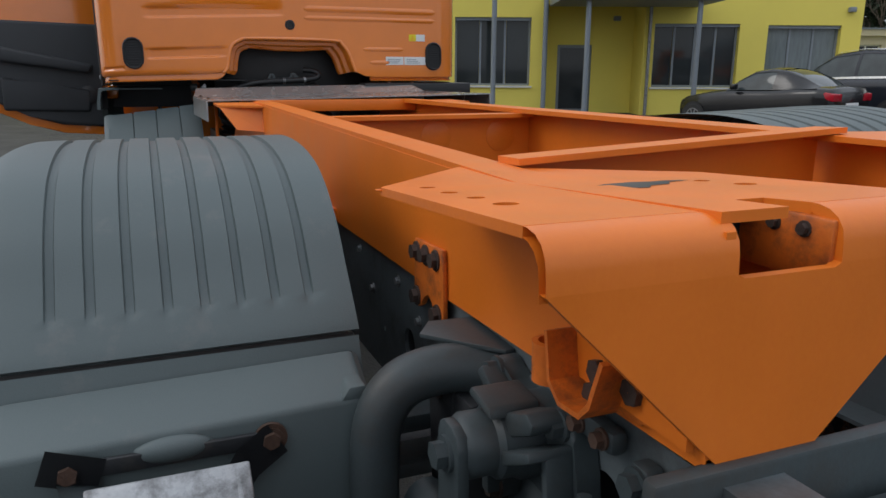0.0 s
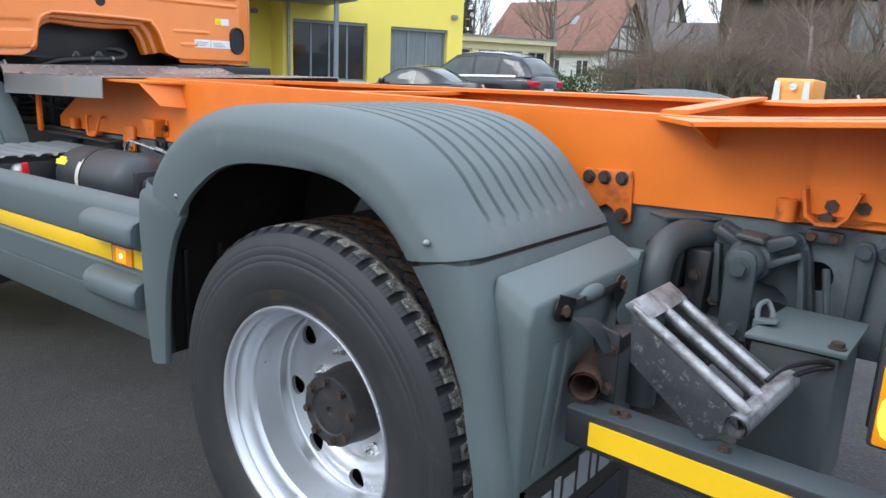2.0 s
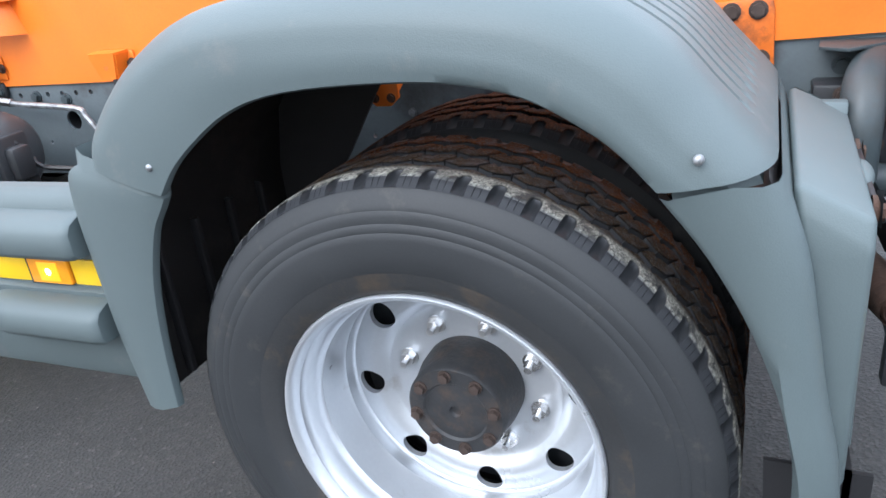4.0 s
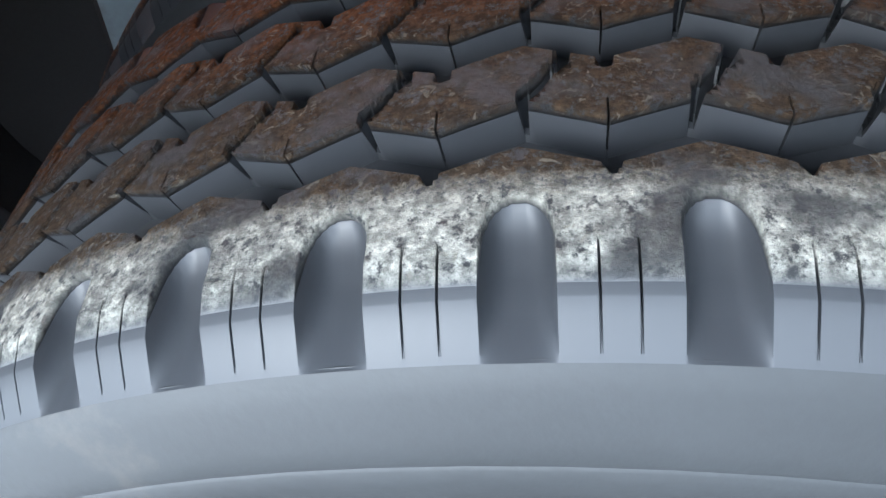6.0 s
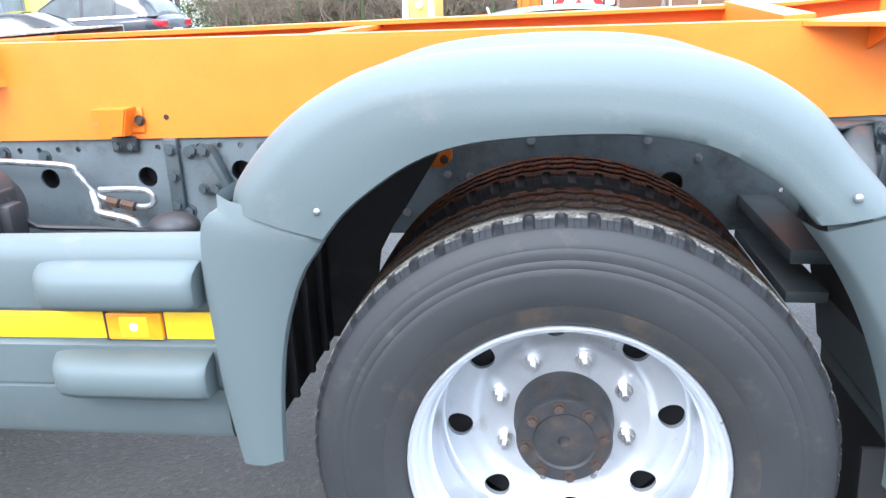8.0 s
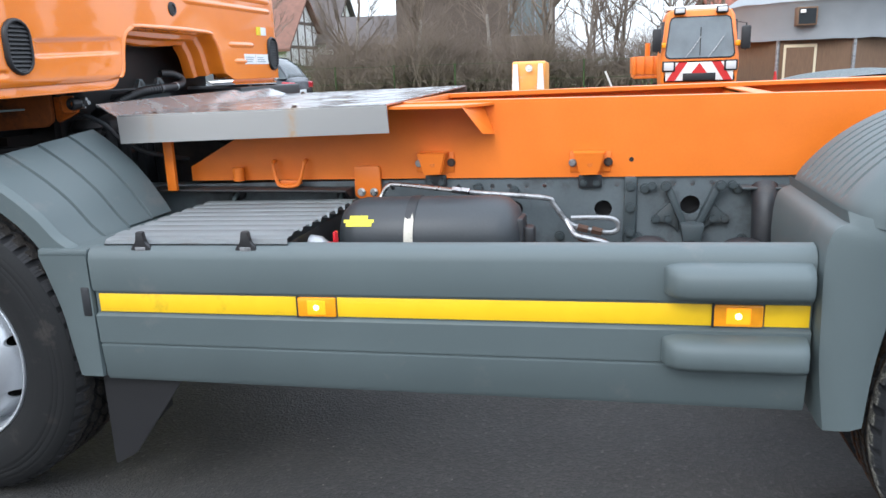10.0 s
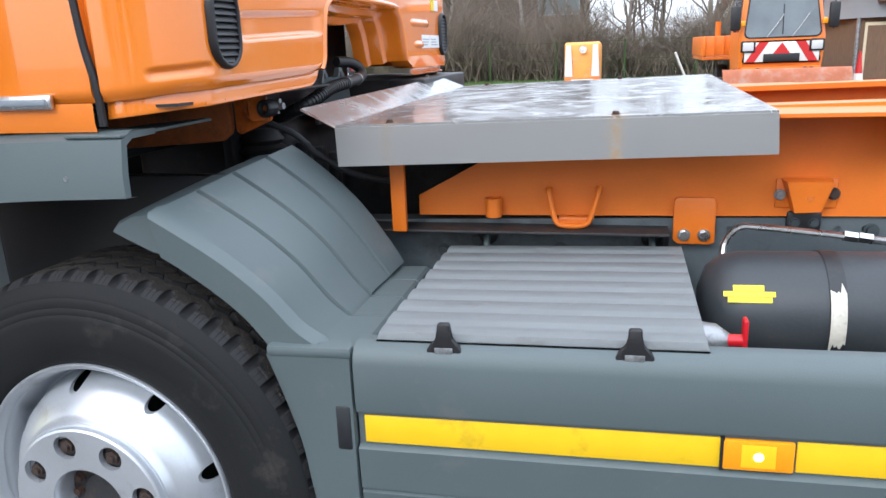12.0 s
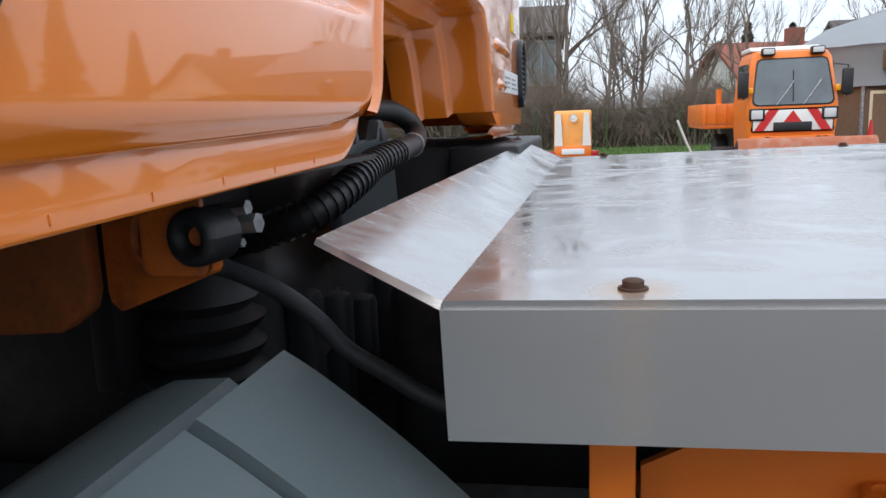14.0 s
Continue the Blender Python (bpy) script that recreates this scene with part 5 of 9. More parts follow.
def pressed(y, z, angle):
    """Depth of the pressings at a place on the rear wall or, for an angle above zero, round its corner."""
    if angle > 0:
        zz = z + 0.0078 * (angle - 34) / 47
        return 0.0065 * min(ease((zz - 1.2635) / 0.011), ease((1.2865 - zz) / 0.006)) * min(ease((angle - 9) / 4), ease((60 - angle) / 4))
    zz = z - 0.042 * (y - 0.26)
    low = min(ease((zz - 1.3235) / 0.013), ease((1.3862 - zz) / 0.016)) * min(ease((y - 0.255) / 0.034), ease((0.678 - y) / 0.05))
    high = min(ease((zz - 1.535) / 0.013), ease((1.60 - zz) / 0.016)) * min(ease((y - 0.26) / 0.034), ease((1.0 - y) / 0.05))
    return 0.0105 * max(low, high)


def edge_of_tunnel(z):
    if z <= NEAR[0][1]:
        return NEAR[0][0]
    for (y0, z0), (y1, z1) in zip(NEAR, NEAR[1:]):
        if z0 <= z <= z1:
            return y0 + (y1 - y0) * (z - z0) / max(1e-6, z1 - z0)
    return CY


bm = bmesh.new()
half = [(CY, 1.441), (1.26, 1.437)] + [p for p in NOTCH if p[1] > SEAM + 0.01 and p[0] > 1.27] + [(1.46, SEAM + 0.004), (1.51, SEAM), (1.91, SEAM), (1.91, 2.62), (CY, 2.62)]
sheet(bm, half, [], "x", -2.74, -2.672)
# rear wall, rounded corner and side in one skin, with its pressings
cols = [("wall", k / 60) for k in range(60, -1, -1)] + [("turn", a) for a in range(2, 91, 2)] + [("side", k) for k in range(7)]
SIDE = [(-2.826, 0.021), (-2.829, 0.033), (-2.841, 0.033), (-2.844, 0.02), (-2.95, 0.017), (-3.10, 0.015), (-3.112, 0.03)]
ups = [k / 62 for k in range(63)]
rws = []
for lift in [("curl", 0.0165, -0.0005), ("curl", 0.0162, -0.0028), ("curl", 0.0135, -0.0046), ("curl", 0.0102, -0.0042), ("curl", 0.0084, -0.0022)] + [("up", u, 0) for u in ups] + [("top", z, 0) for z in (1.442, 1.455, 1.47, 1.49, 1.51) + tuple(1.53 + 0.004 * k for k in range(19)) + (1.62, 1.65, 1.72, 1.8, 2.0, 2.3, 2.62)]:
    row = []
    for kind, k in cols:
        if kind == "wall":
            x, y, nx, ny, ang = -2.672, None, 1.0, 0.0, 0
        elif kind == "turn":
            c_, s_ = math.cos(radians(k)), math.sin(radians(k))
            x, y, nx, ny, ang = -2.817 + 0.145 * c_, 0.17 - 0.148 * s_, c_, -s_, k
        else:
            (x, y), nx, ny, ang = SIDE[k], 0.0, -1.0, 0
        if lift[0] == "top":
            z = lift[1]
        elif kind == "wall":
            y0 = 0.17 + k * 0.49
            base = seam(x, y0)
            z = base + lift[2] if lift[0] == "curl" else base + (1.4405 - base) * lift[1]
        else:
            base = seam(x, y)
            z = base + lift[2] if lift[0] == "curl" else base + (1.4405 - base) * lift[1]
        if kind == "wall":
            y = 0.17 + k * (edge_of_tunnel(max(z, 1.2536)) - 0.17)
        inward = pressed(y, z, ang) if kind != "side" else 0.0
        if lift[0] == "up":
            inward += 0.0075 * max(0.0, 1 - (z - base) / 0.02) ** 2
        if lift[0] == "curl":
            inward = lift[1]
        row.append((x - nx * inward, y - ny * inward, z))
    rws.append(row)
loft(bm, rws)
prof = [(-2.817 + 0.145 * math.cos(radians(a)), 2 * CY - 0.17 + 0.148 * math.sin(radians(a))) for a in range(0, 91, 10)]
prof += [(x, 2 * CY - y) for x, y in SIDE]
loft(bm, [[(x, y, z) for x, y in prof] for z in (SEAM, 1.3, 1.5, 1.8, 2.2, 2.62)])
for v in bm.verts:
    v.co.x += ASKEW * (1 - 0.23 * v.co.y)
cab = part("cab", bm, "orange_gloss", truck, "glossy orange truck cab with pressed panels", smooth=60)
cab["askew"] = ASKEW
# lower lip all along, set back under the fold and flaring out to its foot
path = [(-2.672, 0.664 - 0.008 * k) for k in range(61)] + [(-2.817 + 0.145 * math.cos(radians(a)), 0.17 - 0.148 * math.sin(radians(a))) for a in range(0, 91, 5)] + [(-2.829, 0.022)]
rws = []
for f, o in ((0.0, 0.0175), (0.1, 0.0178), (0.22, 0.0172), (0.4, 0.0162), (0.7, 0.0155), (0.92, 0.0152), (0.98, 0.0158), (1.0, 0.0178), (0.985, 0.0205), (0.97, 0.05)):
    row = []
    for i, (x, y) in enumerate(path):
        a_, b_ = path[max(i - 1, 0)], path[min(i + 1, len(path) - 1)]
        d = Vector((b_[0] - a_[0], b_[1] - a_[1])).normalized()
        top_ = seam(x, y) - 0.001
        foot_ = top_ - 0.0335
        if y > 0.60 and x > -2.68:
            foot_ = top_ - 0.0335 * math.sqrt(max(0.0, 1 - ((y - 0.60) / 0.0645) ** 2))
        row.append((x + d[1] * o, y - d[0] * o, top_ + (foot_ - top_) * f))
    rws.append(row)
bm = bmesh.new()
loft(bm, rws)
lip = part("cab_lower_lip", bm, "orange_gloss", cab, smooth=60)
for q in range(7):
    y = 0.13 + 0.07 * q
    z = seam(-2.672, y) - 0.0275
    part("spot_weld", boxed(-2.6882, -2.6867, y, y + 0.0012, z - 0.0025, z + 0.0025, 0.0005), "orange_gloss", lip, smooth=0)
bm = bmesh.new()
prof = [(-2.678, 2 * CY - 0.585)] + [(-2.822 + 0.145 * math.cos(radians(a)), 2 * CY - 0.174 + 0.148 * math.sin(radians(a))) for a in range(0, 91, 10)] + [(-2.829, 2 * CY - 0.026)]
loft(bm, [[(x - o, y - o * 0.5, z) for x, y in prof] for z, o in ((SEAM + 0.001, 0.004), (SEAM - 0.005, 0.012), (1.222, 0.016), (1.217, 0.005), (1.212, 0.006), (1.213, 0.06))])
part("cab_lower_lip", bm, "orange_gloss", cab, smooth=50)
# tunnel over the engine
bm = bmesh.new()
rws = []
EDGE = [p for p in NOTCH if p[1] > 1.258]
for x, g in ((-2.6722, 0.014), (-2.6685, 0.009), (-2.6665, 0.004), (-2.668, -0.001), (-2.673, -0.004), (-2.70, -0.006), (-2.742, -0.009), (-2.746, -0.013), (-2.748, -0.030), (-2.752, -0.034), (-2.79, -0.037), (-2.794, -0.041), (-2.796, -0.058), (-2.80, -0.062), (-2.84, -0.066)):
    row = []
    for p in EDGE:
        c = Vector((CY, 1.16))
        d = Vector((p[0], p[1])) - c
        q = c + d * (1 + g / d.length)
        row.append((x, q[0], q[1]))
    rws.append(row)
loft(bm, rws)
part("engine_tunnel", bm, "orange_gloss", cab, smooth=50)
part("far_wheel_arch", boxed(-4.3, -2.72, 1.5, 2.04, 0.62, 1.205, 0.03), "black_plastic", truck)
# pressed ribs of the rear wall
for y0, y1, z0, z1 in ((1.10, 1.90, 1.598, 1.622), (1.10, 1.90, 1.552, 1.568), (1.44, 1.70, 1.385, 1.40), (1.48, 1.62, 1.31, 1.325), (0.3, 1.8, 1.70, 1.72), (0.3, 1.8, 1.80, 1.82)):
    bm = bmesh.new()
    zm = (z0 + z1) / 2
    cross = ((z0 - 0.010, 0.0), (z0 - 0.004, 0.3), (z0 + 0.002, 0.85), (zm, 1.0), (z1 - 0.002, 0.85), (z1 + 0.004, 0.3), (z1 + 0.010, 0.0))
    loft(bm, [[(-2.6735 + 0.0075 * f * k, y, zm + (z - zm) * (0.4 + 0.6 * k)) for z, f in cross] for y, k in ((y0, 0.0), (y0 + 0.01, 0.45), (y0 + 0.025, 0.9), (y0 + 0.04, 1.0), (y1 - 0.04, 1.0), (y1 - 0.025, 0.9), (y1 - 0.01, 0.45), (y1, 0.0))])
    part("pressed_rib", bm, "orange_gloss", cab, smooth=60)
for y in (1.035,):
    bm = bmesh.new()
    lathe(bm, [(0.028, 0.0), (0.026, 0.004), (0.017, 0.005), (0.015, 0.001), (0.0005, 0.001)], (-2.672, y - 0.01, 1.52), 24, "x")
    part("rubber_plug", bm, "black_plastic", cab)
# strip with small holes in the tunnel roof, pillar foot and badge
for k in range(9):
    part("strip_hole", boxed(-2.7165, -2.7135, 0.7985 + 0.05 * k, 0.8015 + 0.05 * k, 1.431, 1.4345, 0.0005), "rust", cab)
bm = bmesh.new()
loft(bm, [[(x, y, z) for z, y in ((1.226, 0.0195), (1.19, 0.0185), (1.175, 0.022), (1.172, 0.05))] for x in (-2.845, -2.92, -3.0, -3.08, -3.112)])
part("pillar_foot", bm, "orange_gloss", cab, smooth=50)
part("door_seal", piped([(-2.832, 0.024, 1.185), (-2.834, 0.022, 1.26), (-2.848, 0.02, 1.36), (-2.858, 0.02, 1.6), (-2.858, 0.02, 2.2)], 0.0075, 8), "black_plastic", cab)
part("side_badge", boxed(-3.052, -2.922, 0.008, 0.018, 1.217, 1.243, 0.003), "bright_metal", cab)
part("badge_bar", boxed(-3.042, -2.932, 0.005, 0.010, 1.224, 1.236, 0.002), "steel_grey", cab)
# cab ahead of the pillar
part("cab_roof", boxed(-4.5, -2.7, 0.05, 2.03, 2.5, 2.68, 0.05), "orange_gloss", cab)
part("cab_side", boxed(-4.5, -3.25, 2.0, 2.06, 1.05, 2.6, 0.01), "orange_gloss", cab)
part("cab_front", boxed(-4.55, -4.35, 0.05, 2.0, 0.75, 1.65, 0.05), "orange_gloss", cab)
part("cab_floor", boxed(-4.4, -3.2, 0.05, 2.0, 1.05, 1.18, 0.01), "interior", cab)
part("cab_back_trim", boxed(-3.15, -3.13, 0.06, 2.0, 1.18, 2.5, 0.005), "interior", cab)
part("door_sill", boxed(-4.2, -3.13, 0.018, 0.09, 1.10, 1.18, 0.02), "orange_gloss", cab)
part("sill_seal", piped([(-3.125, 0.03, 2.2), (-3.125, 0.03, 1.32), (-3.15, 0.03, 1.23), (-3.24, 0.03, 1.19), (-3.8, 0.03, 1.18)], 0.018, 8), "black_plastic", cab)
seat = part("driver_seat", boxed(-3.75, -3.35, 0.25, 0.75, 1.3, 1.45, 0.05), "interior", cab)
part("seat_back", boxed(-3.42, -3.32, 0.25, 0.75, 1.4, 2.05, 0.05), "interior", seat)
# open driver's door, seen from inside
bm = prismed([(-0.72, 1.0), (-0.5, 0.90), (-0.3, 0.84), (0.0, 0.82), (0.0, 2.1), (-0.05, 2.3), (-0.72, 2.3)], "x", -4.05, -4.01, 0.012)
door = part("cab_door", bm, "orange_gloss", cab, "open orange driver's door")
part("door_trim", prismed([(-0.70, 1.06), (-0.5, 0.96), (-0.3, 0.90), (-0.02, 0.88), (-0.02, 1.56), (-0.70, 1.58)], "x", -4.01, -3.965, 0.02, 3), "interior", cab)
part("door_pocket", prismed([(-0.64, 1.0), (-0.12, 0.985), (-0.1, 1.14), (-0.4, 1.16), (-0.64, 1.22)], "x", -3.975, -3.94, 0.02, 3), "interior", cab)
part("arm_rest", prismed([(-0.66, 1.32), (-0.10, 1.24), (-0.08, 1.30), (-0.66, 1.42)], "x", -3.975, -3.91, 0.02, 3), "interior", cab)
bm = bmesh.new()
lathe(bm, [(0.06, -3.962), (0.06, -3.95), (0.05, -3.945), (0.0005, -3.945)], (0, -0.12, 1.10), 24, "x")
part("door_speaker", bm, "black_plastic", cab)
part("door_window", boxed(-4.035, -4.025, -0.68, -0.04, 1.58, 2.2), "glass_curtain", cab)
# black louvred vents
def stadium(y, z, hw, hh, x):
    pts = []
    for k in range(9):
        q = math.pi * k / 8
        pts.append((x, y + hw * math.cos(q), z + hh - hw + hw * math.sin(q)))
    for k in range(9):
        q = math.pi + math.pi * k / 8
        pts.append((x, y + hw * math.cos(q), z - hh + hw + hw * math.sin(q)))
    return pts


for y in (0.194, 1.885):
    bm = bmesh.new()
    vs = loft(bm, [stadium(y, 1.357, 0.052 - o, 0.083 - o, x) for o, x in ((0.0, -2.675), (0.0005, -2.664), (0.003, -2.660), (0.0065, -2.6585), (0.010, -2.660), (0.011, -2.663), (0.011, -2.6715))], close=True)
    bm.faces.new(vs[-1])
    vent = part("rear_vent", bm, "black_plastic", cab, smooth=50)
    for i in range(11):
        z = 1.286 + 0.0125 * i
        hw = 0.0395 if 0 < i < 10 else 0.03
        part("louvre", prismed([(-2.671, z + 0.010), (-2.6625, z), (-2.6615, z + 0.0012), (-2.669, z + 0.0125)], "y", y - hw, y + hw), "black_plastic", vent, smooth=0)
# labels
for y0, y1, z0, z1, mt in ((1.73, 1.775, 1.443, 1.482, "yellow_label"), (1.775, 1.83, 1.443, 1.482, "white_label"), (1.585, 1.695, 1.305, 1.352, "white_label"), (1.70, 1.84, 1.305, 1.352, "white_label")):
    part("sticker", boxed(-2.673, -2.670, y0, y1, z0, z1), mt, cab, smooth=0)
part("warning_sign", prismed([(1.735, 1.446), (1.771, 1.446), (1.753, 1.478)], "x", -2.671, -2.6688), "tape_yellow", cab, smooth=0)
for k in range(3):
    part("print_line", boxed(-2.671, -2.6685, 1.595, 1.66 + 0.01 * k, 1.315 + 0.01 * k, 1.318 + 0.01 * k), "steel_grey", cab, smooth=0)
    part("print_line", boxed(-2.671, -2.6685, 1.715, 1.80 - 0.012 * k, 1.315 + 0.01 * k, 1.318 + 0.01 * k), "steel_grey", cab, smooth=0)
# grey wheel arch trim under the door
bm = bmesh.new()
top = smooth_line([(-2.832, 1.174, 0), (-3.1, 1.17, 0), (-3.3, 1.15, 0), (-3.45, 1.05, 0), (-3.55, 0.9, 0), (-3.6, 0.7, 0)], 4)
low = smooth_line([(-2.83, 1.06, 0), (-3.1, 1.05, 0), (-3.24, 1.03, 0), (-3.36, 0.96, 0), (-3.44, 0.85, 0), (-3.5, 0.7, 0)], 4)
loft(bm, [[(t[0], 0.10, t[1]), (t[0], 0.03, t[1] + 0.002), (t[0], 0.0, t[1] - 0.012), (a[0] * 0.6 + t[0] * 0.4, -0.012, a[1] * 0.6 + t[1] * 0.4), (a[0], -0.014, a[1]), (a[0], 0.02, a[1] - 0.003)] for t, a in zip(top, low)])
loft(bm, [[(x, y, z) for y, z in ((-0.0135, 1.06), (-0.0115, 1.1), (0.0, 1.162), (0.03, 1.175), (0.10, 1.1738))] if k == 0 else [(x, y, z) for y, z in ((0.004, 1.0595), (0.005, 1.1), (0.012, 1.152), (0.03, 1.162), (0.10, 1.163))] for k, x in ((0, -2.8315), (1, -2.8315), (1, -3.0))])
trim = part("wheel_arch_trim", bm, "grey_plastic", truck, smooth=50)
part("trim_flange", prismed([(-2.8325, 0.0), (-2.8335, 0.10), (-2.842, 0.32), (-2.862, 0.33), (-2.95, 0.08), (-2.95, 0.0)], "z", 1.1655, 1.1715, 0.002), "grey_plastic", trim)
part("trim_seam", boxed(-3.118, -3.114, -0.0155, 0.03, 1.05, 1.165), "black_plastic", trim, smooth=0)
part("trim_clip", bolted((-2.95, -0.011, 1.095), "-y", 0.005, 0.003), "galvanised", trim)

# under the cab
# the beam's shade is in its darker orange
part("cab_beam", prismed([(-3.6, 1.06), (-2.93, 1.098), (-2.905, 1.115), (-2.90, 1.13), (-2.90, 1.21), (-3.6, 1.21)], "y", 0.50, 0.52, 0.004), "orange_grimy_shaded", truck)
a_, b_ = Vector((-2.894, 0.53, 0)), Vector((-2.792, 0.51, 0))
n_ = Vector((-0.02, -0.102, 0)).normalized()
def on_mount(u, z, o=0.0):
    return a_ + (b_ - a_) * u + n_ * o + Vector((0, 0, z))
bm = bmesh.new()
loop = [(0.02, 1.12), (0.11, 1.113), (0.97, 1.147), (1.0, 1.152), (1.0, 1.168), (0.62, 1.20), (0.0, 1.20), (0.0, 1.128)]
lo_ = [bm.verts.new(on_mount(u, z)) for u, z in loop]
hi_ = [bm.verts.new(on_mount(u, z, 0.012)) for u, z in loop]
bm.faces.new(lo_)
bm.faces.new(hi_)
for i in range(8):
    bm.faces.new((lo_[i], lo_[(i + 1) % 8], hi_[(i + 1) % 8], hi_[i]))
mount = part("cab_mount", bm, "orange_worn", truck)
bm = bmesh.new()
c_ = on_mount(1.0, 1.177, 0.021)
rows_ = []
for i in range(21):
    q = math.tau * i / 20
    e_ = (b_ - a_).normalized() * math.cos(q) + Vector((0, 0, 1)) * math.sin(q)
    rows_.append([c_ + e_ * r + n_ * o for r, o in ((0.0205, -0.02), (0.0215, 0.006), (0.020, 0.012), (0.016, 0.015), (0.011, 0.013), (0.008, 0.008), (0.0072, 0.002), (0.0072, -0.02))])
loft(bm, rows_)
part("mount_bush", bm, "black_plastic", mount, smooth=60)
part("bush_bracket", prismed([(-2.838, 1.147), (-2.796, 1.147), (-2.793, 1.152), (-2.793, 1.205), (-2.844, 1.205), (-2.844, 1.152)], "y", 0.487, 0.494, 0.003), "orange_worn", mount)
part("mount_rib", tube(bmesh.new(), [on_mount(0.42, 1.20, 0.015), on_mount(0.40, 1.17, 0.02), on_mount(0.50, 1.158, 0.02), on_mount(0.72, 1.16, 0.015)], 0.006, 8), "orange_worn", mount)
for x_, y_, z_, r_ in ((-2.805, 0.545, 1.176, 0.012), (-2.793, 0.55, 1.190, 0.0065), (-2.785, 0.55, 1.178, 0.0085), (-2.797, 0.545, 1.163, 0.004)):
    part("mount_bolt", tube(bmesh.new(), [(x_ - 0.02, y_, z_ - 0.002), (x_ + 0.006, y_ - 0.002, z_)], r_, 6, True, 0), "galvanised", mount)
# spring leg with a bellows
bm = bmesh.new()
prof = [(0.03, 0.9)]
for i in range(6):
    prof += [(0.062, 0.91 + 0.028 * i), (0.066, 0.918 + 0.028 * i), (0.05, 0.928 + 0.028 * i)]
prof += [(0.06, 1.08), (0.04, 1.11), (0.0005, 1.12)]
lathe(bm, prof, (-2.925, 0.70, 0), 28, "z")
part("cab_spring", bm, "black_plastic", truck)
bm = piped([(-2.95, 0.66, 1.14), (-2.868, 0.62, 1.13), (-2.845, 0.62, 1.125), (-2.797, 0.62, 1.104), (-2.764, 0.62, 1.079), (-2.739, 0.62, 1.053), (-2.705, 0.62, 1.033), (-2.651, 0.62, 1.004), (-2.60, 0.68, 0.975), (-2.56, 0.78, 0.95)], 0.0085, 12)
part("coolant_hose", bm, "interior", truck)
# engine seen through the gap and the tunnel
eng = part("engine", boxed(-3.4, -2.87, 0.78, 1.35, 0.6, 1.12, 0.06, 3), "dark_paint", truck, "dark grimy engine and gearbox")
part("gearbox", prismed([(-2.78, 0.62), (-2.2, 0.7), (-2.2, 0.95), (-2.5, 1.02), (-2.78, 1.08)], "y", 0.86, 1.24, 0.05, 3), "dark_paint", eng)
part("cylinder_cover", boxed(-3.2, -2.88, 0.92, 1.22, 1.12, 1.20, 0.03, 3), "dark_paint", eng)
for i in range(5):
    part("engine_bolt", bolted((-2.87, 0.86 + 0.1 * i, 0.98 + 0.03 * (i % 2)), "x", 0.014, 0.02), "bolt_rust", eng)
    part("engine_lug", boxed(-2.88, -2.84, 0.80 + 0.11 * i, 0.84 + 0.11 * i, 0.84, 1.06 - 0.03 * (i % 3), 0.012), "dark_paint", eng)
part("intake_bracket", prismed([(0.86, 1.10), (1.14, 1.10), (1.12, 1.19), (1.085, 1.225), (1.065, 1.256), (1.04, 1.256), (1.03, 1.225), (0.95, 1.222), (0.94, 1.252), (0.915, 1.252), (0.90, 1.215), (0.87, 1.18)], "x", -2.838, -2.822, 0.004), "grey_paint", eng)
for y in (0.927, 1.052):
    part("bracket_slot", boxed(-2.8225, -2.8205, y - 0.006, y + 0.006, 1.226, 1.244, 0.0008), "black_plastic", eng)
way_ = [(-2.93, 0.76, 1.12), (-2.87, 0.72, 1.14), (-2.80, 0.715, 1.165), (-2.776, 0.78, 1.19), (-2.778, 0.865, 1.204), (-2.782, 0.99, 1.211), (-2.79, 1.11, 1.217), (-2.80, 1.18, 1.228), (-2.815, 1.20, 1.25), (-2.835, 1.17, 1.268), (-2.86, 1.12, 1.272)]
hz = part("air_hose", piped(way_, 0.0165, 14), "black_plastic", eng)
bm = bmesh.new()
line = smooth_line(way_[1:6], 7)
for i, p in enumerate(line):
    d = (line[min(i + 1, len(line) - 1)] - line[max(i - 1, 0)]).normalized() * 0.002
    tube(bm, [p - d, p + d], 0.0188, 14, True, 0)
part("hose_corrugation", bm, "black_plastic", hz)
for i in (5, 6):
    p, q = Vector(way_[i]), Vector(way_[i + 1])
    d = (q - p).normalized() * 0.006
    part("hose_clip", piped([p - d, p + d], 0.0182, 14, 0), "galvanised", hz)
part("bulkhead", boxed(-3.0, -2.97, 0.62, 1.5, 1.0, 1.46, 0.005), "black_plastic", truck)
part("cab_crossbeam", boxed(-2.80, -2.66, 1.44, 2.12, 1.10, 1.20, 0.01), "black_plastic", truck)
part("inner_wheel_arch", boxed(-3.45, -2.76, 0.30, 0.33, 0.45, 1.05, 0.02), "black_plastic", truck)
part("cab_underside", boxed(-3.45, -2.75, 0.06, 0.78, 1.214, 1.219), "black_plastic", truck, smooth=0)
for y in (1.6, 1.75):
    part("cab_latch", piped([(-2.70, y, 1.2), (-2.66, y, 1.16), (-2.70, y + 0.05, 1.14)], 0.012, 8), "rust", truck)

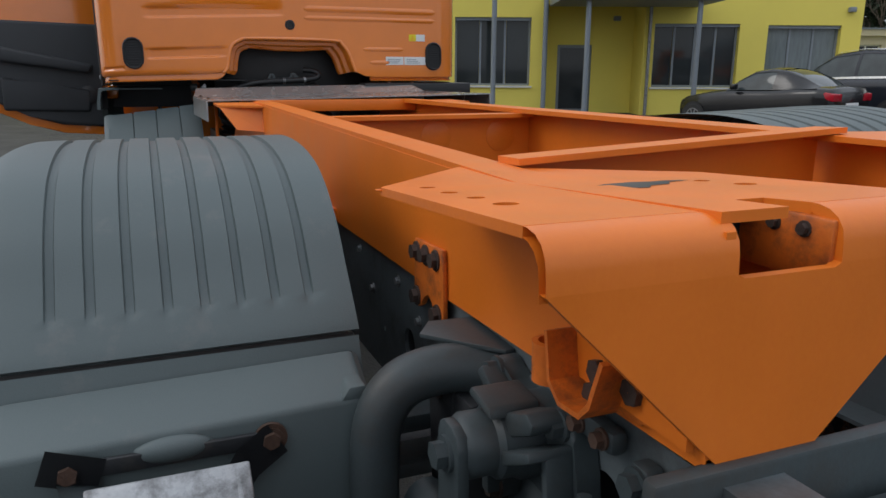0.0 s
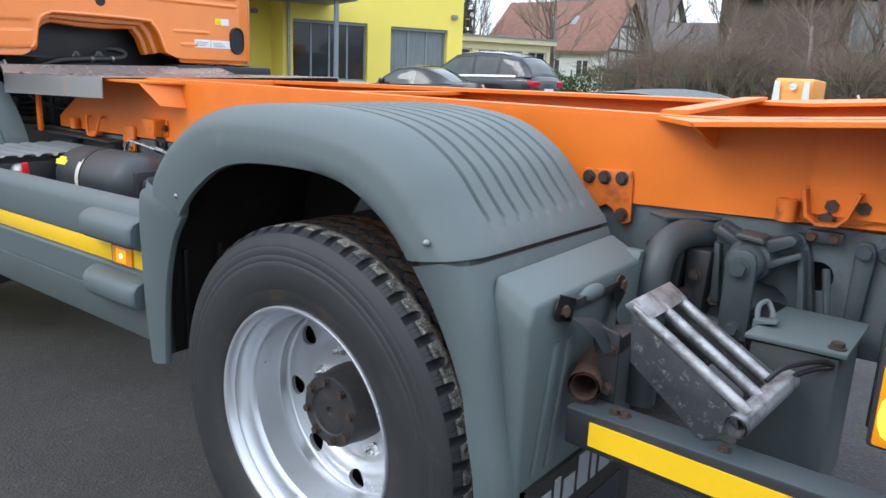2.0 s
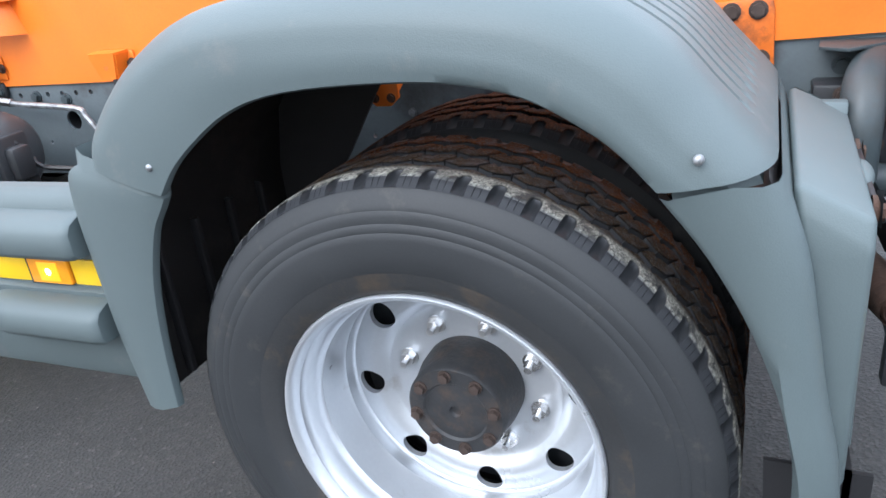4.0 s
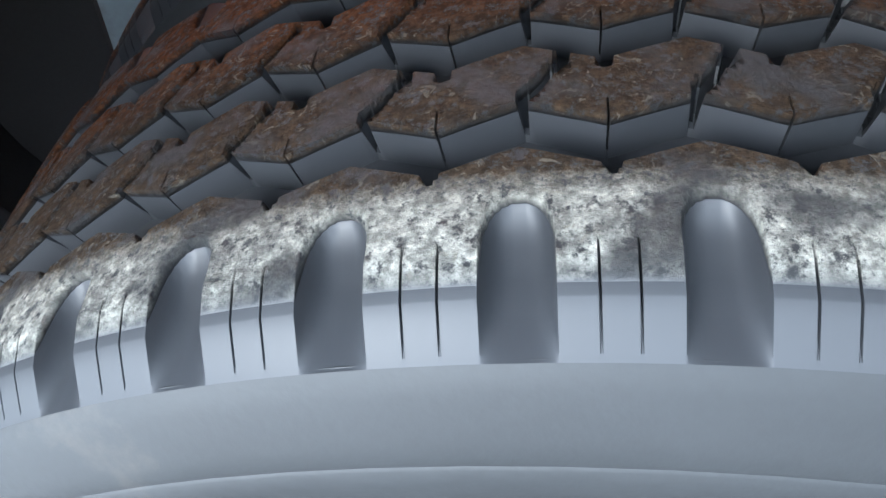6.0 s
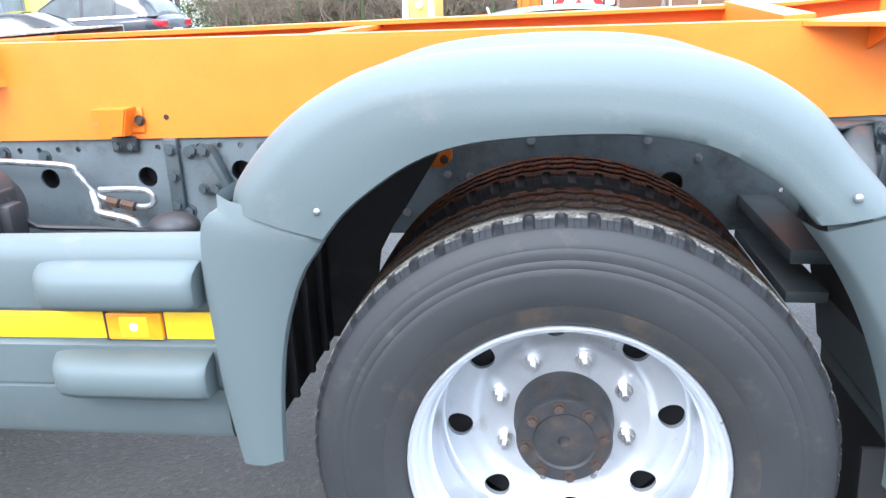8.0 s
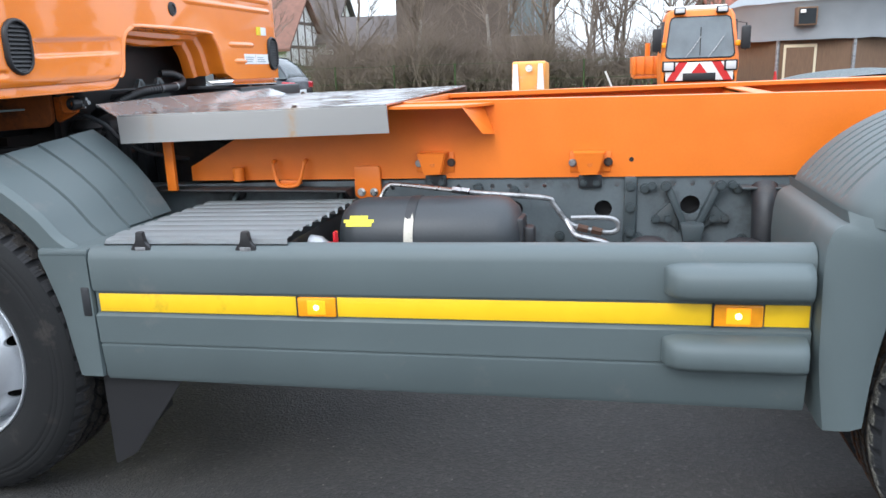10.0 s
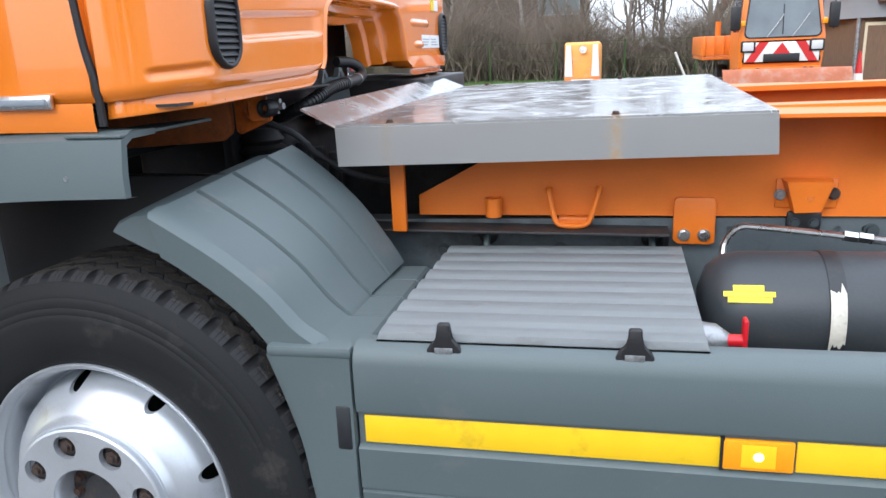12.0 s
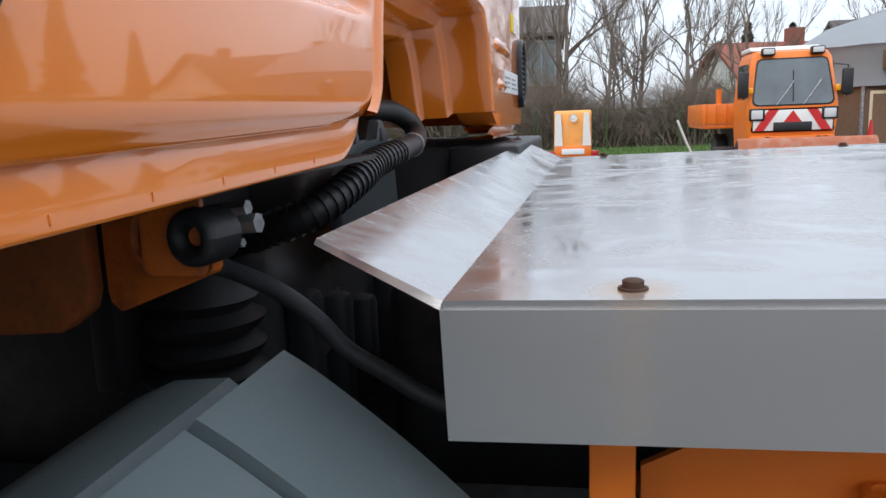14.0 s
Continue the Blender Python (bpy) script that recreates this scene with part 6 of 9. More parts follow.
# front mudguard
bm = bmesh.new()
line = smooth_line([(-2.8165, 1.028, 0), (-2.765, 0.998, 0), (-2.68, 0.946, 0), (-2.60, 0.883, 0), (-2.54, 0.819, 0), (-2.498, 0.792, 0)], 5)
hem = smooth_line([(-2.8027, 0.942, 0), (-2.765, 0.920, 0), (-2.70, 0.876, 0), (-2.645, 0.830, 0), (-2.602, 0.778, 0), (-2.588, 0.748, 0)], 5)
inner = smooth_line([(-2.758, 1.089, 0), (-2.723, 1.066, 0), (-2.653, 1.010, 0), (-2.586, 0.943, 0), (-2.521, 0.853, 0), (-2.491, 0.803, 0)], 5)
seams = (0.258, 0.508, 0.765)
fs_ = [0.0, 0.06]
for s_ in seams:
    fs_ += [s_ - 0.003, s_, s_ + 0.008, s_ + 0.012]
fs_ += [1.0]
rws = []
for o, i, h_ in zip(line, inner, hem):
    row = [(h_[0], 0.022, h_[1]), (o[0] * 0.88 + h_[0] * 0.12, 0.017, o[1] * 0.88 + h_[1] * 0.12), (o[0] - 0.001, 0.023, o[1] - 0.002), (o[0] + 0.004, 0.04, o[1] + 0.004)]
    for f in fs_[1:]:
        step = 0.005 * sum(1 for s_ in seams if f > s_ + 0.010) - (0.008 if any(abs(f - s_ - 0.004) < 0.005 for s_ in seams) else 0)
        row.append((o[0] * (1 - f) + i[0] * f + step * 0.6, 0.04 + 0.47 * f, o[1] * (1 - f) + i[1] * f + step * 0.7 - 0.012 * f))
    rws.append(row)
foot = [(-2.585, 0.020, 0.74), (-2.52, 0.016, 0.775), (-2.495, 0.022, 0.785), (-2.486, 0.04, 0.789)] + [(-2.484 - 0.012 * f, 0.04 + 0.47 * f, 0.7905 - (0.006 if any(abs(f - s_ - 0.004) < 0.005 for s_ in seams) else 0)) for f in fs_[1:]]
rws.append(foot)
rws.append([(p[0] + 0.070, p[1], p[2] + 0.002) for p in foot])
rws.append([(p[0] + 0.077, p[1], p[2] - 0.004) for p in foot])
rws.append([(p[0] + 0.079, p[1], p[2] - 0.03) for p in foot])
loft(bm, rws)
mg = part("front_mudguard", bm, "grey_plastic", truck, smooth=28)
bm = bmesh.new()
rows_ = [[(x + dx, y, z + dz) for x, z in ((-2.913, 0.990), (-2.90, 1.004), (-2.865, 1.02), (-2.82, 1.024), (-2.79, 1.0), (-2.80, 0.945), (-2.833, 0.952), (-2.885, 0.976))] for y, dz, dx in ((0.035, -0.004, 0.006), (0.05, 0.0, 0.0), (0.1, 0.004, -0.002), (0.3, 0.026, 0.012), (0.50, 0.044, 0.03))]
vs = loft(bm, rows_, close=True)
bm.faces.new(vs[0])
bm.faces.new(vs[-1][::-1])
part("mudguard_lip", bm, "grey_plastic", mg)

# brackets on the subframe
def plate(name, pts, y0, y1, mat, parent, bev=0.003):
    return part(name, prismed(pts, "y", y0, y1, bev), mat, parent)


def bolts(parent, pts, y, mat="bolt_rust", r=0.013, h=0.012):
    for x, z in pts:
        part("bolt", bolted((x, y, z), "-y", r, h), mat, parent)


b = plate("mounting_plate", [(0.445, 1.005), (0.575, 1.012), (0.58, 0.99), (0.585, 0.885), (0.565, 0.875), (0.545, 0.89), (0.535, 0.915), (0.515, 0.925), (0.495, 0.915), (0.485, 0.895), (0.465, 0.885), (0.445, 0.89)], 0.652, 0.661, "orange_worn", truck)
bolts(b, [(0.462, 0.985), (0.505, 0.988), (0.552, 0.99), (0.462, 0.905), (0.56, 0.90)], 0.652)
b = plate("mounting_plate", [(0.972, 0.952), (1.108, 0.964), (1.104, 1.034), (0.968, 1.026)], 0.652, 0.661, "orange_worn", truck)
bolts(b, [(1.028, 0.991), (1.087, 0.994), (1.022, 0.963)], 0.652, r=0.014)
bm = bmesh.new()
hook = [(0.974, 1.022), (0.984, 0.968), (1.008, 0.950), (1.048, 0.953), (1.066, 0.972), (1.084, 1.024)]
for (xa, za), (xb, zb) in zip(hook, hook[1:]):
    poly(bm, [(xa, 0.656, za), (xb, 0.656, zb), (xb, 0.612, zb), (xa, 0.612, za)])
bmesh.ops.remove_doubles(bm, verts=bm.verts, dist=0.0002)
bmesh.ops.solidify(bm, geom=bm.faces[:], thickness=0.006)
part("bent_strip", bm, "orange_worn", b)
bm = bmesh.new()
lathe(bm, [(0.014, 0.95), (0.021, 0.948), (0.022, 0.995), (0.015, 0.996), (0.014, 0.955)], (0.943, 0.64, 0), 20, "z")
part("tube_stub", bm, "orange_worn", truck)
bm = bmesh.new()
lathe(bm, [(0.014, 0.89), (0.02, 0.888), (0.021, 0.935), (0.014, 0.936), (0.013, 0.89)], (-2.282, 0.64, 0), 20, "z")
part("tube_stub", bm, "orange_frame", truck)
hd = piped([(-2.145, 0.655, 0.955), (-2.145, 0.635, 0.95), (-2.128, 0.625, 0.885), (-2.105, 0.622, 0.872), (-2.065, 0.622, 0.873), (-2.045, 0.625, 0.888), (-2.026, 0.635, 0.953), (-2.026, 0.655, 0.958)], 0.007, 8, 4)
hk = part("lashing_bracket", hd, "orange_frame", truck)
part("bracket_web", prismed([(-2.125, 0.876), (-2.045, 0.876), (-2.05, 0.892), (-2.12, 0.892)], "y", 0.625, 0.655, 0.003), "orange_worn", hk)
b = plate("mounting_plate", [(-1.852, 0.93), (-1.845, 0.938), (-1.765, 0.938), (-1.757, 0.93), (-1.757, 0.83), (-1.77, 0.825), (-1.84, 0.825), (-1.852, 0.835)], 0.648, 0.6605, "orange_frame", truck)
bolts(b, [(-1.827, 0.848), (-1.782, 0.848)], 0.648, "bright_metal", 0.011)
for x in (-1.565, -1.053):
    b = plate("mounting_plate", [(x - 0.065, 0.915), (x + 0.065, 0.915), (x + 0.065, 0.982), (x - 0.065, 0.982)], 0.657, 0.661, "orange_frame", truck)
    bm = bmesh.new()
    up_, dn_ = 0.05, 0.026
    poly(bm, [(x - up_, 0.657, 0.980), (x + up_, 0.657, 0.980), (x + up_ - 0.004, 0.615, 0.978), (x - up_ + 0.004, 0.615, 0.978)])
    poly(bm, [(x - up_ + 0.004, 0.615, 0.978), (x + up_ - 0.004, 0.615, 0.978), (x + dn_, 0.622, 0.912), (x - dn_, 0.622, 0.912)])
    for k in (-1, 1):
        poly(bm, [(x + k * up_, 0.657, 0.980), (x + k * (up_ - 0.004), 0.615, 0.978), (x + k * dn_, 0.622, 0.912), (x + k * dn_, 0.657, 0.910)])
    bmesh.ops.remove_doubles(bm, verts=bm.verts, dist=0.0002)
    bmesh.ops.solidify(bm, geom=bm.faces[:], thickness=0.004)
    part("wedge_bracket", bm, "orange_frame", b)
    bolts(b, [(x - 0.056, 0.945)], 0.657, "galvanised", 0.0095, 0.012)
    bolts(b, [(x + 0.056, 0.948)], 0.657, "bolt_rust", 0.0105, 0.012)
    part("bolt", bolted((x, 0.619, 0.945), "-y", 0.009, 0.005), "orange_worn", b)
    part("stop_plate", boxed(x - 0.037, x + 0.037, 0.656, 0.671, 0.862, 0.906, 0.006), "dark_paint", b)
    bolts(b, [(x - 0.02, 0.88), (x + 0.02, 0.88)], 0.656, "grey_paint", 0.009, 0.008)
for x, z in ((-0.925, 0.955), (1.145, 0.985)):
    bm = bmesh.new()
    lathe(bm, [(0.0075, -0.0015), (0.0005, -0.0015)], (x, 0.662, z), 16)
    part("drain_hole", bm, "black_plastic" if x < 0 else "galvanised", truck)
# flange and fittings of the chassis rail
part("rail_flange", boxed(-2.62, -1.862, 0.585, 0.672, 0.856, 0.864, 0.003), "hub_grime", truck)
bm = prismed([(0.59, 0.86), (0.67, 0.86), (0.67, 0.80)], "x", -1.872, -1.862)
part("rail_gusset", bm, "dark_paint", truck)
for x in (-2.30, -1.90):
    hinge = part("cover_hinge", piped([(x, 0.665, 0.836), (x, 0.64, 0.834), (x + 0.004, 0.60, 0.806), (x + 0.006, 0.575, 0.792)], 0.008, 10), "grey_plastic", truck)
    bm = bmesh.new()
    lathe(bm, [(0.024, 0.672), (0.024, 0.658), (0.016, 0.652), (0.0005, 0.652)], (x, 0, 0.836), 20)
    part("hinge_socket", bm, "black_plastic", hinge)
rb = [(-2.42, 0.79), (-2.33, 0.82), (-2.12, 0.80), (-1.88, 0.83), (-1.42, 0.86), (-1.30, 0.85), (-1.15, 0.70), (-0.9, 0.70), (-0.88, 0.86), (-0.6, 0.86), (-0.58, 0.70), (0.82, 0.90), (0.70, 0.88), (1.14, 0.90), (1.06, 0.72), (0.66, 0.82)]
for x, z in rb:
    part("rail_bolt", bolted((x, 0.672, z + 0.0), "-y", 0.013, 0.014), "grey_paint", truck)
st = plate("rail_strap", [(-0.945, 0.64), (-0.905, 0.64), (-0.905, 0.90), (-0.945, 0.90)], 0.655, 0.672, "grey_paint", truck, 0.006)
bolts(st, [(-0.925, 0.87), (-0.925, 0.80), (-0.925, 0.72)], 0.655, "grey_paint")
bm = bmesh.new()
for a, c in (((-0.819, 0.874), (-0.755, 0.74)), ((-0.657, 0.877), (-0.72, 0.74))):
    d = 0.012
    prism(bm, [(a[0] - d, a[1] + 0.01), (a[0] + d, a[1] + 0.01), (c[0] + d, c[1]), (c[0] - d, c[1])], "y", 0.63, 0.668, 0.006)
prism(bm, [(-0.775, 0.76), (-0.70, 0.76), (-0.715, 0.69), (-0.76, 0.69)], "y", 0.59, 0.664, 0.008)
vb = part("spring_bracket", bm, "grey_paint", truck)
for pts_ in ([(-0.862, 0.755), (-0.80, 0.755), (-0.775, 0.72), (-0.77, 0.80), (-0.80, 0.82), (-0.835, 0.79)], [(-0.705, 0.72), (-0.68, 0.755), (-0.62, 0.755), (-0.645, 0.79), (-0.68, 0.82), (-0.708, 0.80)]):
    part("bracket_web", prismed(pts_, "y", 0.655, 0.668, 0.004), "grey_paint", vb)
bolts(vb, [(-0.845, 0.765), (-0.808, 0.766), (-0.672, 0.768), (-0.637, 0.768), (-0.86, 0.87), (-0.62, 0.875)], 0.655, "grey_paint", 0.011)
part("bracket_slot", boxed(-0.748, -0.73, 0.588, 0.592, 0.70, 0.71), "black_plastic", vb)
bolts(vb, [(-0.819, 0.874), (-0.657, 0.877)], 0.63, "grey_paint")
part("pipe_plate", boxed(-0.60, -0.455, 0.60, 0.68, 0.868, 0.876, 0.003), "grey_paint", truck, smooth=0)
part("exhaust_pipe", piped([(-0.53, 0.64, 0.87), (-0.53, 0.60, 0.82), (-0.53, 0.58, 0.72), (-0.53, 0.58, 0.55)], 0.04, 16), "dark_paint", truck)
for x in (-0.87, -0.60):
    bm = bmesh.new()
    bmesh.ops.create_icosphere(bm, subdivisions=3, radius=0.055, matrix=Matrix.Translation((x, 0.52, 0.70)) @ Matrix.Diagonal((1.2, 1, 0.7, 1)))
    part("brake_chamber", bm, "dark_paint", truck)
# air lines
part("air_line", piped([(-1.745, 0.58, 0.80), (-1.742, 0.60, 0.84), (-1.715, 0.60, 0.878), (-1.667, 0.60, 0.881), (-1.482, 0.60, 0.863)], 0.008, 8), "bright_metal", truck)
part("air_line", piped([(-1.482, 0.60, 0.863), (-1.406, 0.60, 0.854), (-1.195, 0.60, 0.840), (-1.165, 0.60, 0.818), (-1.121, 0.60, 0.762), (-1.065, 0.60, 0.74), (-0.99, 0.60, 0.729), (-0.961, 0.60, 0.745), (-0.985, 0.60, 0.775), (-1.11, 0.60, 0.775)], 0.0085, 8), "galvanised", truck)
part("air_line", piped([(-1.125, 0.59, 0.772), (-1.105, 0.57, 0.74), (-1.085, 0.55, 0.727), (-1.004, 0.55, 0.708), (-0.981, 0.55, 0.68), (-0.98, 0.55, 0.6)], 0.0095, 8), "galvanised", truck)
for p in ((-1.072, 0.59, 0.744), (-1.028, 0.59, 0.736), (-1.066, 0.555, 0.72), (-1.016, 0.555, 0.71)):
    part("pipe_fitting", piped([(p[0] - 0.016, p[1], p[2] + 0.004), (p[0] + 0.016, p[1], p[2] - 0.004)], 0.0135, 6, 0), "rust", truck)
for p in ((-1.482, 0.60, 0.863), (-1.452, 0.60, 0.860)):
    part("pipe_fitting", piped([(p[0] - 0.014, p[1], p[2] + 0.002), (p[0] + 0.014, p[1], p[2] - 0.002)], 0.0125, 6, 0), "bright_metal", truck)
part("tank_valve", boxed(-1.245, -1.205, 0.38, 0.44, 0.70, 0.79, 0.012), "dark_paint", truck)
part("tank_bracket", boxed(-1.27, -1.235, 0.36, 0.46, 0.62, 0.82, 0.01), "dark_paint", truck)
for i in range(3):
    part("cable", piped([(-1.24, 0.42 + 0.02 * i, 0.80 - 0.03 * i), (-1.2, 0.45, 0.72), (-1.1 + 0.03 * i, 0.5, 0.7), (-0.95, 0.55, 0.68)], 0.006, 6), "black_plastic", truck)

# pipe, bell crank and box at the rear
part("pipe_plate", prismed([(0.655, 0.60), (0.70, 0.57), (0.80, 0.655), (0.80, 0.67), (0.66, 0.67)], "z", 0.922, 0.928, 0.001), "grey_paint", truck)
part("exhaust_pipe", piped([(0.80, 0.69, 0.885), (0.768, 0.655, 0.888), (0.74, 0.595, 0.888), (0.726, 0.535, 0.868), (0.723, 0.502, 0.82), (0.722, 0.495, 0.74), (0.722, 0.495, 0.62), (0.722, 0.495, 0.5)], 0.035, 20), "grey_paint", truck, "grey painted steel pipe")
part("lower_pipe", piped([(0.74, 0.56, 0.70), (0.82, 0.57, 0.69), (0.92, 0.58, 0.69)], 0.03, 14), "grey_paint", truck)
bm = bmesh.new()
lathe(bm, [(0.0005, 0.548), (0.034, 0.548), (0.040, 0.556), (0.040, 0.585), (0.047, 0.592), (0.047, 0.612), (0.052, 0.62), (0.052, 0.672)], (0.892, 0, 0.856), 32)
crank = part("bell_crank", bm, "grey_paint", truck, "cast grey bell crank with bolts")
arms = [
    # side plate of the casting, with its foot and its two lugs
    ([(0.796, 0.915), (0.806, 0.927), (0.822, 0.926), (0.846, 0.905), (0.862, 0.902), (0.925, 0.900), (0.958, 0.917), (0.972, 0.926), (0.988, 0.921), (0.998, 0.895), (1.008, 0.86), (1.020, 0.79), (1.028, 0.735), (1.03, 0.70), (0.996, 0.70), (0.990, 0.745),
      (0.972, 0.785), (0.945, 0.805), (0.915, 0.80), (0.878, 0.79), (0.852, 0.80), (0.838, 0.775), (0.826, 0.725), (0.805, 0.725), (0.802, 0.77), (0.812, 0.82), (0.806, 0.87)], 0.640, 0.670, 0.006),
    # ribs that stand out from it
    ([(0.905, 0.898), (0.968, 0.925), (0.984, 0.917), (0.980, 0.903), (0.928, 0.876)], 0.596, 0.642, 0.005),
    ([(0.93, 0.862), (0.995, 0.893), (1.0, 0.882), (0.935, 0.845)], 0.585, 0.642, 0.004),
    ([(0.985, 0.89), (0.998, 0.887), (1.02, 0.72), (1.004, 0.72)], 0.606, 0.642, 0.004),
    ([(0.80, 0.905), (0.815, 0.92), (0.868, 0.892), (0.86, 0.872)], 0.612, 0.642, 0.005),
    ([(0.858, 0.905), (0.866, 0.918), (0.92, 0.912), (0.925, 0.898)], 0.575, 0.642, 0.005),
    ([(0.806, 0.88), (0.82, 0.876), (0.832, 0.74), (0.812, 0.74)], 0.618, 0.642, 0.004)]
for pts_, y0_, y1_, bv_ in arms:
    part("crank_arm", prismed(pts_, "y", y0_, y1_, bv_), "grey_paint", crank)
bolts(crank, [(0.812, 0.908), (0.973, 0.906)], 0.640, "grey_paint", 0.014, 0.018)
bolts(crank, [(0.817, 0.742)], 0.640, "bolt_rust", 0.014, 0.016)
part("pivot_bolt", bolted((0.892, 0.535, 0.850), "-y", 0.017, 0.018), "grey_paint", crank)
bm = prismed([(0.862, 0.69), (0.925, 0.69), (0.925, 0.866), (0.918, 0.882), (0.904, 0.889), (0.880, 0.889), (0.867, 0.882), (0.860, 0.866)], "y", 0.535, 0.551, 0.004)
part("link_plate", bm, "grey_paint", crank)
part("link_bolt", bolted((0.895, 0.535, 0.715), "-y", 0.013, 0.014), "grey_paint", crank)
bm = bmesh.new()
lathe(bm, [(0.0005, 0.58), (0.05, 0.58), (0.056, 0.59), (0.056, 0.67)], (0.945, 0, 0.70), 28)
part("roller", bm, "dark_paint", truck)
for x, w in ((0.70, 0.05), (0.78, 0.03)):
    part("spring_hanger", prismed([(x - w, 0.86), (x + w, 0.86), (x + w * 0.7, 0.70), (x - w * 0.7, 0.66)], "y", 0.60, 0.668, 0.008), "dark_paint", truck)
for x, z in ((0.70, 0.84), (0.78, 0.80), (0.76, 0.75)):
    part("hanger_bolt", bolted((x, 0.60, z), "-y", 0.012, 0.014), "bolt_rust", truck)
part("link_bar", prismed([(1.083, 0.66), (1.11, 0.66), (1.125, 0.90), (1.115, 0.925), (1.09, 0.925), (1.085, 0.90)], "y", 0.645, 0.668, 0.005), "grey_paint", truck)
part("link_bar_bolt", bolted((1.104, 0.645, 0.905), "-y", 0.014, 0.015), "grey_paint", truck)
part("link_rod", piped([(1.04, 0.63, 0.86), (1.06, 0.62, 0.75), (1.08, 0.62, 0.66)], 0.008, 8), "grey_paint", truck)
part("cable_clamp", boxed(0.985, 1.06, 0.645, 0.668, 0.908, 0.936, 0.008), "grey_paint", truck)
bolts(truck, [(1.0, 0.922), (1.044, 0.924)], 0.645, "rust", 0.009, 0.012)
part("rail_end_plate", boxed(1.165, 1.185, 0.60, 1.48, 0.55, 0.96, 0.006), "grey_paint", truck)
# tool box
tb = part("tool_box", prismed([(0.975, 0.375), (1.13, 0.385), (1.128, 0.60), (0.985, 0.60)], "z", 0.45, 0.754, 0.006), "grey_paint", truck, "grey steel tool box with a hinged lid")
bm = prismed([(0.965, 0.365), (1.142, 0.375), (1.14, 0.61), (0.978, 0.61)], "z", 0.758, 0.769, 0.003)
part("lid", bm, "grey_plastic", tb)
bm = prismed([(0.960, 0.745), (0.967, 0.745), (0.967, 0.772), (1.005, 0.776), (1.005, 0.783), (0.960, 0.779)], "y", 0.43, 0.455, 0.002)
tube(bm, [(0.965, 0.443, 0.775), (0.962, 0.455, 0.80), (0.972, 0.475, 0.808), (0.985, 0.47, 0.79), (0.99, 0.455, 0.779)], 0.0055, 8)
part("hasp", bm, "grey_plastic", tb)
part("lid_bolt", bolted((1.12, 0.40, 0.769), "z", 0.012, 0.012), "bolt_rust", tb)
part("bracket_plate", prismed([(0.962, 1.016), (0.970, 1.024), (1.086, 1.030), (1.094, 1.022), (1.098, 0.966), (1.09, 0.958), (0.975, 0.948), (0.966, 0.955)], "y", 0.6545, 0.6605, 0.002), "orange_worn", truck)
# folding step
step = part("folding_step", prismed([(0.826, 0.836), (1.03, 0.70), (1.035, 0.67), (0.975, 0.632), (0.835, 0.735)], "y", 0.145, 0.153, 0.002), "scuffed_steel", truck, "worn galvanised folding step")
part("step_side", prismed([(0.836, 0.842), (1.05, 0.72), (1.06, 0.70), (1.0, 0.67), (0.85, 0.76)], "y", 0.305, 0.312, 0.002), "scuffed_steel", step)
for y in (0.15, 0.225, 0.302):
    part("tread_bar", piped([(0.83, y, 0.838), (1.045, y, 0.705)], 0.011, 10, 0), "galvanised", step)
bm = prismed([(0.812, 0.838), (0.828, 0.852), (0.868, 0.826), (0.852, 0.812)], "y", 0.142, 0.316, 0.003)
part("top_plate", bm, "galvanised", step)
bm = bmesh.new()
tube(bm, [(1.035, 0.125, 0.685), (1.06, 0.34, 0.71)], 0.02, 16, False, 0)
tube(bm, [(1.035, 0.125, 0.685), (1.06, 0.34, 0.71)], 0.016, 16, False, 0)
part("cross_tube", bm, "galvanised", step)
part("rope_loop", piped([(1.04, 0.26, 0.725), (1.06, 0.30, 0.745), (1.10, 0.36, 0.75), (1.12, 0.38, 0.74), (1.09, 0.36, 0.73), (1.04, 0.28, 0.71), (1.02, 0.25, 0.69), (1.05, 0.26, 0.66)], 0.005, 6), "black_plastic", step)
# step brackets
for y in (0.113, 0.357):
    bm = bmesh.new()
    lathe(bm, [(0.022, 0.0), (0.022, 0.006), (0.0005, 0.006)], (0.702, y, 0.81), 18, "x")
    bolt(bm, (0.708, y, 0.81), "x", 0.012, 0.01)
    part("hinge_bolt", bm, "rust", truck)
def strap(name, line, wide, thick, mat, parent):
    """A flat bar along (point, direction across it) pairs."""
    bm = bmesh.new()
    loft(bm, [[Vector(p) - Vector(w) * wide / 2, Vector(p) + Vector(w) * wide / 2] for p, w in line])
    bmesh.ops.solidify(bm, geom=bm.faces[:], thickness=thick)
    return part(name, bm, mat, parent)


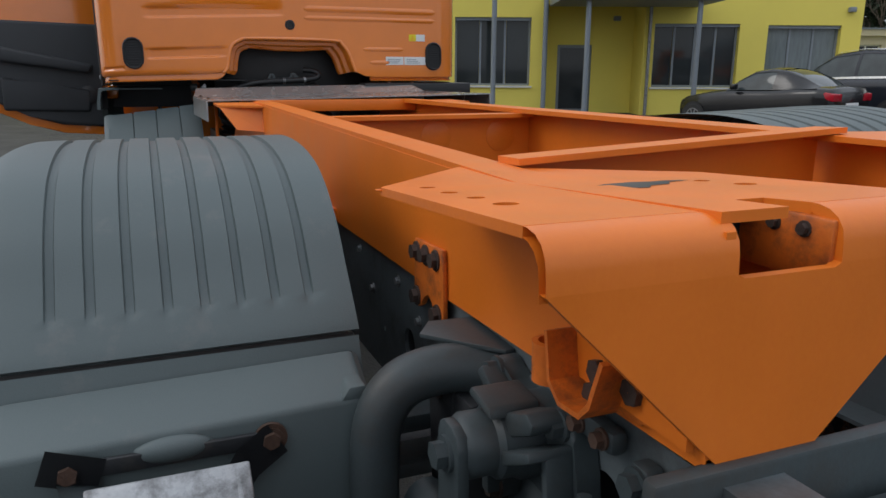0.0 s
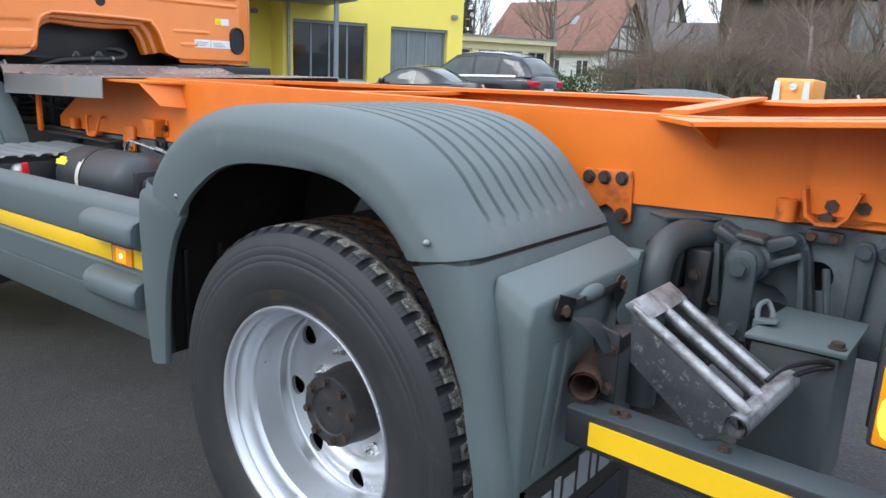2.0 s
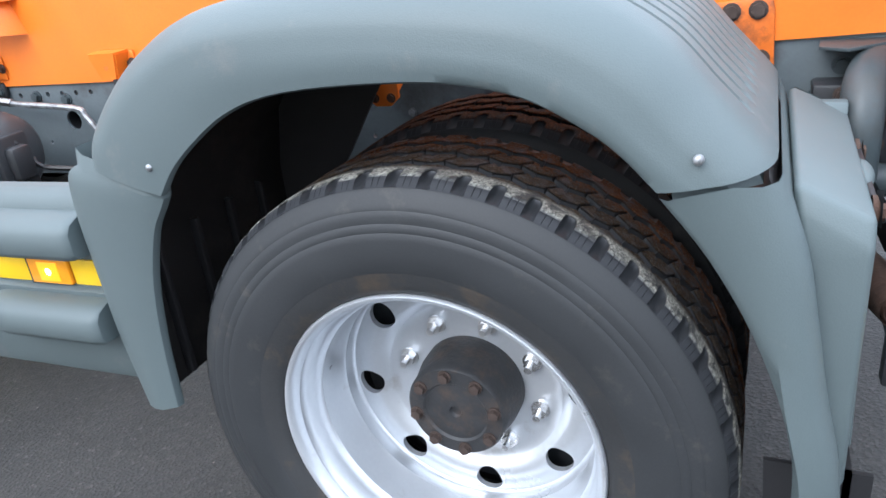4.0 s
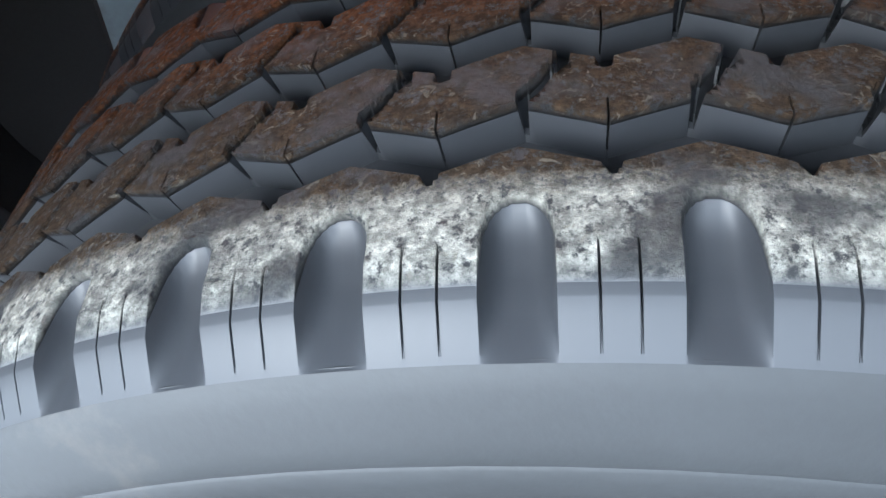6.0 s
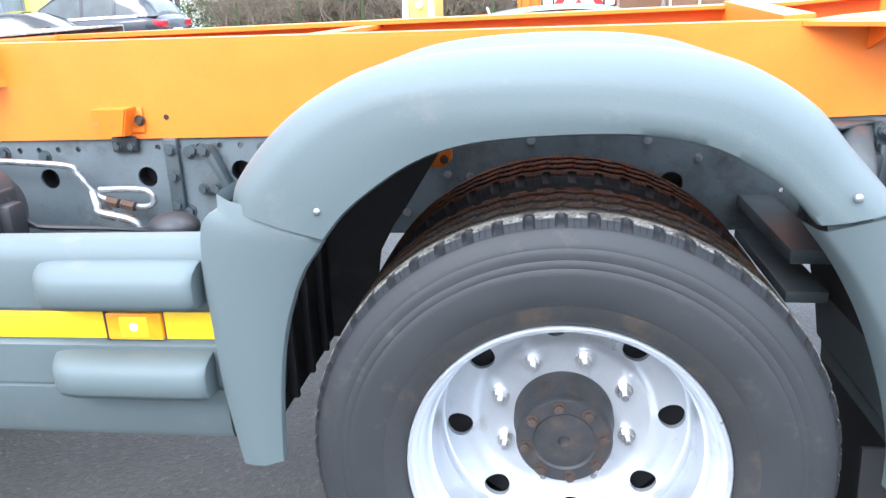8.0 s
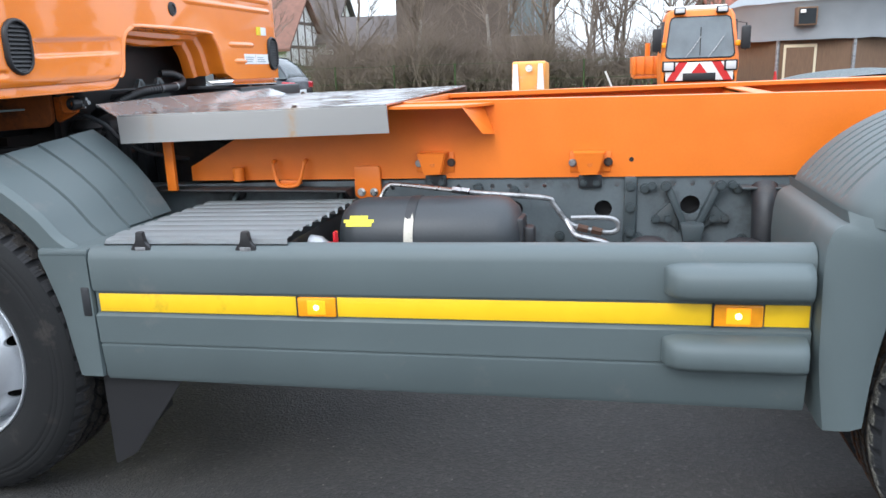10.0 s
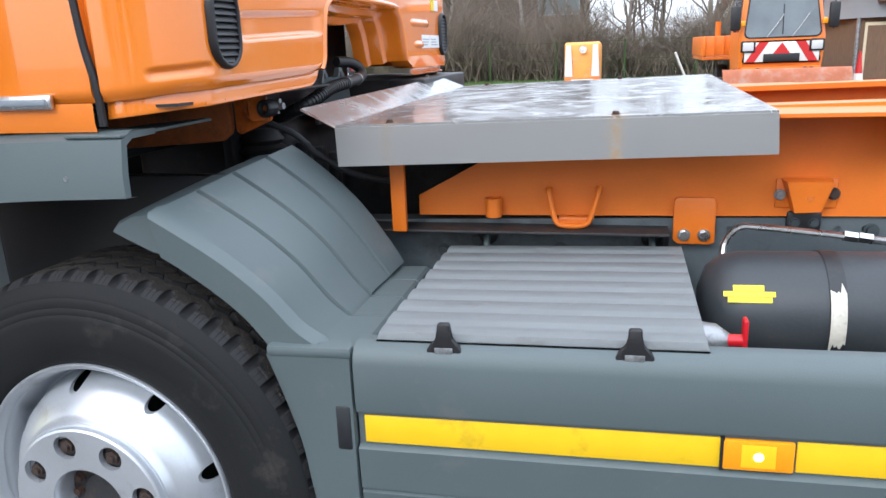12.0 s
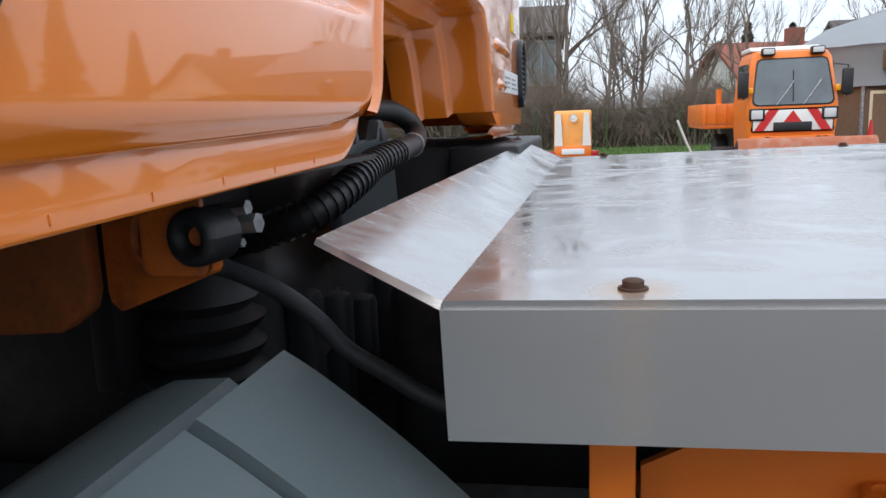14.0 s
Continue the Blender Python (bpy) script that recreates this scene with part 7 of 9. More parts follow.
strap("hinge_strap", [((0.711, 0.085, 0.825), (0, 0.35, 0.94)), ((0.712, 0.15, 0.802), (0, 0.35, 0.94))], 0.046, 0.006, "dark_paint", truck)
strap("hinge_plate", [((0.712, 0.135, 0.792), (0.1, 0.97, -0.2)), ((0.735, 0.14, 0.797), (0.1, 0.97, -0.2)), ((0.758, 0.148, 0.785), (0.1, 0.97, -0.2)), ((0.778, 0.158, 0.762), (0.1, 0.97, -0.2)), ((0.793, 0.168, 0.735), (0.1, 0.97, -0.2))], 0.075, 0.006, "grey_paint", truck)
strap("hinge_strap", [((0.712, 0.365, 0.812), (0, -0.5, 0.86)), ((0.714, 0.325, 0.785), (0, -0.5, 0.86)), ((0.735, 0.29, 0.745), (0.3, -0.6, 0.74)), ((0.765, 0.265, 0.70), (0.6, -0.4, 0.7))], 0.05, 0.006, "dark_paint", truck)
part("hinge_bar", prismed([(0.113, 0.822), (0.357, 0.822), (0.357, 0.80), (0.113, 0.80)], "x", 0.703, 0.711, 0.002), "dark_paint", truck)
part("hinge_bracket", prismed([(0.755, 0.78), (0.80, 0.77), (0.80, 0.62), (0.765, 0.62)], "y", 0.17, 0.178, 0.002), "dark_paint", truck)
part("hinge_bracket", prismed([(0.74, 0.75), (0.80, 0.765), (0.80, 0.735), (0.75, 0.72)], "y", 0.178, 0.29, 0.002), "dark_paint", truck)
for z in (0.74, 0.66):
    part("bracket_bolt", bolted((0.785, 0.17, z), "-y", 0.01, 0.01), "bolt_rust", truck)
bm = bmesh.new()
tube(bm, [(0.758, 0.125, 0.668), (0.70, 0.30, 0.668)], 0.031, 20, False, 0)
tube(bm, [(0.758, 0.125, 0.668), (0.70, 0.30, 0.668)], 0.026, 20, False, 0)
part("cross_tube", bm, "rust", truck)
bm = bmesh.new()
bmesh.ops.create_icosphere(bm, subdivisions=3, radius=0.05, matrix=Matrix.Translation((0.70, 0.235, 0.817)) @ Matrix.Diagonal((0.35, 1.0, 0.35, 1)))
part("oval_boss", bm, "grey_plastic", truck)
# diagonal flutes on the mudguard's back
for y in (0.10, 0.15):
    bm = prismed([(y, 0.74), (y + 0.018, 0.745), (y - 0.03, 0.50), (y - 0.052, 0.49)], "x", 0.698, 0.708, 0.003)
    part("flute", bm, "grey_plastic", truck)
# side guard at the rear with yellow strip
guard = part("side_guard", prismed([(0.74, 0.56), (1.27, 0.545), (1.27, 0.63), (0.74, 0.632)], "y", 0.10, 0.128, 0.004), "dark_paint", truck)
part("guard_top", boxed(0.74, 1.27, 0.10, 0.17, 0.628, 0.634, 0.002), "grey_paint", guard)
for x_ in (0.82, 0.84, 1.02):
    part("guard_bolt", bolted((x_, 0.135, 0.634), "z", 0.009, 0.008), "bolt_rust", guard)
part("reflective_strip", prismed([(0.79, 0.572), (1.20, 0.560), (1.20, 0.612), (0.79, 0.618)], "y", 0.097, 0.1005), "tape_yellow", guard, smooth=0)
part("mud_flap", prismed([(0.60, 0.47), (0.735, 0.47), (0.735, 0.1), (0.62, 0.1)], "y", 0.02, 0.028), "black_plastic", truck, smooth=0)
flap = part("mud_flap", boxed(0.70, 0.71, 0.02, 0.51, 0.08, 0.47), "black_plastic", truck, "black mud flap with pale printed bars", smooth=0)
for y_, w_, h_ in ((0.075, 0.045, 0.05), (0.135, 0.022, 0.065), (0.172, 0.045, 0.05), (0.232, 0.045, 0.08), (0.292, 0.022, 0.08), (0.33, 0.05, 0.05), (0.39, 0.02, 0.05)):
    part("printed_bar", boxed(0.7095, 0.7125, y_, y_ + w_, 0.385, 0.385 + h_), "tarp", flap, smooth=0)
part("printed_bar", boxed(0.7095, 0.7125, 0.27, 0.45, 0.27, 0.34), "car_navy", flap, smooth=0)
# tail lamp
lamp = part("tail_lamp", boxed(1.222, 1.29, 0.068, 0.52, 0.745, 0.892, 0.006), "liner", truck, "long rear lamp cluster, amber end lit")
part("indicator_lens", boxed(1.229, 1.268, 0.060, 0.070, 0.752, 0.872, 0.005), "amber_lens", lamp)
bm = bmesh.new()
bmesh.ops.create_icosphere(bm, subdivisions=2, radius=0.036, matrix=Matrix.Translation((1.249, 0.060, 0.80)) @ Matrix.Diagonal((0.5, 0.15, 1.0, 1)))
part("lit_bulb", bm, "amber_lit", lamp)
for y0, y1, mats in ((0.07, 0.118, ("red_lit", "red_lit", "red_lens")), (0.1195, 0.195, ("amber_lens", "amber_lens", "red_lens")), (0.1965, 0.31, ("red_lens",) * 3), (0.3115, 0.345, ("red_lens", "red_lit", "red_lit")), (0.3465, 0.42, ("red_lens",) * 3), (0.4215, 0.515, ("clear_lens",) * 3)):
    for (z0, z1, x1), mt in zip(((0.752, 0.797, 1.310), (0.7985, 0.842, 1.314), (0.8435, 0.886, 1.309)), mats):
        part("lens", boxed(1.286, x1, y0, y1, z0, z1, 0.003), mt, lamp, smooth=0)
for z in (0.776, 0.82, 0.864):
    part("lens_rib", boxed(1.308, 1.3155, 0.066, 0.40, z - 0.0015, z + 0.0015, 0.0005), "red_lens", lamp, smooth=0)
part("reflector", boxed(1.2855, 1.2875, 0.075, 0.51, 0.756, 0.882), "bright_metal", lamp, smooth=0)

# things inside the rear wheel arch
bm = bmesh.new()
loft(bm, [[(-0.47, y, 0.42), (-0.468, y, 0.72), (-0.44, y, 0.86), (-0.36, y, 0.965), (-0.25, y, 1.04), (-0.13, y, 1.085), (-0.05, y, 1.095)] for y in (0.03, 0.2, 0.36, 0.50)])
bmesh.ops.solidify(bm, geom=bm.faces[:], thickness=0.008)
part("dark_arch_lining", bm, "liner", truck, smooth=60)
part("inner_edge_plate", prismed([(-0.47, 0.42), (-0.47, 0.84), (-0.43, 0.93), (-0.36, 0.985), (-0.255, 1.04), (-0.12, 1.07), (-0.125, 0.985), (-0.165, 0.92), (-0.191, 0.88), (-0.23, 0.82), (-0.268, 0.76), (-0.30, 0.715), (-0.335, 0.65), (-0.37, 0.42)], "y", 0.497, 0.505), "liner", truck)
for i in range(4):
    part("liner_rib", boxed(-0.472, -0.452, 0.06 + 0.11 * i, 0.075 + 0.11 * i, 0.43, 0.72, 0.004), "black_plastic", truck)
bm = prismed([(-0.245, 0.94), (-0.165, 0.94), (-0.163, 0.862), (-0.185, 0.843), (-0.222, 0.843), (-0.245, 0.862)], "y", 0.556, 0.564, 0.002)
prism(bm, [(0.556, 0.935), (0.664, 0.935), (0.664, 0.945), (0.556, 0.945)], "x", -0.24, -0.17)
for x in (-0.243, -0.173):
    prism(bm, [(0.562, 0.87), (0.664, 0.92), (0.664, 0.94), (0.562, 0.94)], "x", x, x + 0.006)
ab = part("stop_bracket", bm, "orange_frame", truck)
for x in (-0.222, -0.182):
    part("bolt", bolted((x, 0.556, 0.862), "-y", 0.008, 0.006), "rust", ab)
part("end_web", boxed(0.98, 1.162, 0.648, 0.656, 0.97, 1.160), "orange_frame", truck, smooth=0)
for x, z in ((-0.19, 0.80), (-0.133, 0.795), (-0.30, 0.70), (0.02, 0.885), (0.12, 0.82), (0.3, 0.885), (0.42, 0.84), (0.5, 0.885)):
    part("rail_bolt", bolted((x, 0.671, z), "-y", 0.008, 0.008), "galvanised", truck)
part("arch_bracket", boxed(0.52, 0.60, 0.25, 0.67, 0.72, 0.75, 0.004), "grey_paint", truck)
part("arch_bracket", boxed(0.52, 0.60, 0.25, 0.67, 0.64, 0.665, 0.004), "grey_paint", truck)

# ---- the surroundings ----
MB = Matrix(((0.37, -0.929, 0, 1.609), (0.929, 0.37, 0, 0.242), (0, 0, 1, 0), (0, 0, 0, 1)))   # along the yellow front, away from it, up


def turned(bm, m=MB):
    bm.transform(m)
    return bm


def wall_cells(bm, x0, x1, z0, z1, d0, d1, holes):
    xs = sorted({x0, x1, *[v for h in holes for v in (h[0], h[1])]})
    zs = sorted({z0, z1, *[v for h in holes for v in (h[2], h[3])]})
    for a, b in zip(xs, xs[1:]):
        for c, d in zip(zs, zs[1:]):
            if not any(h[0] <= (a + b) / 2 <= h[1] and h[2] <= (c + d) / 2 <= h[3] for h in holes):
                box(bm, a, b, d0, d1, c, d)
    bmesh.ops.remove_doubles(bm, verts=bm.verts, dist=0.0005)
    return bm


def window(parent, x0, x1, z0, z1, d, panes, frame, glass, m=MB, t=0.06):
    bm = sheet(bmesh.new(), [(x0, z0), (x1, z0), (x1, z1), (x0, z1)], [[(x0 + t, z0 + t), (x1 - t, z0 + t), (x1 - t, z1 - t), (x0 + t, z1 - t)]], "y", d, d + 0.06)
    w = part("window", turned(bm, m), frame, parent, smooth=0)
    for i in range(1, panes):
        x = x0 + (x1 - x0 - t) * i / panes
        part("mullion", turned(boxed(x, x + t, d + 0.003, d + 0.063, z0 + t, z1 - t), m), frame, w, smooth=0)
    for i in range(panes):
        a = x0 + (x1 - x0) * i / panes + t * 0.5
        b = x0 + (x1 - x0) * (i + 1) / panes - t * 0.5
        part("pane", turned(boxed(a, b, d + 0.03, d + 0.04, z0 + t * 0.8, z1 - t * 0.8), m), glass, w, smooth=0)
    return w


def plan(x, y, z=0, m=MB):
    return m @ Vector((x, y, z))


yb = thing("yellow_building", "yellow rendered commercial building with a grey steel entrance canopy", "building", plan(4, 24, GZ))
D = 22
holes = [(0.3, 2.5, 0.78, 2.7), (2.9, 5.75, GZ - 0.1, 3.1), (6.05, 8.5, 0.76, 2.55), (9.31, 11.42, 0.78, 2.52)]
bm = wall_cells(bmesh.new(), -14, 12, GZ, 6.5, D, D + 0.35, holes)
box(bm, 11.65, 12, D + 0.35, D + 14, GZ, 6.5)
box(bm, -14, 12, D + 14, D + 14.3, GZ, 6.5)
part("wall", turned(bm), "yellow_wall", yb, smooth=0)
bm = wall_cells(bmesh.new(), 2.9, 5.75, GZ, 3.1, D + 1.2, D + 1.4, [(3.45, 4.5, GZ, 1.98)])
part("entrance_wall", turned(bm), "yellow_wall", yb, smooth=0)
for x in (2.8, 5.75):
    part("entrance_wall", turned(boxed(x, x + 0.1, D + 0.35, D + 1.4, GZ, 3.1)), "yellow_wall", yb, smooth=0)
part("roof", turned(boxed(-14.1, 12.1, D - 0.1, D + 14.4, 6.5, 6.7)), "steel_grey", yb, smooth=0)
for x0, x1, z0, z1, n, g in ((0.3, 2.5, 0.78, 2.7, 3, "glass_dark"), (6.05, 8.5, 0.76, 2.55, 4, "glass_dark"), (9.31, 11.42, 0.78, 2.52, 3, "glass_curtain")):
    window(yb, x0, x1, z0, z1, D + 0.18, n, "steel_grey", g)
    part("window_sill", turned(boxed(x0 - 0.05, x1 + 0.05, D - 0.06, D + 0.2, z0 - 0.05, z0 - 0.003)), "white_wall", yb, smooth=0)
    part("shutter_box", turned(boxed(x0, x1, D + 0.06, D + 0.17, z1 - 0.09, z1 - 0.002)), "steel_grey", yb, smooth=0)
window(yb, 3.45, 4.5, GZ + 0.02, 1.98, D + 1.25, 1, "steel_grey", "glass_dark", t=0.09)
cano = part("canopy", turned(boxed(3.0, 7.22, D - 2.2, D, 3.0, 3.26, 0.02)), "steel_grey", yb, smooth=0)
for x, d in ((1.36, D - 1.0), (2.85, D - 0.4), (3.75, D - 2.0), (6.65, D - 2.0)):
    part("canopy_post", turned(piped([(x, d, GZ), (x, d, 3.05 if x > 2.9 else 4.2)], 0.07, 12, 0)), "steel_grey", yb)
part("downpipe", turned(piped([(5.9, D - 0.06, GZ), (5.9, D - 0.06, 3.0)], 0.05, 10, 0)), "galvanised", yb)
for x, z in ((5.2, 2.75), (11.62, 2.95)):
    part("wall_lamp", turned(boxed(x - 0.1, x + 0.1, D - 0.15 if x > 6 else D + 1.0, D if x > 6 else D + 1.2, z - 0.07, z + 0.07, 0.03)), "steel_grey", yb)

annex = thing("low_annex", "low cream annex with a flat roof and dark window strip", "building", plan(17, 28, GZ))
part("wall", turned(wall_cells(bmesh.new(), 12.2, 19.6, GZ, 2.45, 27, 27.3, [(13.2 + 1.3 * i, 14.2 + 1.3 * i, 1.75, 2.15) for i in range(5)])), "cream_wall", annex, smooth=0)
part("side_wall", turned(boxed(19.3, 19.6, 27.3, 33, GZ, 2.45)), "cream_wall", annex, smooth=0)
part("roof", turned(boxed(12.1, 19.8, 26.8, 33, 2.45, 2.66)), "cream_wall", annex, smooth=0)
part("roof_edge", turned(boxed(12.05, 19.85, 26.75, 33.05, 2.663, 2.72)), "steel_grey", annex, smooth=0)
for i in range(5):
    window(annex, 13.2 + 1.3 * i, 14.2 + 1.3 * i, 1.75, 2.15, 27.1, 2, "paint_white", "glass_dark", t=0.05)


def house(name, label, m, w, dep, eave, ridge, wall, roof, timber=False, windows=(), chimney=False, over=0.4):
    """A gabled house; the ridge runs along its own x; the front faces its own -y."""
    h = thing(name, label, "house", (m @ Vector((0, 0, GZ))))
    bm = prismed([(0, GZ), (dep, GZ), (dep, eave), (dep / 2, ridge), (0, eave)], "x", -w / 2, w / 2)
    part("wall", turned(bm, m), wall, h, smooth=0)
    for s in (0, 1):
        a = (-over, eave - over * (ridge - eave) / (dep / 2) + 0.06) if s == 0 else (dep + over, eave - over * (ridge - eave) / (dep / 2) + 0.06)
        b = (dep / 2, ridge + 0.06)
        bm = prismed([a, b, (b[0], b[1] + 0.18), (a[0], a[1] + 0.18)], "x", -w / 2 - over, w / 2 + over)
        part("roof", turned(bm, m), roof, h, smooth=0)
    if chimney:
        part("chimney", turned(boxed(w * 0.15, w * 0.15 + 0.7, dep * 0.45, dep * 0.45 + 0.7, ridge - 0.8, ridge + 0.9), m), "roof_red", h, smooth=0)
    if timber:
        for e in (-w / 2 - 0.03, w / 2 + 0.001):
            bm = bmesh.new()
            for z in (eave * 0.55, eave, (eave + ridge) / 2):
                k = dep / 2 if z <= eave else dep / 2 * (ridge - z) / (ridge - eave)
                box(bm, e, e + 0.03, dep / 2 - k, dep / 2 + k, z - 0.1, z + 0.1)
            for f in (0.1, 0.3, 0.5, 0.7, 0.9):
                top = eave + (ridge - eave) * (1 - abs(2 * f - 1)) - 0.15
                box(bm, e - 0.002 if e < 0 else e, e + 0.032 if e > 0 else e + 0.03, dep * f - 0.08, dep * f + 0.08, eave * 0.5, top)
            part("timber_frame", turned(bm, m), "dark_wood", h, smooth=0)
    for x, z, ww, hh in windows:
        window(h, x - ww / 2, x + ww / 2, z - hh / 2, z + hh / 2, -0.05, 2, "paint_white", "glass_dark", m, 0.08)
    return h


def placed(x, y, turn):
    return Matrix.Translation((x, y, 0)) @ Matrix.Rotation(radians(turn), 4, "Z")


hm = placed(-26.7, 45, 0)
h = house("tiled_house", "white house with a brown tiled roof and timbered gable", hm, 9.5, 6.6, 3.0, 6.2, "white_wall", "roof_tile", True, [(-3.4, 1.7, 1.0, 1.2), (-1.2, 1.7, 1.0, 1.2), (1.0, 1.7, 1.0, 1.2), (3.2, 1.7, 1.0, 1.2)])
part("skylight", turned(prismed([(1.5, 4.52), (2.1, 5.1), (2.1, 5.3), (1.5, 4.72)], "x", 1.0, 1.6), hm), "tarp", h, smooth=0)
house("half_timbered_house", "half-timbered white house with a dark roof", placed(-25.6, 50.5, 0), 9.5, 6.0, 3.6, 6.9, "white_wall", "roof_dark", True, [(-2, 2.2, 1.2, 1.3), (2, 2.2, 1.2, 1.3)])
house("low_barn", "long low barn with a dark brown roof", placed(-14.6, 44.5, 6), 7.5, 7, 2.8, 4.6, "dark_wood", "roof_dark")
house("garden_hut", "small brown wooden hut among bare shrubs", placed(-16.2, 38.5, 15), 1.9, 2.2, 1.35, 2.0, "brown_wood", "dark_wood", over=0.15)
wh = house("wooden_house", "dark wooden house with a tall gridded window", placed(-8.6, 41, 4), 9, 8, 5.6, 7.4, "dark_wood", "roof_dark")
window(wh, 1.9, 4.2, 2.9, 5.3, -0.05, 3, "steel_grey", "glass_curtain", placed(-8.6, 41, 4), 0.09)
house("red_roofed_house", "house with a steep red tiled roof", placed(7.6, 38, 18), 5.6, 7, 1.9, 4.35, "white_wall", "roof_red", False, [(-2, 1.5, 1.1, 1.2)], True)
gm = placed(14.6, 35, 4)
gh = house("gabled_house", "grey rendered house with a dark roof and a cross gable", gm, 11.5, 7, 2.7, 4.9, "white_wall", "roof_dark", False, [(-3.6, 1.5, 0.9, 1.1), (-1.6, 1.5, 0.9, 1.1)])
part("cross_gable", turned(prismed([(0.2, GZ), (5.4, GZ), (5.4, 2.6), (2.8, 4.75), (0.2, 2.6)], "y", -1.2, 3.0), gm), "white_wall", gh, smooth=0)
for a_, b_ in (((-0.2, 2.36), (2.8, 4.84)), ((5.8, 2.36), (2.8, 4.84))):
    part("gable_roof", turned(prismed([a_, b_, (b_[0], b_[1] + 0.16), (a_[0], a_[1] + 0.16)], "y", -1.6, 3.2), gm), "roof_dark", gh, smooth=0)
for x in (3.6, -2.4):
    part("chimney", turned(boxed(x, x + 0.6, 3.2, 3.8, 4.4, 5.65), gm), "roof_red", gh, smooth=0)
for x in (1.9, 3.2):
    window(gh, x, x + 0.8, 1.9, 3.0, -1.25, 2, "paint_white", "glass_dark", gm, 0.08)
# unseen houses added across the yard, for the truck's near side to reflect
house("unseen_house", "unseen gabled house added across the yard", placed(-6, -26, 178), 13, 9, 4.5, 8.4, "white_wall", "roof_tile", False, [(-3, 2, 1.2, 1.4), (0, 2, 1.2, 1.4), (3, 2, 1.2, 1.4)], True)
house("unseen_house", "unseen long low house added across the yard", placed(12, -30, 184), 16, 9, 4.0, 7.0, "cream_wall", "roof_dark", False, [(-4, 2, 1.2, 1.4), (0, 2, 1.2, 1.4), (4, 2, 1.2, 1.4)])

# ground strips by the hedge
bm = bmesh.new()
poly(bm, [(-60, 17.2, GZ + 0.006), (40, 17.2, GZ + 0.006), (40, 22.3, GZ + 0.006), (-60, 22.3, GZ + 0.006)])
tagged(part("gravel_strip", bm, "gravel"), "pale gravel strip along the yard's edge", "ground", kind="structure")
bm = bmesh.new()
random.seed(5)
poly(bm, [(-60, 22.3, GZ + 0.02), (40, 22.3, GZ + 0.02), (40, 60, GZ + 0.3), (-60, 60, GZ + 0.3)])
tagged(part("grass_strip", bm, "grass"), "mown green grass strip before the shrubs", "grass", kind="structure")
bm = bmesh.new()
for i in range(9000):
    x, y = random.uniform(-14, 5), random.uniform(22.3, 27)
    a, h = random.uniform(0, math.tau), random.uniform(0.04, 0.11)
    z = GZ + 0.02 + (y - 22.3) * 0.0074
    dx, dy = 0.02 * math.cos(a), 0.02 * math.sin(a)
    bm.faces.new([bm.verts.new((x - dx, y - dy, z)), bm.verts.new((x + dx, y + dy, z)), bm.verts.new((x + dy, y + dx, z + h))])
tagged(part("grass_blades", bm, "grass", smooth=0), "short green grass blades", "grass", kind="stuff")


# bare shrubs and trees
def twigs(bm, p, d, length, r, depth, rng, spread=0.55, kids=3, up=0.15):
    q = p + d * length
    mid = p + d * length * 0.5 + Vector((rng.uniform(-1, 1), rng.uniform(-1, 1), rng.uniform(-0.5, 0.5))) * length * 0.08
    n = 3 if r < 0.03 else 6
    u = d.cross(Vector((0.3, 0.2, 1))).normalized()
    v = d.cross(u).normalized()
    rings = []
    for c, rad in ((p, r), (mid, r * 0.82), (q, r * 0.6)):
        rings.append([bm.verts.new(c + rad * (math.cos(math.tau * k / n) * u + math.sin(math.tau * k / n) * v)) for k in range(n)])
    for a, b in zip(rings, rings[1:]):
        for k in range(n):
            bm.faces.new((a[k], a[(k + 1) % n], b[(k + 1) % n], b[k]))
    if depth <= 0:
        return
    for k in range(kids):
        w = Vector((rng.gauss(0, 1), rng.gauss(0, 1), rng.gauss(0, 0.6))).normalized()
        nd = (d + w * spread + Vector((0, 0, up))).normalized()
        start = p + d * length * rng.uniform(0.45, 1.0)
        twigs(bm, start, nd, length * rng.uniform(0.55, 0.8), r * rng.uniform(0.45, 0.62), depth - 1, rng, spread, kids, up)


def bare_tree(x, y, h, seed, label="bare leafless tree with a pale trunk", depth=5, mat="bark", lean=0.0):
    rng = random.Random(seed)
    t = thing("bare_tree", label, "tree", (x, y, GZ), "bare trees")
    bm = bmesh.new()
    top = h * 0.45
    tube(bm, [(x, y, GZ), (x + lean * 0.3, y, top * 0.5), (x + lean, y, top)], [h * 0.015, h * 0.012, h * 0.009], 8)
    part("trunk", bm, mat, t)
    bm = bmesh.new()
    twigs(bm, Vector((x + lean, y, top * 0.97)), Vector((lean * 0.2, 0, 1)).normalized(), h * 0.2, h * 0.0085, depth, rng, 0.5, 3, 0.25)
    for k in range(2):
        d = Vector((rng.gauss(0, 0.22), rng.gauss(0, 0.22), 1)).normalized()
        twigs(bm, Vector((x, y, top * 0.1)), d, h * 0.34, h * 0.008, depth, rng, 0.38, 3, 0.35)
    for k in range(9):
        z = top * rng.uniform(0.35, 0.95)
        a = rng.uniform(0, math.tau)
        twigs(bm, Vector((x + lean * z / top, y, z)), Vector((math.cos(a), math.sin(a), 0.75)).normalized(), h * rng.uniform(0.14, 0.22), h * 0.0045, depth - 1, rng, 0.5, 3, 0.2)
    part("crown", bm, "twig" if mat == "bark" else mat, t, smooth=0)
    return t


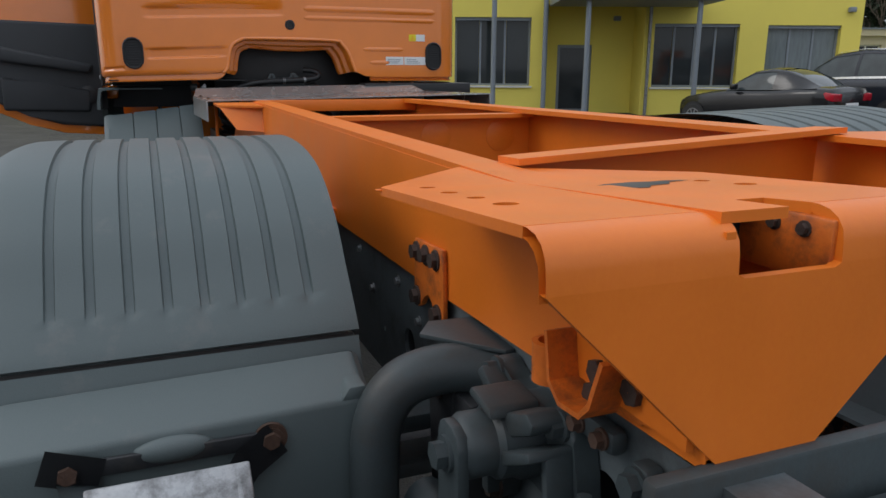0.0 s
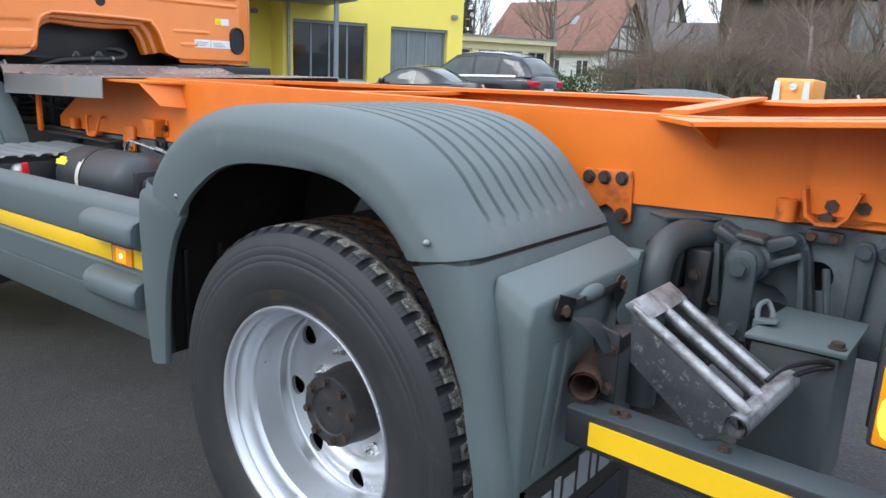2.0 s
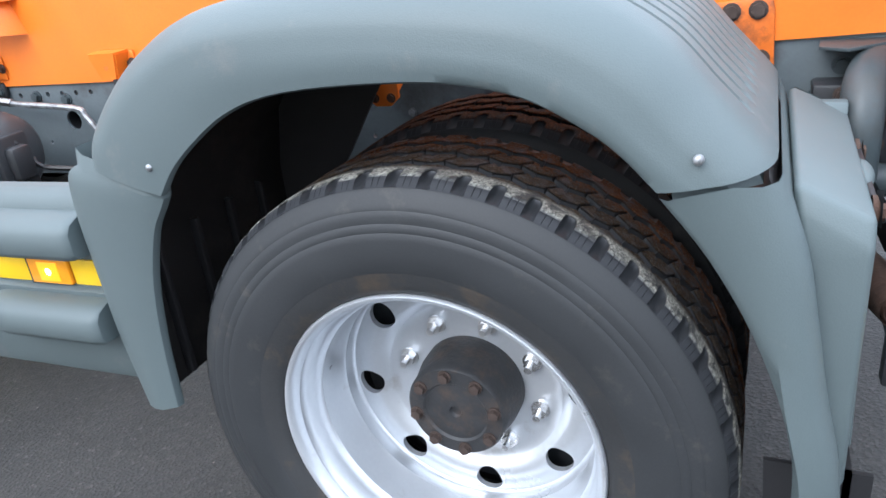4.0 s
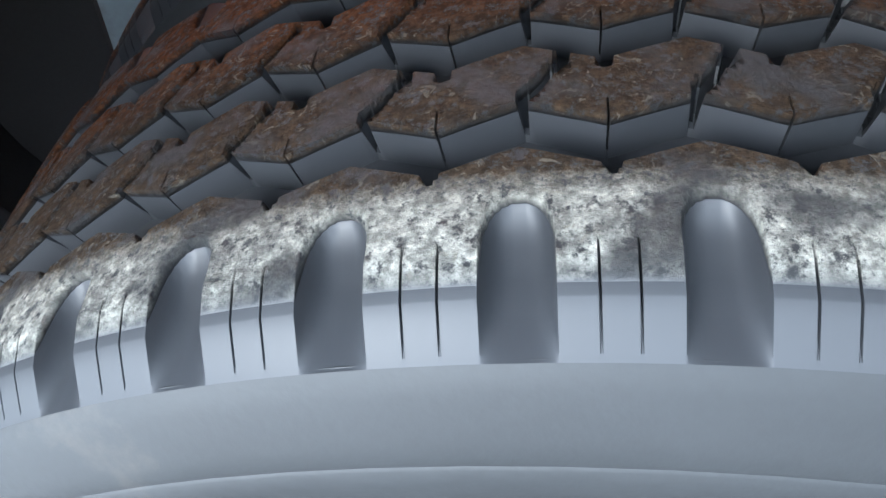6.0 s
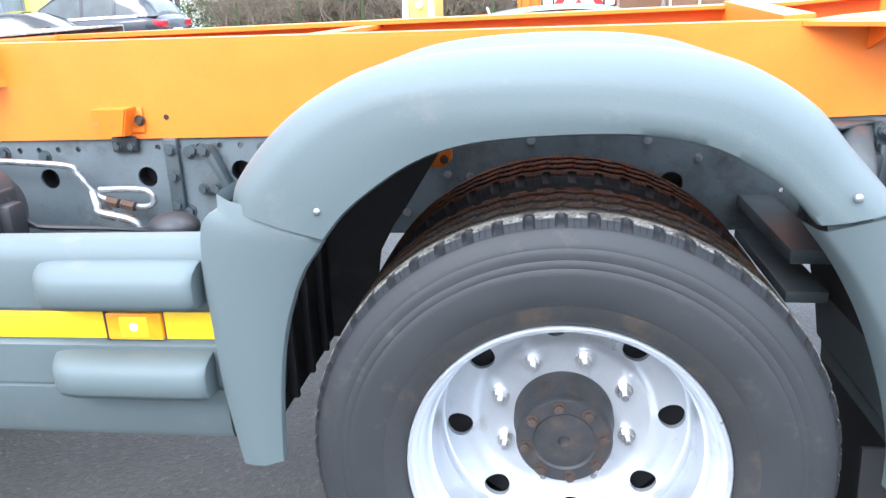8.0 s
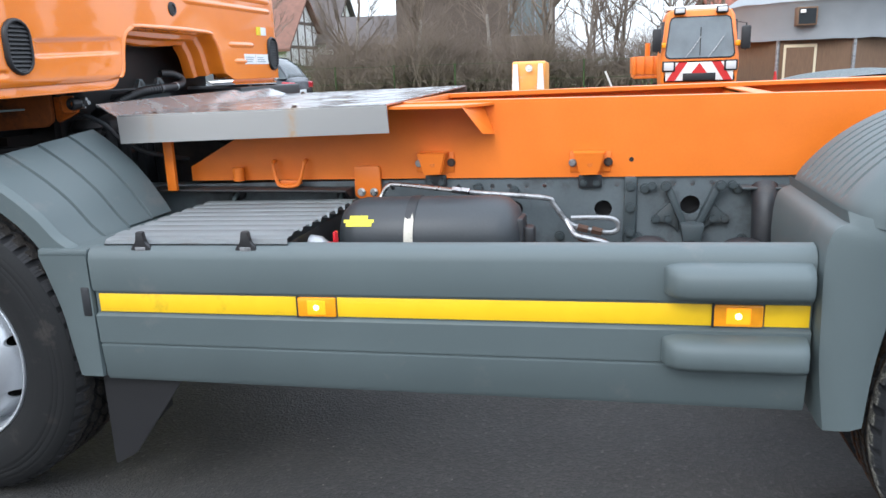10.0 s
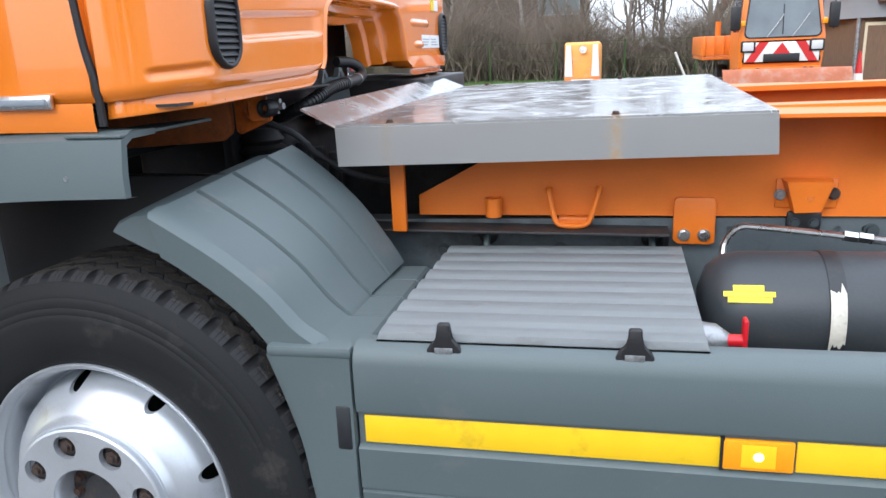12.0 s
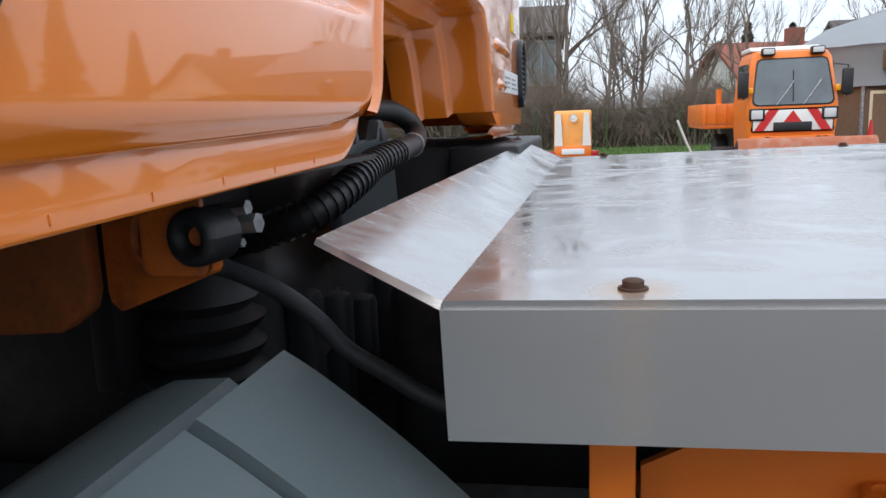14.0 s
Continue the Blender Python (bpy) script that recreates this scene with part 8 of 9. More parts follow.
rng = random.Random(11)
for k in range(4):
    bm = bmesh.new()
    for i in range(130):
        x = -13.2 + 4.3 * k + rng.uniform(0, 4.3)
        y = 29.5 + rng.gauss(0, 0.9) + 0.06 * abs(x + 5)
        hgt = rng.uniform(1.8, 3.6) * (1.08 + 0.3 * math.sin(1.3 * x) + 0.18 * math.sin(3.1 * x + 1)) * (1.0 if x < -5 else 0.85)
        for s in range(3):
            d = Vector((rng.gauss(0, 0.4), rng.gauss(0, 0.4), 1)).normalized()
            twigs(bm, Vector((x + rng.gauss(0, 0.15), y + rng.gauss(0, 0.15), GZ)), d, hgt * 0.42, 0.02, 3, rng, 0.85, 3, 0.05)
    tagged(part("bare_shrubs", bm, "twig", smooth=0), "dense row of bare brown shrubs", "shrubs", kind="stuff")
bm = bmesh.new()
for i in range(160):
    x, y = rng.uniform(-15.5, -4), 35 + rng.gauss(0, 1.5)
    for s in range(3):
        d = Vector((rng.gauss(0, 0.4), rng.gauss(0, 0.4), 1)).normalized()
        twigs(bm, Vector((x, y, GZ)), d, rng.uniform(1.0, 1.9), 0.022, 3, rng, 0.85, 3, 0.05)
tagged(part("bare_shrubs", bm, "twig", smooth=0), "tangled bare shrubs before the houses", "shrubs", kind="stuff")
for i, (x, y, h, l) in enumerate(((-3.6, 31, 9.5, 0.1), (-0.6, 32, 8.5, 0.2), (-6.4, 33, 8, -0.2), (-9.5, 31, 7.5, 0.3), (1.6, 34, 9, -0.1), (-13, 33, 8, 0.2), (-1.9, 30.5, 7, 0.1), (-24, 33, 8, 0.1), (3.4, 31, 7.5, 0.0), (9.5, 34, 8, 0.0))):
    bare_tree(x, y, h, 100 + i, lean=l)
c = plan(20.5, 28)
bare_tree(c[0], c[1], 9, 71, "slim bare street tree with a pale straight trunk", 4)


def conifer(x, y, h, seed):
    rng = random.Random(seed)
    t = thing("conifer", "tall dark green conifer", "tree", (x, y, GZ), "conifers")
    part("trunk", piped([(x, y, GZ), (x, y, h)], [0.018 * h, 0.012 * h, 0.003 * h], 8, 2), "bark", t)
    bm = bmesh.new()
    for i in range(int(900)):
        f = rng.random() ** 0.8
        z = h * (0.2 + 0.8 * f)
        r = h * 0.2 * (1.05 - f) * rng.uniform(0.35, 1.0)
        a = rng.uniform(0, math.tau)
        p = Vector((x + r * math.cos(a), y + r * math.sin(a), z - r * 0.25))
        for s in range(3):
            u = Vector((rng.gauss(0, 1), rng.gauss(0, 1), rng.gauss(0, 0.5))).normalized() * h * 0.03
            v = Vector((rng.gauss(0, 1), rng.gauss(0, 1), rng.gauss(0, 0.5))).normalized() * h * 0.014
            bm.faces.new([bm.verts.new(p - u), bm.verts.new(p + v), bm.verts.new(p + u), bm.verts.new(p - v)])
    part("crown", bm, "needles", t, smooth=0)


for i, (a, b, h) in enumerate(((20, 37, 10), (21.5, 41, 12), (17.5, 38, 12), (24, 46, 12))):
    c = plan(a, b)
    conifer(c[0], c[1], h, 40 + i)
# the three at negative y are unseen, added only to be reflected
for i, (x, y, h) in enumerate(((22.6, 37, 6.6), (26.5, 36, 9), (29, 34, 10.5), (31.5, 37, 9.5), (8.6, 46, 5.9), (6.6, 48, 6.3), (-11, -24, 12), (-1.5, -25, 10), (3.5, -28, 13))):
    conifer(x, y, h, 60 + i)
t = thing("evergreen_hedge", "clipped green evergreen bush", "bush", (8.6, 24, GZ))
bm = bmesh.new()
for i in range(5000):
    a, b = rng.uniform(0, math.tau), math.acos(rng.uniform(-0.2, 1))
    r = 1.35 * rng.uniform(0.75, 1.05) * (1 + 0.12 * math.sin(5 * a))
    p = Vector((9.0 + 1.7 * r * math.sin(b) * math.cos(a), 24 + r * math.sin(b) * math.sin(a), GZ + 0.3 + 1.4 * r * math.cos(b)))
    u = Vector((rng.gauss(0, 1), rng.gauss(0, 1), rng.gauss(0, 1))).normalized() * 0.09
    v = Vector((rng.gauss(0, 1), rng.gauss(0, 1), rng.gauss(0, 1))).normalized() * 0.05
    bm.faces.new([bm.verts.new(p - u), bm.verts.new(p + v), bm.verts.new(p + u), bm.verts.new(p - v)])
part("foliage", bm, "hedge_leaf", t, smooth=0)

# low mixed hedge before the tiled house
hrng = random.Random(23)
bm = bmesh.new()
for i in range(9000):
    x, z = hrng.uniform(-29, -14.5), hrng.random() ** 0.8
    y = 36 + hrng.gauss(0, 0.45)
    p = Vector((x, y, GZ + (1.5 + 0.35 * math.sin(1.7 * x)) * z))
    u = Vector((hrng.gauss(0, 1), hrng.gauss(0, 1), hrng.gauss(0, 1))).normalized() * 0.1
    v = Vector((hrng.gauss(0, 1), hrng.gauss(0, 1), hrng.gauss(0, 1))).normalized() * 0.045
    bm.faces.new([bm.verts.new(p - u), bm.verts.new(p + v), bm.verts.new(p + u), bm.verts.new(p - v)])
tagged(part("low_hedge", bm, "hedge_leaf", smooth=0), "low dark green hedge before the houses", "hedge", kind="stuff")

# green mesh fence posts
fence = thing("mesh_fence", "green wire mesh fence before the shrubs", "fence", (-5, 27.4, GZ))
for i in range(9):
    x = -14.5 + 2.5 * i
    part("post", piped([(x, 27.4, GZ), (x, 27.4, 1.45)], 0.03, 8, 0), "hedge_leaf", fence)
for z in (0.1, 0.75, 1.4):
    part("wire", piped([(-14.5, 27.38, z), (5.5, 27.38, z)], 0.006, 4, 0), "hedge_leaf", fence)


# parked cars
def car(name, label, m, W, body, cabin, straps, paint, wheel_r, axles, estate=False):
    """Body stations are (x, sill, belt, width share), cabin stations (x, foot, top, width share); nose at 0, own -y is the side that shows."""
    L = body[-1][0]
    t = thing(name, label, "car", m @ Vector((L / 2, W / 2, GZ)), "parked cars")

    def station(rows, x):
        return [float(np.interp(x, [r[0] for r in rows], [r[i] for r in rows])) for i in (1, 2, 3)]

    def both(half):
        return half + [(-y, z) for y, z in half[-2::-1]]

    xs = sorted({round(r[0] + (q[0] - r[0]) * f, 4) for r, q in zip(body, body[1:]) for f in (0, 0.25, 0.5, 0.75)} | {L})
    rows = []
    for x in xs:
        lo, hi, wf = station(body, x)
        ring = both([(-0.80, lo), (-0.97, lo + 0.05), (-1.0, lo + 0.17), (-0.995, (lo + hi) / 2), (-1.0, hi - 0.2), (-0.985, hi - 0.11), (-0.95, hi - 0.035), (-0.87, hi + 0.0), (-0.5, hi + 0.03), (0.0, hi + 0.037)])
        rows.append([(x, W / 2 + y * W / 2 * wf, z) for y, z in ring])
    bm = bmesh.new()
    vs = loft(bm, rows)
    bm.faces.new(vs[0][::-1])
    bm.faces.new(vs[-1])
    shell = part("body", turned(bm, m), paint, t, smooth=50)

    def skin(x, v, out=0.0):
        """A place on the cabin: v runs from its foot over the roof."""
        lo, hi, f = station(cabin, x)
        half = [(0.90, lo), (0.90 * 0.55 + f * 0.45, lo + 0.5 * (hi - lo)), (f, lo + 0.9 * (hi - lo)), (f * 0.9, hi - 0.015), (f * 0.6, hi + 0.005), (0.0, hi + 0.02)]
        y = float(np.interp(v, (0, 0.45, 0.8, 0.88, 0.94, 1.0), [p[0] for p in half]))
        z = float(np.interp(v, (0, 0.45, 0.8, 0.88, 0.94, 1.0), [p[1] for p in half]))
        return (x, W / 2 - y * W / 2 - out, z + out * (1.0 if v > 0.8 else 0.3))

    cx = sorted({round(r[0] + (q[0] - r[0]) * f, 4) for r, q in zip(cabin, cabin[1:]) for f in (0, 0.34, 0.67)} | {cabin[-1][0]})
    vv = (0, 0.2, 0.45, 0.65, 0.8, 0.84, 0.88, 0.94, 1.0)

    def patch(nm, mat, x0, x1, v0, v1, out, parent, sides=(0, 1)):
        stops = [x0] + [x for x in cx if x0 < x < x1] + [x1]
        lanes = [v0] + [v for v in vv if v0 < v < v1] + [v1]
        for k in sides:
            g = bmesh.new()
            rws_ = [[skin(x, v, out) for v in lanes] for x in stops]
            loft(g, [[(p[0], W - p[1], p[2]) if k else p for p in r] for r in rws_])
            part(nm, turned(g, m), mat, parent, smooth=50)

    bm = bmesh.new()
    rws_ = []
    for x in cx:
        near = [skin(x, v) for v in vv]
        rws_.append(near + [(p[0], W - p[1], p[2]) for p in near[-2::-1]])
    vs = loft(bm, rws_)
    bm.faces.new(vs[-1])
    part("window_glass", turned(bm, m), "glass_car", t, smooth=50)
    roof0, roof1 = straps[0]
    patch("roof", paint, roof0, roof1, 0.8, 1.0, 0.012, t)
    patch("roof_edge", paint, cabin[0][0] + 0.03, cabin[-1][0] - 0.03, 0.76, 0.885, 0.010, t)
    for x0, x1 in straps[1:]:
        patch("pillar", paint, x0, x1, 0.0, 0.84, 0.008, t)
    if estate:
        patch("window_line", "bright_metal", cabin[1][0] + 0.1, cabin[-1][0] - 0.45, 0.0, 0.07, 0.014, t)
        patch("roof_rail", "bright_metal", roof0 + 0.1, roof1 - 0.3, 0.86, 0.885, 0.035, t)
    for ax in axles:
        for k in (0, 1):
            y, d = (0.0, 1) if k == 0 else (W, -1)
            bm = bmesh.new()
            lathe(bm, [(wheel_r * 1.13, y - d * 0.004), (wheel_r * 0.9, y - d * 0.006), (0.001, y - d * 0.006)], (ax, 0, GZ + wheel_r * 1.02), 32)
            part("wheel_well", turned(bm, m), "black_plastic", shell)
            bm = bmesh.new()
            lathe(bm, [(wheel_r * 0.66, y - d * 0.01), (wheel_r * 0.95, y - d * 0.018), (wheel_r, y + d * 0.01), (wheel_r, y + d * 0.19), (wheel_r * 0.6, y + d * 0.2)], (ax, 0, GZ + wheel_r), 32)
            wl_ = part("wheel", turned(bm, m), "rubber", t)
            bm = bmesh.new()
            lathe(bm, [(wheel_r * 0.69, y - d * 0.016), (wheel_r * 0.64, y - d * 0.016), (wheel_r * 0.62, y - d * 0.009)], (ax, 0, GZ + wheel_r), 32)
            for q in range(10):
                a = math.tau * q / 10
                prism(bm, [(ax + 0.035 * math.cos(a - 0.9), GZ + wheel_r + 0.035 * math.sin(a - 0.9)), (ax + wheel_r * 0.66 * math.cos(a - 0.06), GZ + wheel_r + wheel_r * 0.66 * math.sin(a - 0.06)),
                           (ax + wheel_r * 0.66 * math.cos(a + 0.06), GZ + wheel_r + wheel_r * 0.66 * math.sin(a + 0.06)), (ax + 0.035 * math.cos(a + 0.9), GZ + wheel_r + 0.035 * math.sin(a + 0.9))], "y", y - d * 0.016, y - d * 0.008)
            part("rim", turned(bm, m), "galvanised", wl_)
    lo, hi, wf = station(body, L - 0.12)
    for k in (0, 1):
        y0 = W / 2 - W / 2 * wf * 0.99
        bm = prismed([(L - 0.34, hi - 0.16), (L + 0.012, hi - 0.22), (L + 0.012, hi - 0.08), (L - 0.2, hi - 0.05)], "y", y0 - 0.012, y0 + 0.34, 0.02)
        if k:
            for v in bm.verts:
                v.co.y = W - v.co.y
        part("tail_light", turned(bm, m), "red_lens", t)
    part("number_plate", turned(boxed(L - 0.01, L + 0.02, W / 2 - 0.25, W / 2 + 0.25, hi - 0.36, hi - 0.25, 0.005), m), "white_label", t)
    part("door_mirror", turned(boxed(cabin[1][0] - 0.05, cabin[1][0] + 0.08, -0.13, 0.03, cabin[0][1] + 0.02, cabin[0][1] + 0.14, 0.03, 3), m), paint, t)
    return t


mc = Matrix.Translation((-11.9, 11.1, 0)) @ Matrix.Rotation(radians(12), 4, "Z") @ Matrix.Diagonal((0.86, 0.86, 1, 1))
car("black_coupe", "black coupe parked before the building", mc, 1.75,
    [(0.0, 0.34, 0.56, 0.62), (0.07, 0.26, 0.63, 0.8), (0.3, 0.2, 0.71, 0.93), (0.8, 0.18, 0.79, 0.99), (1.5, 0.18, 0.86, 1.0), (2.6, 0.2, 0.89, 0.985), (3.2, 0.22, 0.93, 1.0), (3.7, 0.24, 0.95, 0.97), (4.0, 0.28, 0.93, 0.9), (4.1, 0.36, 0.84, 0.8)],
    [(1.45, 0.86, 0.87, 0.84), (1.75, 0.87, 1.08, 0.78), (2.1, 0.88, 1.25, 0.72), (2.5, 0.89, 1.30, 0.70), (2.9, 0.90, 1.265, 0.69), (3.3, 0.92, 1.14, 0.66), (3.7, 0.94, 0.96, 0.62)],
    [(2.08, 2.75), (2.66, 3.7)], "car_black", 0.31, (0.62, 3.25))
mc = Matrix.Translation((-12.2, 13.8, 0)) @ Matrix.Rotation(radians(3), 4, "Z") @ Matrix.Diagonal((0.9, 0.9, 1, 1))
car("dark_estate_car", "dark blue estate car with a bright window line", mc, 1.88,
    [(0.0, 0.42, 0.74, 0.66), (0.08, 0.34, 0.84, 0.84), (0.4, 0.28, 0.97, 0.95), (1.2, 0.26, 1.06, 1.0), (2.5, 0.28, 1.10, 0.99), (3.6, 0.3, 1.13, 1.0), (4.2, 0.32, 1.15, 0.96), (4.5, 0.38, 1.13, 0.9), (4.6, 0.48, 1.02, 0.84)],
    [(1.2, 1.06, 1.07, 0.86), (1.6, 1.07, 1.38, 0.82), (2.0, 1.08, 1.62, 0.76), (2.7, 1.10, 1.70, 0.74), (3.5, 1.12, 1.68, 0.73), (4.05, 1.13, 1.60, 0.71), (4.3, 1.14, 1.42, 0.70), (4.48, 1.14, 1.16, 0.74)],
    [(1.98, 4.05), (2.62, 2.70), (3.42, 3.50), (3.9, 4.2)], "car_navy", 0.36, (0.86, 3.68), True)

# compressor trailer
ct = thing("compressor_trailer", "small orange and white compressor trailer with red lights", "trailer", (-2.85, 16.8, GZ))
bm = prismed([(16.3, 0.42), (17.6, 0.42), (17.6, 1.32), (16.55, 1.36), (16.42, 1.32)], "x", -3.22, -2.42, 0.04, 3)
part("hood", bm, "trailer_orange", ct)
for x in (-3.21, -2.61):
    part("white_panel", prismed([(x + 0.0, 0.60), (x + 0.18, 0.60), (x + 0.14, 1.30), (x + 0.03, 1.30)], "y", 16.29, 16.31), "paint_white", ct, smooth=0)
bm = bmesh.new()
lathe(bm, [(0.085, 16.285), (0.085, 16.31), (0.001, 16.284)], (-2.8, 0, 1.2), 24)
part("round_mark", bm, "paint_white", ct)
part("bumper", boxed(-3.3, -2.32, 16.2, 16.32, 0.22, 0.34, 0.02), "dark_paint", ct)
part("light_bar", boxed(-3.2, -2.42, 16.24, 16.34, 0.36, 0.58, 0.02), "orange_frame", ct)
part("number_plate", boxed(-3.05, -2.57, 16.22, 16.24, 0.42, 0.54, 0.004), "white_label", ct)
for x in (-3.36, -2.42):
    part("tail_light", boxed(x, x + 0.15, 16.18, 16.3, 0.3, 0.5, 0.02), "red_lens", ct)
    bm = bmesh.new()
    lathe(bm, [(0.001, x), (0.24, x), (0.26, x + 0.04), (0.26, x + 0.12), (0.24, x + 0.15), (0.001, x + 0.15)], (0, 16.9, GZ + 0.26), 28, "x")
    part("wheel", bm, "rubber", ct)
part("drawbar", piped([(-3.2, 16.3, 0.3), (-4.3, 16.0, 0.05)], 0.03, 8, 0), "dark_paint", ct)

ct.location.x -= 0.11 * K

# orange utility truck
ut = thing("utility_truck", "orange municipal utility truck with red and white warning board", "truck", (0.68, 13.5, GZ))
UX, UZ = 0.68, 0.2
bm = bmesh.new()
rows = []
for z, y, w in ((0.36, 12.55, 1.26), (0.95, 12.5, 1.34), (1.1, 12.5, 1.34), (1.82, 12.68, 1.18), (1.92, 12.76, 1.1), (1.96, 12.9, 0.98)):
    x0, x1 = UX - w / 2, UX + w / 2
    rows.append([(x0 + 0.05, y, z + UZ), (x1 - 0.05, y, z + UZ), (x1, y + 0.06, z + UZ), (x1, 13.7, z + UZ), (x0, 13.7, z + UZ), (x0, y + 0.06, z + UZ)])
vs = loft(bm, rows, close=True)
bm.faces.new(vs[-1])
bm.faces.new(vs[0][::-1])
part("cab", bm, "orange_frame", ut, smooth=30)
part("white_roof", prismed([(12.86, 1.955 + UZ), (13.74, 1.955 + UZ), (13.74, 2.03 + UZ), (13.1, 2.03 + UZ)], "x", UX - 0.56, UX + 0.50, 0.02), "paint_white", ut)


def pane(w0, z0, w1, z1, off, nm, mat, soft):
    """A plate on the sloping front of the cab."""
    def at(x, z):
        return (UX + x, 12.5 - off + max(0.0, z - 1.1) * 0.25, z + UZ)
    pts = []
    for (x, z), (sx, sz) in (((w0, z0), (1, 1)), ((w1, z1), (1, -1)), ((-w1, z1), (-1, -1)), ((-w0, z0), (-1, 1))):
        corner = [(x - sx * soft, z), (x - sx * soft * 0.3, z + sz * soft * 0.3), (x, z + sz * soft)]
        pts += corner if (sx, sz) in ((1, 1), (-1, -1)) else corner[::-1]
    bm = bmesh.new()
    poly(bm, [at(x, z) for x, z in pts])
    bmesh.ops.solidify(bm, geom=bm.faces[:], thickness=0.012)
    return part(nm, bm, mat, ut, smooth=0)


pane(0.60, 1.08, 0.53, 1.82, 0.006, "windscreen_seal", "black_plastic", 0.08)
pane(0.575, 1.105, 0.508, 1.798, 0.012, "windscreen", "windscreen_pale", 0.07)
pane(0.61, 0.68, 0.55, 1.045, 0.006, "board_seal", "black_plastic", 0.04)
for x in (UX - 0.63, UX + 0.63):
    k = -1 if x < UX else 1
    part("side_window", prismed([(12.72, 1.2 + UZ), (13.4, 1.2 + UZ), (13.4, 1.75 + UZ), (12.86, 1.75 + UZ)], "x", x - 0.03, x + 0.03), "glass_dark", ut, smooth=0)
    m_ = part("mirror", boxed(min(x + k * 0.04, x + k * 0.2), max(x + k * 0.04, x + k * 0.2), 12.42, 12.5, 1.22 + UZ, 1.62 + UZ, 0.03), "black_plastic", ut)
    part("mirror_arm", piped([(x, 12.7, 1.7 + UZ), (x + k * 0.12, 12.46, 1.66 + UZ), (x + k * 0.12, 12.46, 1.2 + UZ)], 0.012, 6, 0), "black_plastic", m_)
    part("turn_signal", boxed(x - 0.04, x + 0.04, 12.46, 12.54, 1.28 + UZ, 1.38 + UZ, 0.02), "amber_lens", ut)
board = part("warning_board", boxed(UX - 0.58, UX + 0.58, 12.478, 12.492, 0.70 + UZ, 1.02 + UZ, 0.006), "paint_white", ut)
for k in (-1, 1):
    part("red_stripe", prismed([(UX + k * 0.56, 0.70 + UZ), (UX + k * 0.42, 0.70 + UZ), (UX + k * 0.21, 1.02 + UZ), (UX + k * 0.36, 1.02 + UZ)], "y", 12.470, 12.477), "paint_red", board, smooth=0)
    part("headlight_bezel", boxed(UX + k * 0.53 - 0.115, UX + k * 0.53 + 0.115, 12.455, 12.48, 0.86 + UZ, 1.05 + UZ, 0.02), "black_plastic", ut)
    part("headlight", boxed(UX + k * 0.53 - 0.085, UX + k * 0.53 + 0.085, 12.44, 12.46, 0.885 + UZ, 1.025 + UZ, 0.015), "clear_lens", ut)
    part("roof_lamp", boxed(UX + k * 0.36 - 0.1, UX + k * 0.36 + 0.1, 12.60, 12.72, 1.86 + UZ, 1.98 + UZ, 0.02), "black_plastic", ut)
    part("roof_lamp_lens", boxed(UX + k * 0.36 - 0.08, UX + k * 0.36 + 0.08, 12.585, 12.61, 1.88 + UZ, 1.96 + UZ, 0.01), "clear_lens", ut)
part("red_triangle", prismed([(UX - 0.17, 0.78 + UZ), (UX + 0.17, 0.78 + UZ), (UX, 1.01 + UZ)], "y", 12.470, 12.477), "paint_red", board, smooth=0)
part("grille", boxed(UX - 0.28, UX + 0.28, 12.455, 12.49, 0.70 + UZ, 0.83 + UZ, 0.008), "black_plastic", ut)
for x in (-0.25, 0.14):
    part("wiper", piped([(UX + x, 12.44, 1.1 + UZ), (UX + x + 0.14, 12.5, 1.28 + UZ), (UX + x + 0.26, 12.54, 1.46 + UZ)], 0.009, 6, 0), "galvanised", ut)
part("wiper_blade", piped([(UX, 12.49, 1.14 + UZ), (UX + 0.01, 12.6, 1.62 + UZ)], 0.009, 6, 0), "black_plastic", ut)
part("bumper", boxed(UX - 0.62, UX + 0.62, 12.44, 12.6, 0.5, 0.82, 0.04), "orange_frame", ut)
part("front_coupling", boxed(UX - 0.3, UX + 0.3, 12.36, 12.45, 0.52, 0.74, 0.03), "dark_paint", ut)
for x in (-0.38, 0.36, 0.46):
    part("hydraulic_coupler", piped([(UX + x, 12.45, 0.78), (UX + x + 0.03, 12.34, 0.76), (UX + x + 0.05, 12.32, 0.62)], 0.03, 8), "rust", ut)
bed = part("load_bed", boxed(-0.42, 1.3, 14.1, 16.2, 0.92, 1.0, 0.02), "orange_frame", ut)
part("side_board", boxed(-0.42, 1.3, 14.08, 14.12, 1.0, 1.36, 0.01), "orange_frame", bed)
part("side_board", boxed(-0.44, -0.40, 14.12, 16.2, 1.0, 1.36, 0.01), "orange_frame", bed)
for i in range(3):
    part("board_rib", boxed(-0.40 + 0.17 * i, -0.37 + 0.17 * i, 14.05, 14.08, 1.0, 1.36, 0.006), "orange_frame", bed)
part("beacon", piped([(-0.15, 14.2, 1.36), (-0.15, 14.2, 1.62)], 0.05, 10, 0), "orange_frame", ut)
part("chassis", boxed(0.2, 1.1, 12.6, 16.2, 0.45, 0.92, 0.02), "dark_paint", ut)
for y in (13.1, 15.6):
    for x in (0.0, 1.12):
        bm = bmesh.new()
        lathe(bm, [(0.001, x), (0.38, x), (0.42, x + 0.05), (0.42, x + 0.18), (0.38, x + 0.22), (0.001, x + 0.22)], (0, y, GZ + 0.42), 32, "x")
        part("wheel", bm, "rubber", ut)
